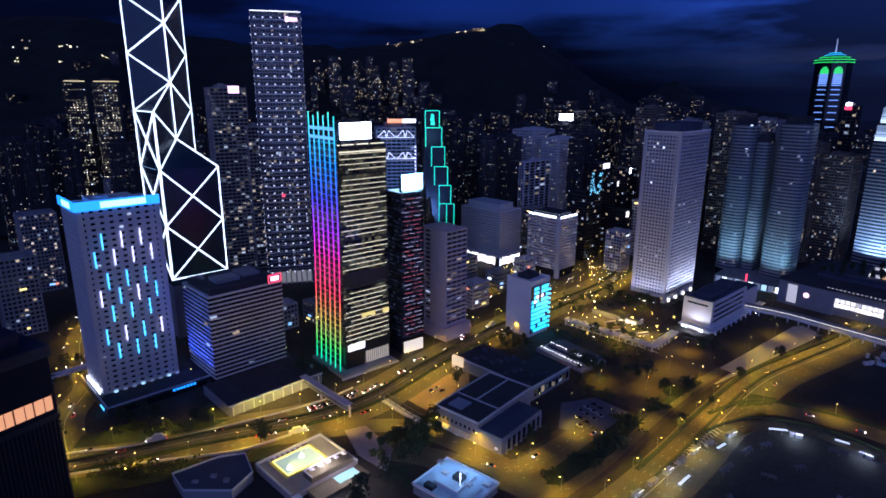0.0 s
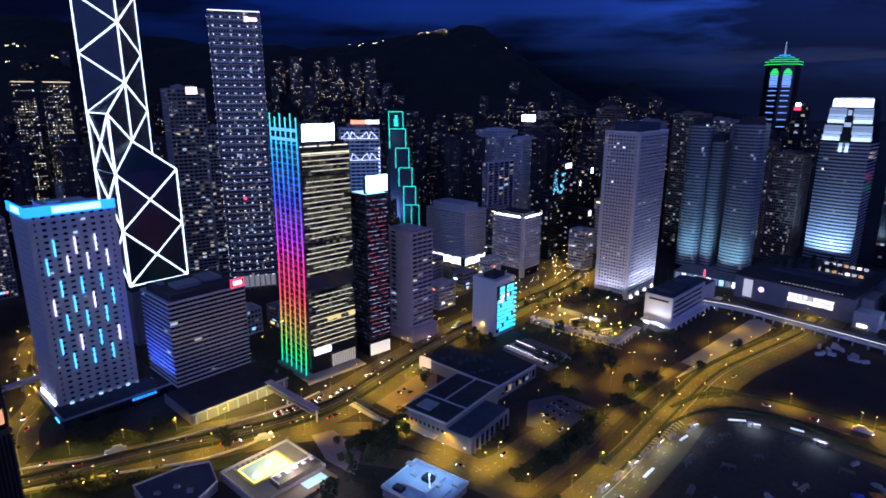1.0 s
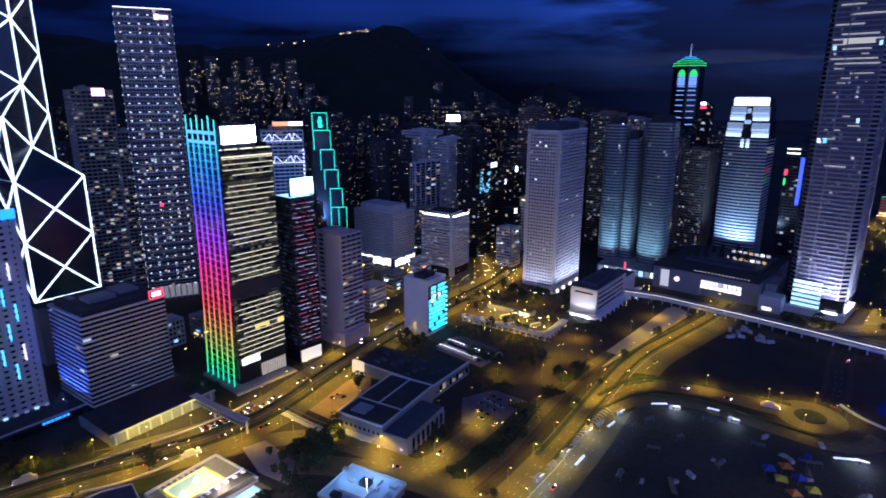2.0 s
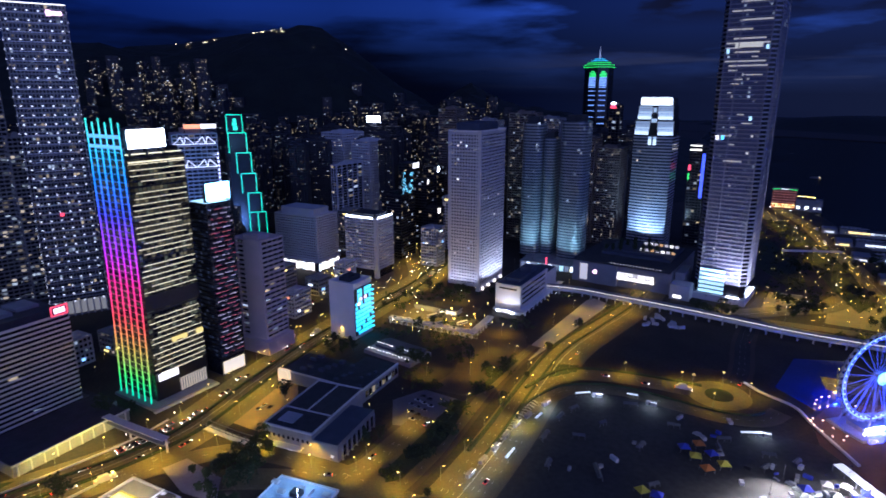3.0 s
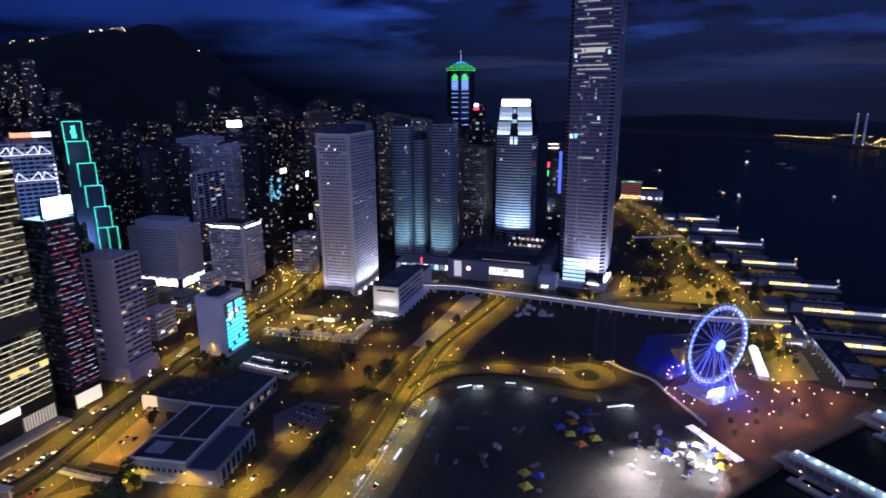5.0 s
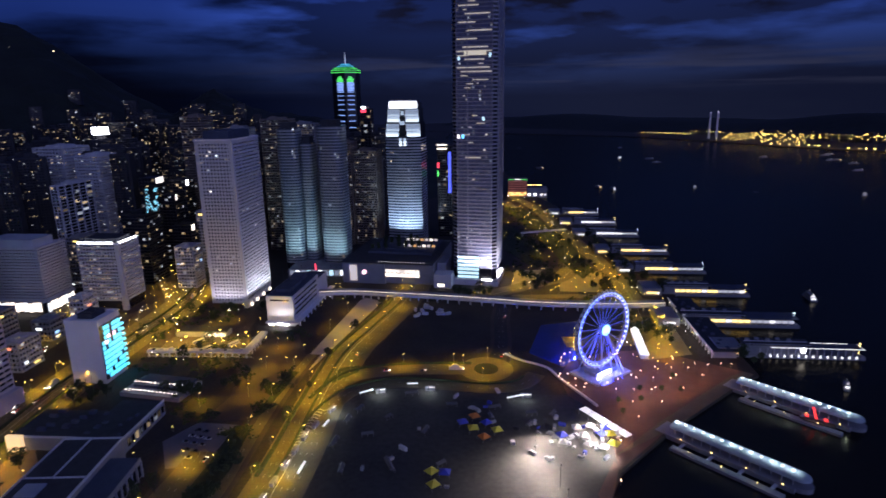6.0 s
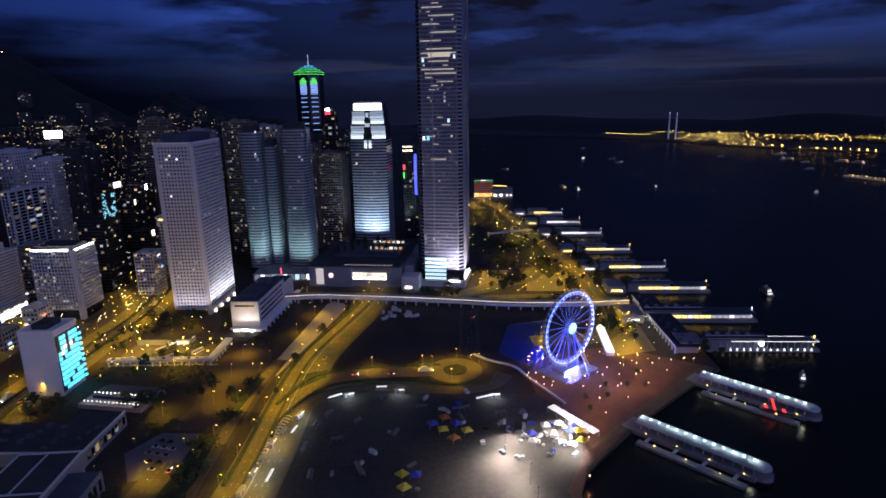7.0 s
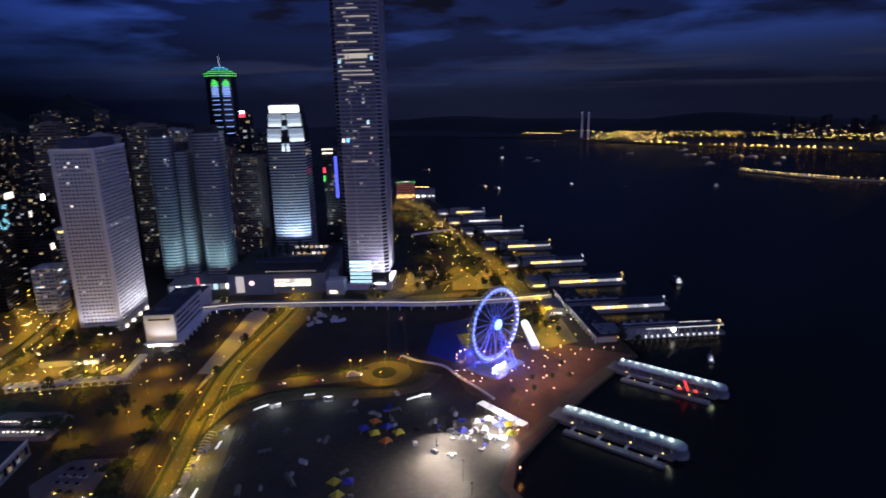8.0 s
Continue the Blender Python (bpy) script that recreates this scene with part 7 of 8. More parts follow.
CANVAS = {k: shader(k + "_canvas", c, 0.7, var=0.2) for k, c in (("yellow", (0.6, 0.52, 0.05)), ("blue", (0.04, 0.06, 0.45)), ("orange", (0.5, 0.16, 0.03)), ("white", (0.42, 0.42, 0.42)))}


def stall(x, y, col, w=6.0):
    t = thing("market_stall", f"small peaked {col} canvas stall", "stall", pose(x, y, 0.1, 0, 0, rng.uniform(0, 90)), "fair stalls")
    part("canopy", Solid().prism([(-w / 2, -w / 2), (w / 2, -w / 2), (w / 2, w / 2), (-w / 2, w / 2)], 2.6, 4.8, [(-0.2, -0.2), (0.2, -0.2), (0.2, 0.2), (-0.2, 0.2)]), CANVAS[col], t)
    for sx in (-1, 1):
        for sy in (-1, 1):
            part("leg", Solid().box(sx * w * 0.46 - 0.08, sx * w * 0.46 + 0.08, sy * w * 0.46 - 0.08, sy * w * 0.46 + 0.08, 0, 2.6), POLE, t)


for x, y, c in ((240, 250, "yellow"), (240, 260, "blue"), (251, 260, "orange"), (251, 249, "blue"), (250, 238, "yellow"), (238, 238, "orange"), (190, 233, "yellow"), (195, 227, "blue"), (183, 223, "yellow"),
                (300, 186, "yellow"), (296, 190, "blue"), (292, 178, "yellow"), (304, 192, "blue"), (298, 200, "white"), (290, 205, "white"), (286, 196, "white"), (280, 188, "white"), (284, 180, "white"), (270, 200, "white"), (303, 182, "white"), (276, 206, "blue")):
    stall(x, y, c, 5.5 if c == "white" else 6.5)
for i in range(16):
    x, y = rng.uniform(140, 300), rng.uniform(170, 320)
    if y > 0.9 * x + 120 or y < 150:
        continue
    s = Solid().box(0, rng.uniform(2, 6), 0, rng.uniform(1.5, 2.6), 0, rng.uniform(1.2, 2.6))
    whole("crate", s, CONCRETE_DK if i % 2 else STEEL, "low metal crate standing on the tarmac", "crates", pose(x, y, 0.08, 0, 0, rng.uniform(0, 180)), "site clutter")
# lit site cabins along the kerb
for i, (x, y, a) in enumerate(((104, 274, 37), (116, 284, 37), (128, 294, 38), (140, 304, 40), (152, 314, 42), (164, 322, 38), (182, 333, 25), (222, 335, -25), (252, 314, -45), (296, 258, -42))):
    t = thing("site_cabin", "grey site cabin under a bright lamp", "cabin", pose(x, y, 0.1, 0, 0, a), "site cabins")
    part("box", Solid().box(0, 7, 0, 2.4, 0, 2.5), CONCRETE_DK, t)
    part("roof", Solid().box(-0.2, 7.2, -0.2, 2.6, 2.5, 2.7), CONCRETE_DK, t)
    part("door", Solid().box(2, 3, -0.06, 0, 0, 2.1), DARK_METAL, t)
    if i % 2 == 0 or i > 6:
        part("lamp", Solid().box(3, 7, -0.6, -0.2, 2.8, 3.1), SIGN_SOFT, t)
        spread((x + 2, y - 3, 5), 2400, (0.8, 0.93, 1.0))
# parked trucks beside the empty lot
for i in range(14):
    x, y = 352 + rng.uniform(-10, 22), 448 - rng.uniform(-6, 30)
    whole("container", Solid().box(0, 6, 0, 2.4, 0, 2.5), STEEL if i % 2 else CONCRETE, "stored metal container on the dark lot", "container", pose(x, y, 0.05, 0, 0, rng.uniform(0, 180)), "stored containers")

# ---- piers ----
PIER_GLASS = lit("pier_roof_light", (0.75, 0.95, 1.0), 4.0)
PIER_ROOF = shader("pale_green_roof", (0.42, 0.50, 0.50), 0.5, var=0.2)
for px0, y1, y0 in ((337, 163, 88), (430, 161, 87)):
    t = thing("ferry_pier", "long pier with a vaulted pale roof and lamps", "pier", pose(px0, y0, 0))
    L = y1 - y0
    part("deck", Solid().box(-9, 6.4, 0, L + 8, -3, 0.6), CONCRETE_DK, t)
    part("lower_deck", Solid().box(-20, -15, 2, L - 8, -3, -0.6), CONCRETE_DK, t)
    for i in range(4):
        part("gangway", Solid().box(-15, -9, 8 + i * 18, 10 + i * 18, -0.9, -0.5), STEEL, t)
    vault = Solid()
    arc = [(-5.6 * math.cos(math.pi * i / 8), 4.0 + 2.6 * math.sin(math.pi * i / 8)) for i in range(9)] + [(5.3 * math.cos(math.pi * i / 8), 3.8 + 2.4 * math.sin(math.pi * i / 8)) for i in range(9)]
    vault.v = [(x, 0, z) for x, z in arc] + [(x, L, z) for x, z in arc]
    vault.f = [tuple(range(17, -1, -1)), tuple(range(18, 36))] + [(i, (i + 1) % 18, 18 + (i + 1) % 18, 18 + i) for i in range(18)]
    part("roof", vault, PIER_ROOF, t)
    nose = Solid()
    for r, z in ((5.6, 4.0), (5.1, 5.0), (4.0, 5.8), (2.2, 6.4), (0.05, 6.6)):
        nose.v += [(-r * math.cos(math.pi * i / 10), -r * math.sin(math.pi * i / 10), z) for i in range(11)]
    nose.f = [(k * 11 + i, (k + 1) * 11 + i, (k + 1) * 11 + i + 1, k * 11 + i + 1) for k in range(4) for i in range(10)] + [tuple(range(11))]
    part("end_roof", nose, PIER_ROOF, t, "rounded pale end of the vaulted roof")
    part("end_deck", Solid().prism([(-6 * math.cos(math.pi * i / 8), -7 * math.sin(math.pi * i / 8)) for i in range(9)], -3, 0.6), CONCRETE_DK, t)
    for i in range(13):
        part("rib", Solid().box(-5.5, 5.5, 2 + i * L / 13, 2.4 + i * L / 13, 3.5, 3.9).box(-5.3, -4.9, 2 + i * L / 13, 2.4 + i * L / 13, 0.6, 3.5).box(4.9, 5.3, 2 + i * L / 13, 2.4 + i * L / 13, 0.6, 3.5), STEEL, t)
        part("roof_lamp", Solid().ball((0, 4 + i * L / 13, 6.8), 0.75, 3, 7, 0.5), PIER_GLASS, t, "bright white roof lamp")
        if i % 2 == 0:
            spread((px0, y0 + 4 + i * L / 13, 9.0), 800, (0.7, 0.95, 1.0))
    for i in range(7):
        part("pile_lamp", Solid().ball((-17.5 if i % 2 else -8.4, 6 + i * 10, 0.9), 0.34, 3, 6), LAMP_HEAD, t)
        part("pile", Solid().tube((-17, 6 + i * 9, -5), (-17, 6 + i * 9, -2.9), 0.5, 6), CONCRETE_DK, t)
GOLD = lit("ferry_deck_light", (1.0, 0.72, 0.22), 2.0, True)
COOL = lit("ferry_cool_light", (0.9, 0.95, 1.0), 1.3, True)
COOL_DIM = lit("ferry_dim_light", (0.85, 0.92, 1.0), 0.4)
for i, (x, y, L, w, col) in enumerate(((500, 178, 84, 14, COOL), (530, 250, 96, 20, GOLD), (598, 306, 80, 18, GOLD), (652, 374, 74, 18, GOLD), (708, 444, 66, 16, GOLD), (772, 528, 66, 16, COOL), (826, 596, 60, 16, COOL), (880, 664, 56, 14, GOLD))):
    t = thing("ferry_pier", "finger pier hall with lit gallery and dark roof", "pier", pose(x, y, 0, 0, 0, -47))
    part("deck", Solid().box(-14, L, -w / 2, w / 2, -4, 0.5), CONCRETE_DK, t)
    part("hall", Solid().box(-10, L * 0.45, -w / 2 + 1, w / 2 - 1, 0.5, 9), CONCRETE_DK, t)
    part("roof", Solid().box(-12, L * 0.5, -w / 2, w / 2, 9, 9.8), ROOF, t)
    part("gallery_roof", Solid().box(L * 0.5, L - 1, -w / 2 + 1, w / 2 - 1, 6.2, 6.8), ROOF_BLUE, t)
    k = int(L / 6)
    for j in range(k):
        if i:
            part("gallery_light", Solid().box(1.8 + j * 5.6, 6.4 + j * 5.6, -w / 2 + 0.3, -w / 2 + 0.6, 2.6, 5.2), (col if j < k * 0.55 else COOL_DIM) if j % 7 != 5 else COOL, t, "lit gallery bay")
        else:
            part("foot_light", Solid().tube((4 + j * 5.6, -w / 2 - 0.3, -0.6), (4 + j * 5.6, -w / 2 - 0.3, 1.6), 0.9, 6, 0.2), COOL, t, "down-lit pier column foot")
        part("column", Solid().box(1 + j * 5.6, 1.6 + j * 5.6, -w / 2 + 0.2, -w / 2 + 0.8, -4, 6.4), CONCRETE, t)
    part("roof_ridge", Solid().box(-10, L * 0.48, -0.3, 0.3, 9.8, 10.4).box(-11, L * 0.49, -w / 2 + 0.2, -w / 2 + 0.6, 9.8, 10.1), CONCRETE, t)
    for j in range(5):
        part("roof_unit", Solid().box(-8 + j * L * 0.1, -5 + j * L * 0.1, 1.2 + j % 2 * 2, 3.6 + j % 2 * 2, 9.8, 11.4), CONCRETE_DK, t)
    part("end_lamp", Solid().tube((L - 2, 0, 0.5), (L - 2, 0, 9.5), 0.1, 5).ball((L - 2, 0, 9.8), 0.5, 3, 6), PIER_GLASS if i % 2 else LAMP_HEAD, t)
    if i == 0:
        part("edge_light", Solid().box(L * 0.12, L - 1, -w / 2 + 0.7, -w / 2 + 0.95, 6.85, 7.2).box(L * 0.1, L - 8, w / 2 - 1.4, w / 2 - 1.15, 6.85, 7.1), COOL, t, "white lit roof edge")
        part("end_edge", Solid().box(L - 1.4, L - 1.1, -w / 2 + 0.7, w / 2 - 1.2, 6.85, 7.15), COOL_DIM, t)
        part("clock", Solid().tube((L * 0.42, -w / 2 - 0.2, 5.2), (L * 0.42, -w / 2 + 0.4, 5.2), 2.0, 14), SIGN_WHITE, t, "round white glowing clock")
    part("shore_hall", Solid().box(-34, -14, -w * 0.8, w * 0.8, 0, 8), CONCRETE_DK, t)
    part("shore_lamp", Solid().box(-30, -18, -w * 0.8 - 0.4, -w * 0.8 - 0.1, 2, 4), COOL if i % 2 else GOLD, t)
# dark-roofed concourse along the waterfront, with a bright open side
t = thing("pier_concourse", "long dark-roofed pier concourse with a bright open side", "concourse", pose(461, 196, 0, 0, 0, 43.5))
part("wall", Solid().box(2, 132, -20, -2, 0, 6), CONCRETE_DK, t)
part("roof", Solid().box(0, 134, -22, 0, 6, 7), ROOF, t)
part("fascia", Solid().box(0, 134, 0, 0.8, 5.6, 7.2), WHITE, t)
for i in range(17):
    part("column", Solid().box(1 + i * 8, 1.7 + i * 8, -0.6, 0.2, 0, 5.8), WHITE, t)
    part("roof_box", Solid().box(4 + i * 7.6, 7 + i * 7.6, -15 + i * 5 % 9, -12 + i * 5 % 9, 7, 8.4), ROOF_BLUE, t)
    if i % 2:
        part("wall_lamp", Solid().box(2 + i * 8, 4.4 + i * 8, -1.9, -1.4, 3.2, 4.4), COOL, t)
for i in range(5):
    spread(Vector((461, 196, 4.6)) + Vector((math.cos(radians(43.5)), math.sin(radians(43.5)), 0)) * (14 + 27 * i) + Vector((-2.6, 2.6, 0)), 700, (0.9, 0.95, 1.0))
# thin pale footbridge over the park road
t = thing("footbridge", "thin pale footbridge across the park road", "footbridge", pose(679, 598, 0, 0, 0, -24))
part("deck", Solid().box(0, 76, -1.8, 1.8, 5.4, 6.2), CONCRETE, t)
part("rail", Solid().box(0, 76, -1.8, -1.6, 6.2, 7.3).box(0, 76, 1.6, 1.8, 6.2, 7.3), CONCRETE, t)
for a in (1, 26, 50, 74):
    part("column", Solid().box(a, a + 1, -0.6, 0.6, 0, 5.4), CONCRETE_DK, t)
# ferries and boats
def boat(x, y, a, L, decks, light, label="small lit harbour boat", mast=True):
    t = thing("boat", label, "boat", pose(x, y, -2.2, 0, 0, a), "boats")
    w = L * 0.26
    part("hull", Solid().prism([(-L / 2, -w / 2), (L * 0.3, -w / 2), (L / 2, 0), (L * 0.3, w / 2), (-L / 2, w / 2)], -0.6, 1.6), CONCRETE_DK, t)
    for d in range(decks):
        k = 1 - 0.18 * d
        cb = part("cabin", Solid().box(-L * 0.42 * k, L * 0.24 * k, -w * 0.38 * k, w * 0.38 * k, 1.6 + d * 2.4, 3.8 + d * 2.4), CONCRETE_DK, t)
        part("window_light", Solid().box(-L * 0.4 * k, L * 0.22 * k, -w * 0.38 * k - 0.2, -w * 0.38 * k - 0.02, 2.0 + d * 2.4, 3.5 + d * 2.4), light, cb)
        part("window_light", Solid().box(-L * 0.42 * k - 0.2, -L * 0.42 * k - 0.02, -w * 0.34 * k, w * 0.34 * k, 2.0 + d * 2.4, 3.5 + d * 2.4), light, cb)
    part("mast", Solid().tube((0, 0, 1.6 + decks * 2.4), (0, 0, 4.4 + decks * 2.4), 0.12), POLE, t)
    part("mast_lamp", Solid().ball((0, 0, 4.4 + decks * 2.4), 0.25, 3, 6), SIGN_SOFT, t)
    part("deck_lamp", Solid().ball((-L * 0.36, 0, 2.6 + decks * 2.4), 0.25 + L * 0.012, 3, 6).ball((L * 0.22, 0, 2.4), 0.25 + L * 0.01, 3, 6), SIGN_SOFT, t)
    return t


boat(688, 198, 40, 26, 2, COOL)
boat(489, 108, 20, 14, 1, COOL)
boat(1193, 774, 60, 26, 2, COOL)
boat(1484, 351, 10, 30, 2, lit("dim_deck", (0.8, 0.8, 0.9), 0.3))
boat(1827, 1163, 30, 40, 2, COOL)
boat(2216, 466, 80, 40, 2, GOLD)
boat(2200, 420, 80, 36, 2, COOL)
BEACON = lit("amber_beacon", (1.0, 0.78, 0.3), 8.0)
bw = thing("breakwater", "long low breakwater strung with amber lamps", "breakwater", pose(0, 0, 0))
bwp = [Vector(p) for p in ((1810, 370), (1750, 250), (1720, 130), (1760, -40))]
part("wall", ribbon(bwp, 8, 1.2, thick=5), CONCRETE_DK, bw)
for i in range(36):
    f = i / 35 * 2.999
    p = bwp[int(f)].lerp(bwp[int(f) + 1], f % 1)
    part("lamp", Solid().tube((p.x, p.y, 1.2), (p.x, p.y, 5), 0.1, 4).ball((p.x, p.y, 6), 0.6 + 0.3 * (i % 3), 3, 6), BEACON if i % 4 else COOL, bw)
jk = thing("junk", "sailing junk lit in red beside the pier", "boat", pose(416, 104, -2.2, 0, 0, 100))
part("hull", Solid().prism([(-10, -2.6), (7, -2.6), (11, 0), (7, 2.6), (-10, 2.6)], -0.6, 2.4), BARK, jk)
RED_SAIL = lit("red_lit_sail", (1.0, 0.03, 0.02), 1.3)
for x, h in ((-5, 6), (1, 12), (6, 6)):
    part("mast", Solid().tube((x, 0, 2.4), (x, 0, h + 3), 0.15), BARK, jk)
    part("sail", Solid().slab((x - 0.7, 0.1, 4), (1.5 if h > 8 else 2.2, 0, 0), (0, 0.15, 0), (2.6 if h > 8 else 0.5, 0, h - 4)), RED_SAIL, jk)
for i in range(16):
    x, y = 1150 + rng.uniform(0, 1500), 420 + rng.uniform(-120, 1000)
    boat(x, y, rng.uniform(0, 180), rng.uniform(14, 34), 1, COOL if i % 3 else GOLD)
# western ferry terminal
t = thing("ferry_terminal", "distant ferry terminal with green roof edge and red-lit galleries", "terminal", pose(947, 875, 0, 0, 0, -48))
part("hall", Solid().box(0, 41, 0, 40, 0, 36), shader("red_brown_panel", (0.3, 0.13, 0.09), 0.7), t)
part("green_edge", Solid().slab((0, -0.8, 36.4), (12, 0, 0.8), (0, 0.5, 0), (0, 0, 1.0)), TUBE_LIME, t)
part("green_edge", Solid().slab((29, -0.8, 37.2), (12, 0, -0.8), (0, 0.5, 0), (0, 0, 1.0)), TUBE_LIME, t)
part("roof_lamp", Solid().box(14, 27, -0.8, -0.3, 37.4, 38.6), SIGN_SOFT, t)
RED_ROOM = lit("red_gallery_light", (1.0, 0.25, 0.06), 0.18)
for r, z in enumerate((3, 7, 12, 17, 22, 27, 32)):
    for i in range(7):
        part("gallery_light", Solid().box(1.2 + i * 5.6, 5.6 + i * 5.6, -0.6, -0.2, z, z + (2.6 if r < 2 else 1.6)), (GOLD if (i + r) % 3 else ORANGE) if r < 2 else RED_ROOM, t, "lit gallery bay")
part("pier", Solid().box(41, 84, 2, 18, -3, 20), CONCRETE_DK, t)
for i in range(11):
    part("roof_lamp", Solid().ball((43 + i * 2.7, 1.6, 26 - i * 0.1), 0.7, 3, 6), LAMP_HEAD, t)
part("lamp_rail", Solid().box(42, 72, 1.4, 1.8, 20, 25), DARK_METAL, t)
for a, m in ((44, SIGN_WHITE), (57, SIGN_WHITE), (70, SIGN_SOFT), (78, COOL)):
    part("pier_lamp", Solid().box(a, a + 4, 1.2, 1.6, 3, 6.5), m, t)

# ---- far shore ----
k = Solid().prism([(2330, 3600), (2790, 1790), (2720, 1250), (2600, 930), (2585, 420), (2560, 60), (2700, -900), (4800, -900), (4800, 4400)], -5, 1.5)
tagged(new("far_shore", k.mesh("far_shore", SOIL)), "dark far shore across the harbour", "shore", kind="structure")
hv = [(3050 + 1500 * i / 30, -900 + 4500 * j / 60) for j in range(61) for i in range(31)]
me = bpy.data.meshes.new("far_hills")
me.from_pydata([(x, y, -3 + (70 + 60 * noise.noise(Vector((x * 0.0012, y * 0.0012, 3)))) * math.sin(math.pi * min(1, max(0, (x - 3050) / 1500))) ** 1.2) for x, y in hv], [], [(j * 31 + i, j * 31 + i + 1, (j + 1) * 31 + i + 1, (j + 1) * 31 + i) for j in range(60) for i in range(30)])
me.materials.append(SCRUB)
tagged(new("far_hills", me), "low dark hills beyond the harbour", "hill", kind="structure")
FAR_LAMP = lit("far_amber_lamp", (1.0, 0.74, 0.17), 9.5)
s = Solid()
# along the quay, in the port behind it, on the masts of the yards, and down the western shore
for i in range(7):
    y = 976 - 35 * i
    s.ball((2640 - 0.1 * i, y, 8), 2.2, 4, 6).ball((2642, y + 15 * (i % 2), 7), 1.0, 3, 5)
for i in range(20):
    y = 690 - 27 * i + rng.uniform(-9, 9)
    s.ball((2600 + rng.uniform(0, 10), y, 7), rng.uniform(1.1, 2.2), 3, 5)
for i in range(110):
    y = 880 + 380 * rng.random() ** 0.8
    x = 2740 + 190 * rng.random()
    s.ball((x, y, 6 + (x - 2740) * 0.13 + rng.uniform(-2, 3)), rng.uniform(0.7, 1.6), 3, 5)
for deep, high, count, big in ((2860, 24, 80, 1.7), (2900, 31, 120, 1.9), (2930, 35, 100, 1.6), (2950, 41, 40, 1.4)):
    for i in range(count):
        y = -800 + 1950 * (i + rng.random()) / count
        if math.sin(y * 0.013 + deep) > 0.75:
            continue
        s.ball((deep + rng.uniform(-8, 8), y, high + rng.uniform(-1.5, 1.5)), rng.uniform(0.7, big * 0.9), 3, 5)
for i in range(30):
    y = 1440 + 270 * (i + rng.random()) / 30
    s.ball((2875 + rng.uniform(-10, 10), y, 19 + rng.uniform(-1.5, 2.5)), rng.uniform(0.6, 1.4), 3, 5)
for i in range(14):
    s.ball((2900, 1290 + i * 12, 32 + (i % 5) * 0.8), rng.uniform(0.8, 1.3), 3, 5)
whole("far_lamps", s, FAR_LAMP, "hundreds of amber quay lamps on the far shore", "lamps", kind="stuff")
s = Solid()
for i in range(90):
    y = rng.uniform(-800, 900)
    x = 2960 + rng.uniform(20, 100)
    s.box(x, x + 20, y, y + rng.uniform(14, 40), 0, rng.uniform(14, 44))
for i in range(46):
    y = rng.uniform(-900, 500)
    x = 3050 + rng.uniform(0, 260)
    s.box(x, x + 24, y, y + rng.uniform(18, 34), 0, rng.uniform(50, 105))
far = whole("far_buildings", s, HOME_WALL, "low dark sheds and far apartment blocks on the shore", "buildings", kind="stuff")
s = Solid()
for i in range(420):
    y = rng.uniform(-900, 520)
    s.box(3038, 3039, y, y + 2.6, *(lambda z: (z, z + 2.4))(rng.uniform(8, 88) * rng.uniform(0.3, 1)))
part("far_windows", s, panes("far_rooms", 0.7, 6.0, mix=0.7), far)["kind"] = "stuff"
for y in (1342, 1306):
    t = thing("chimney", "tall pale power station chimney far across the water", "chimney", pose(2860, y, 0), "chimneys")
    # a faint glow of the shell stands in for light falling on it
    part("shaft", Solid().tube((0, 0, 0), (0, 0, 126), 4.0, 10, 2.6), shader("glowing_chimney_shell", (0.5, 0.5, 0.6), 0.8, glow_col=(0.4, 0.4, 0.8), glow=0.12), t)
    part("top_lamp", Solid().ball((0, 0, 127), 1.8, 3, 6), TUBE_LILAC, t)
# lamps of houses on the mountain
s = Solid()
for az, el, n, wide in ((-8.3, 4.4, 4, 0.4), (-3.1, 4.45, 4, 0.4), (-2.3, 4.5, 8, 0.5), (1.6, 5.3, 6, 0.5), (3.2, 5.45, 9, 0.5), (6.3, 4.2, 3, 0.3), (9.6, 4.0, 4, 0.6), (10.8, 3.4, 3, 0.4), (-6.1, 4.1, 5, 1.0),
                        (-34.0, 3.5, 12, 1.2), (-30.7, 3.4, 10, 1.0), (-34.9, 3.0, 12, 1.4), (-25.8, 3.7, 8, 1.0), (-4.4, 4.2, 4, 0.6), (-9.6, 3.0, 6, 1.0), (-28, 2.6, 16, 2.0), (-33, 2.2, 16, 2.4), (-24, 2.6, 8, 1.4), (-12, 2.6, 8, 1.6)):
    for i in range(n):
        a, e = radians(az + rng.uniform(-wide, wide)), radians(el + rng.uniform(-0.22, 0.08))
        for d in range(900, 3000, 20):
            x, y, z = d * math.sin(a), d * math.cos(a), 212 + d * math.tan(e)
            if ridge(x, y) > z:
                s.ball((x, y, z + 2), rng.uniform(0.7, 1.5), 3, 5)
                break
whole("hill_lamps", s, lit("hill_lamp", (1.0, 0.78, 0.42), 5.0), "scattered lamps of houses on the mountainside", "lamps", kind="stuff")

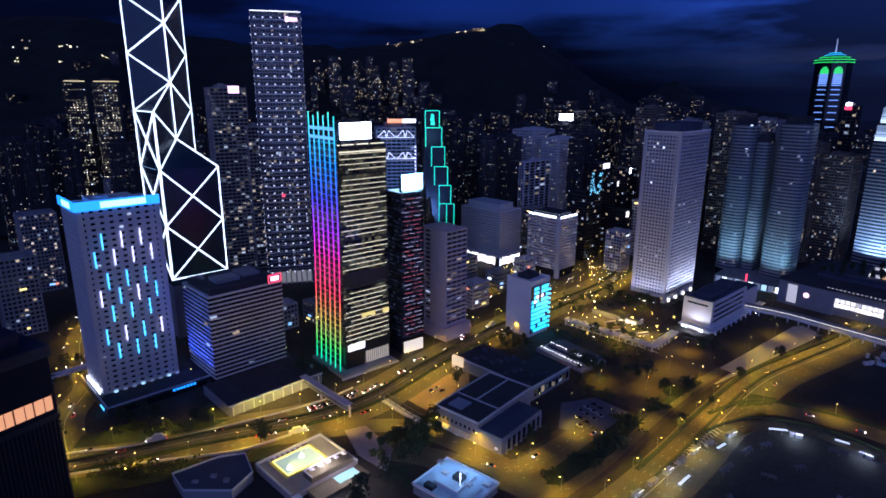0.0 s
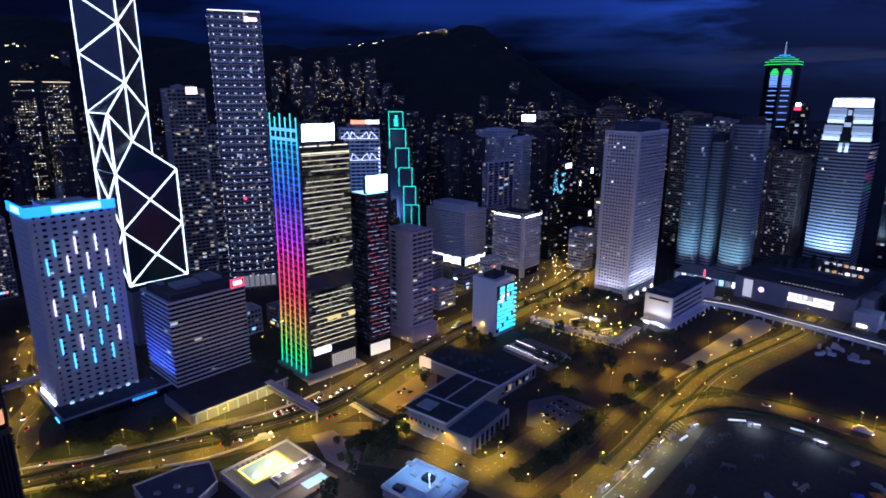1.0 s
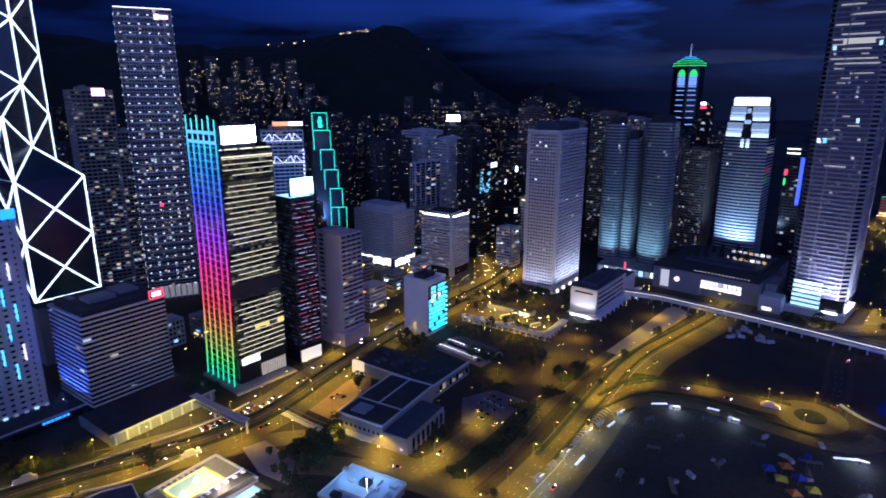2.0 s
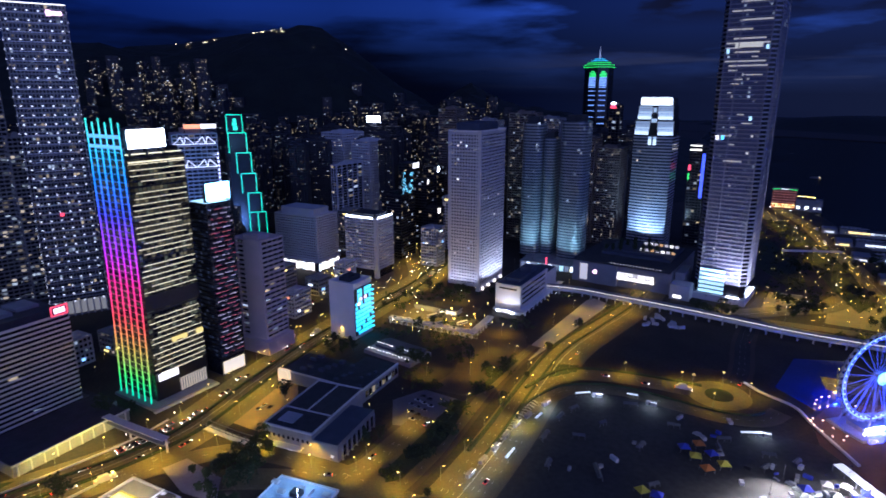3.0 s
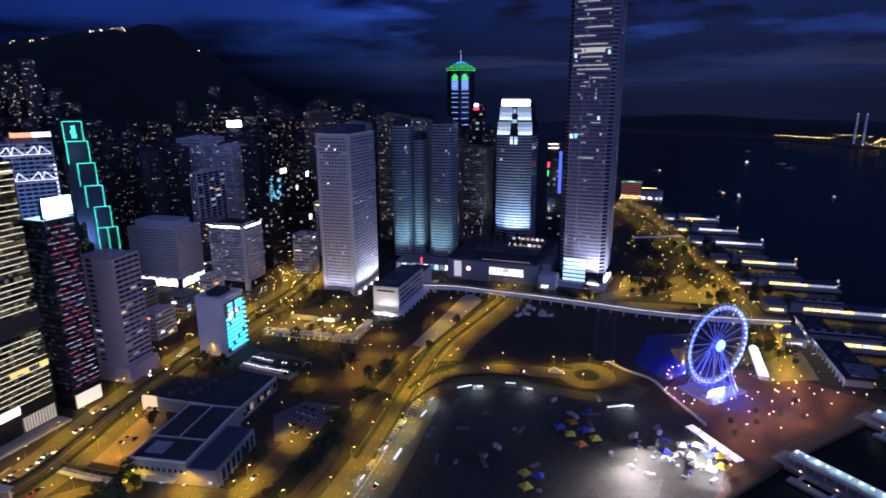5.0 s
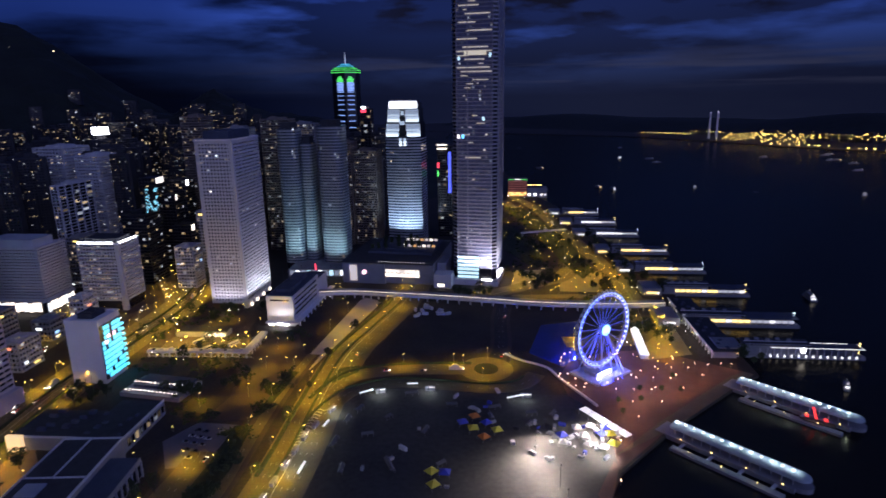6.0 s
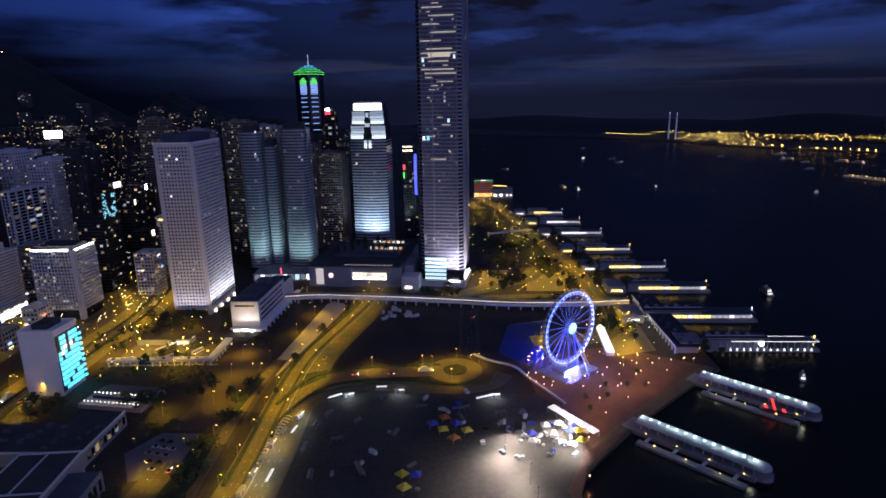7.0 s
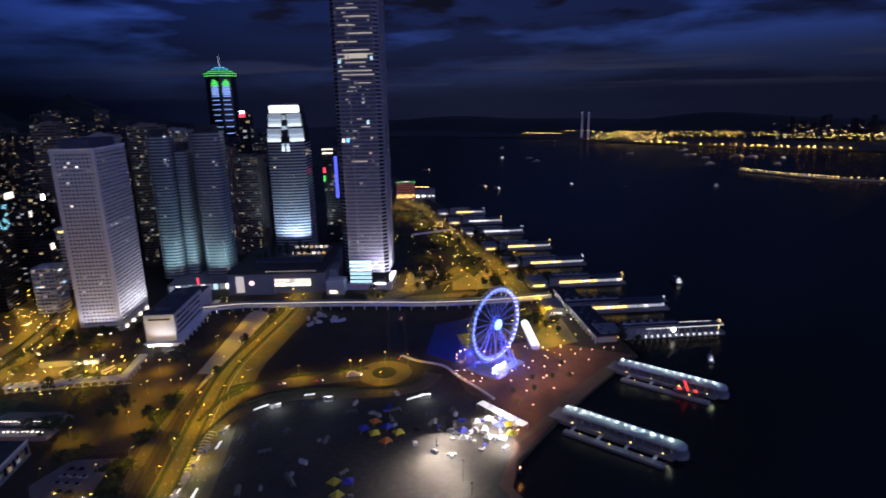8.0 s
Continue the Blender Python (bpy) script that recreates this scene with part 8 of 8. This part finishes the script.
# ---- countless small lamps in parks, yards and side streets ----
s, posts = Solid(), Solid()
for cx, cy, rx, ry, k in ((150, 520, 60, 40, 15), (190, 470, 40, 40, 9), (240, 520, 20, 20, 10), (560, 400, 70, 80, 46), (680, 540, 80, 90, 50), (800, 680, 80, 90, 36), (520, 280, 40, 60, 24), (130, 640, 70, 60, 22), (200, 740, 60, 80, 30), (-300, 440, 70, 80, 40), (-120, 480, 60, 40, 20), (90, 360, 30, 30, 8), (300, 560, 40, 40, 20), (880, 800, 60, 60, 9), (420, 230, 30, 30, 10)):
    for i in range(k):
        x = cx + rx * (2 * ((0.37 + i * 0.7549) % 1) - 1) + rng.uniform(-6, 6)
        y = cy + ry * (2 * ((0.11 + i * 0.5698) % 1) - 1) + rng.uniform(-6, 6)
        posts.tube((x, y, 0), (x, y, 3.6), 0.06, 4)
        s.ball((x, y, 3.9), rng.uniform(0.17, 0.36), 3, 5)
gl = whole("garden_lights", s, lit("small_amber_lamp", (1.0, 0.76, 0.14), 8.0), "countless small amber lamps in yards and side streets", "lamps", kind="stuff")
part("post", posts, POLE, gl)["kind"] = "stuff"

# ---- clipped hedges beside the waterfront road ----
for key, off, w in (("harcourt", 5.5, 1.6), ("harcourt", -7.5, 2.0), ("lungwo", 4.0, 1.3), ("lungwo", 14.8, 2.4), ("rim", 6.6, 1.6), ("loop", 8.6, 2.4)):
    path = [p for p in ROADS[key][0] if p.y > 268][2:-3]
    h = ribbon(path, w, 1.5, off, 1.5)
    whole("hedge", h, LEAF, "dark clipped hedge beside the road", "hedge", group="hedges")

LIT_CANVAS = lit("lit_white_canvas", (0.85, 0.95, 1.0), 0.7, True)
# ---- long white lit awnings along the fairground's edge ----
for ax, ay, bx, by in ((131, 283, 140, 291), (168, 318, 175, 323), (211, 340, 222, 338), (246, 328, 252, 323), (285, 262, 298, 257)):
    d = Vector((bx - ax, by - ay))
    w = thing("lit_awning", "white canvas awning lit from inside", "awning", pose(ax, ay, 0.1, 0, 0, math.degrees(math.atan2(d.y, d.x))), "site awnings")
    L = d.length
    part("canvas", Solid().prism([(0, -0.8), (L, -0.8), (L, 0.8), (0, 0.8)], 2.5, 3.2, [(0.4, -0.2), (L - 0.4, -0.2), (L - 0.4, 0.2), (0.4, 0.2)]), LIT_CANVAS, w, "glowing white canvas roof")
    for k in range(4):
        part("leg", Solid().box(k * L / 3 - 0.06, k * L / 3 + 0.06, -1.4, -1.28, 0, 2.5), POLE, w)
# ---- shrubs and low planting of the waterfront park ----
s = Solid()
for cx, cy, rx, ry, k in ((560, 470, 40, 40, 40), (640, 560, 50, 60, 60), (720, 640, 60, 60, 60), (600, 400, 30, 40, 20), (800, 730, 60, 60, 50), (500, 330, 20, 40, 50), (480, 290, 14, 30, 40), (180, 580, 50, 26, 60), (150, 500, 50, 20, 40), (330, 545, 20, 14, 20), (400, 400, 14, 20, 0), (230, 480, 16, 16, 20), (150, 460, 20, 14, 24), (110, 400, 12, 20, 24), (64, 292, 6, 5, 12), (84, 304, 9, 8, 20), (104, 326, 9, 9, 22), (122, 348, 8, 9, 22), (150, 372, 8, 6, 14), (172, 391, 9, 7, 14), (190, 408, 6, 5, 8), (440, 450, 20, 8, 20), (390, 470, 12, 8, 12), (-190, 338, 28, 6, 40), (-160, 296, 40, 8, 50)):
    for i in range(k):
        c = (cx + rng.uniform(-rx, rx), cy + rng.uniform(-ry, ry))
        r = rng.uniform(1.2, 3.2)
        for j in range(9):
            p = (c[0] + rng.uniform(-r, r), c[1] + rng.uniform(-r, r), rng.uniform(0.5, r * 1.3))
            e = rng.uniform(0.6, 1.3)
            s.slab(p, (e, rng.uniform(-0.4, 0.4), rng.uniform(-0.3, 0.3)), (rng.uniform(-0.4, 0.4), e, rng.uniform(-0.3, 0.3)), (0, 0.1, e * 0.7))
whole("park_foliage", s, LEAF, "dark low shrubs and planting beds", "shrubs", kind="stuff")

# ---- highway barriers, sea wall and small site details ----
for pts, h, w in (([(-240, 282), (-209, 293), (-169, 305), (-130, 314), (-113, 322), (-96, 334)], 1.3, 0.9), ([(-250, 300), (-223, 313), (-188, 321), (-151, 338), (-111, 360), (-84, 378), (-66, 396)], 1.1, 0.8)):
    whole("road_barrier", ribbon(smooth(pts), w, h, 0, h), CONCRETE, "low pale concrete barrier between carriageways", "barrier", group="road barriers")
whole("sea_wall", ribbon(smooth([(343, 318), (343, 301), (348, 278), (340, 257), (332, 232), (326, 214)]), 1.6, 1.3, 0, 1.3), CONCRETE, "low pale curved wall along the plaza", "wall")
t = thing("footbridge", "pale flat bridge over the side road", "footbridge", pose(-292, 398, 0, 0, 0, 48))
part("deck", Solid().box(0, 30, -3, 3, 5.2, 6.2), CONCRETE, t)
part("rail", Solid().box(0, 30, -3, -2.8, 6.2, 7.3).box(0, 30, 2.8, 3, 6.2, 7.3), CONCRETE, t)
for a in (2, 14, 27):
    part("column", Solid().box(a, a + 1.2, -0.6, 0.6, 0, 5.2), CONCRETE_DK, t)
for p, pw in (((-131, 359, 5), 2200), ((-121, 369, 5), 3600), ((-111, 378, 5), 3600), ((-102, 387, 5), 2400)):
    spread(p, pw, (1.0, 0.72, 0.1))
yard("club_terrace", [(-63, 339), (-50, 345), (-30, 319), (-32, 297), (-50, 312)][::-1], shader("mauve_paving", (0.3, 0.25, 0.28), 0.8, var=0.25), "mauve paved terrace behind the pool", 0.4)
# young trees on the waterfront plaza, each with an unseen warm lamp added beside
for x, y in ((368, 206), (379, 195), (341, 207), (354, 197), (388, 185), (330, 196), (404, 200)):
    copy_thing(trees[3], pose(x, y, 0.1, 0, 0, x * 7) @ Matrix.Scale(0.8, 4))
    spread((x - 3.2, y - 3.2, 4.0), 1500, (1.0, 0.5, 0.2))
for x, y in ((350, 228), (372, 236), (396, 222), (420, 208), (436, 188), (412, 180), (360, 184), (322, 180), (300, 176)):
    spread((x, y, 4.2), 900, (1.0, 0.46, 0.16))
# rows of grey tents, trailers and stacked barriers on the fairground site
rng = random.Random(31)
GREY_CANVAS = shader("grey_canvas", (0.085, 0.09, 0.1), 0.7, var=0.25, scale=0.4)
for x, y, a, L in ((182, 314, 38, 9), (160, 295, 40, 12), (174, 249, 70, 14), (182, 294, -30, 8), (196, 322, 20, 8), (236, 318, -30, 10), (266, 262, -20, 9), (280, 240, -30, 8), (258, 250, 60, 7), (290, 226, 20, 7), (248, 286, -40, 8), (212, 268, 30, 9), (196, 236, 0, 7), (150, 268, 50, 9), (205, 300, 10, 6), (268, 228, 15, 7)):
    t = thing("work_tent", "long low grey canvas work tent", "tent", pose(x, y, 0.1, 0, 0, a), "work tents")
    part("canopy", Solid().prism([(0, -1.6), (L, -1.6), (L, 1.6), (0, 1.6)], 2.2, 3.4, [(0.2, -0.15), (L - 0.2, -0.15), (L - 0.2, 0.15), (0.2, 0.15)]), GREY_CANVAS, t)
    for k in range(3):
        part("leg", Solid().box(0.2 + k * (L - 0.4) / 2, 0.35 + k * (L - 0.4) / 2, -1.5, -1.35, 0, 2.2), POLE, t)
for i in range(38):
    x, y = (rng.gauss(276, 16), rng.gauss(200, 14)) if i < 30 else (rng.gauss(258, 24), rng.gauss(262, 16))
    if not (246 < x < 306 and 168 < y < 300) or (x > 300):
        continue
    m = pose(x, y, 0.08, 0, 0, rng.uniform(0, 180))
    if i % 3 == 0:
        v = thing("service_van", "white service van parked on the site", "van", m, "site vans")
        part("body", Solid().prism([(-2.6, -1), (2.6, -1), (2.6, 1), (-2.6, 1)], 0.35, 1.4), CANVAS["white"], v)
        part("box", Solid().prism([(-2.6, -1), (1.5, -1), (1.5, 1), (-2.6, 1)], 1.4, 2.5, [(-2.5, -0.9), (1.0, -0.9), (1.0, 0.9), (-2.5, 0.9)]), CANVAS["white"], v)
        for sx in (-1.7, 1.7):
            for sy in (-0.95, 0.95):
                part("wheel", Solid().tube((sx, sy - 0.1, 0.36), (sx, sy + 0.1, 0.36), 0.36, 8), TYRE, v)
    else:
        k = Solid().box(0, rng.uniform(1.5, 5), 0, rng.uniform(0.8, 2.2), 0, rng.uniform(0.6, 2.2))
        whole("crate", k, rng.choice((STEEL, CONCRETE_DK, CANVAS["blue"], DARK_METAL, DARK_METAL, CANVAS["white"])), "equipment crate beside the fair stalls", "crates", m, "site clutter")

# low club wing with a railed flat roof below the highway
t = thing("club_wing", "low flat-roofed club wing with a pale blue edge", "building", pose(0, 0, 0))
wing = [(-150, 286), (-138, 272), (-112, 272), (-106, 288), (-116, 306), (-130, 302)]
part("wall", Solid().prism(wing, 0, 5), CONCRETE_DK, t)
part("roof", Solid().prism(wing, 5, 5.4), ROOF_BLUE, t)
for a, b in zip(wing, wing[1:] + wing[:1]):
    part("parapet", ribbon([Vector(a), Vector(b)], 0.5, 6.4, 0, 1.1), CONCRETE, t)
for i in range(3):
    part("roof_box", Solid().box(-136 + i * 8.4, -133 + i * 8.4, 278 + (i * 5 % 9), 280 + (i * 5 % 9), 5.4, 6.6 + i % 3 * 0.4), CONCRETE_DK, t)

# ---- small lamps along the footways, and white lamps of yards and shop entrances ----
rng = random.Random(77)
amber, white = Solid(), Solid()
for key, gap in (("finance", 62), ("manyiu", 52), ("harcourt", 60), ("chater", 22), ("pedder", 20), ("central", 22), ("garden", 40)):
    path, width = ROADS[key]
    for side in (-1, 1):
        run = rng.uniform(0, gap)
        for i in range(len(path) - 1):
            d = path[i + 1] - path[i]
            u = d.normalized()
            while run < d.length:
                p = path[i] + u * run + Vector((-u.y, u.x)) * side * (width / 2 + rng.uniform(1.5, 4.5))
                run += gap * rng.uniform(0.6, 1.5)
                if p.y < 250 and p.x < 150:
                    continue
                far = 1 + max(0, p.length - 400) / 1400
                (white if rng.random() < 0.14 else amber).ball((p.x, p.y, rng.uniform(3.2, 5.5)), rng.uniform(0.18, 0.38) * far, 3, 5)
            run -= d.length
for cx, cy, rx, ry, k in ((150, 520, 70, 40, 12), (120, 620, 70, 50, 14), (215, 600, 30, 70, 10), (60, 560, 40, 30, 7), (300, 570, 40, 30, 8), (170, 560, 60, 50, 15), (190, 640, 50, 60, 14), (110, 690, 40, 50, 16), (350, 620, 40, 30, 12), (640, 420, 40, 50, 8), (740, 560, 50, 60, 6), (480, 210, 20, 20, 5), (505, 250, 14, 26, 7), (580, 330, 30, 30, 10), (-300, 470, 60, 70, 14), (-210, 440, 40, 30, 6)):
    for i in range(k):
        (white if rng.random() < 0.55 else amber).ball((cx + rng.uniform(-rx, rx), cy + rng.uniform(-ry, ry), rng.uniform(3, 7)), rng.uniform(0.2, 0.42), 3, 5)
whole("footway_lamps", amber, lit("footway_lamp", (1.0, 0.74, 0.14), 8.0), "countless small amber lamps along the footways", "lamps", kind="stuff")
whole("yard_lamps", white, lit("white_yard_lamp", (0.95, 0.97, 1.0), 11.0), "scattered small white lamps of yards and entrances", "lamps", kind="stuff")
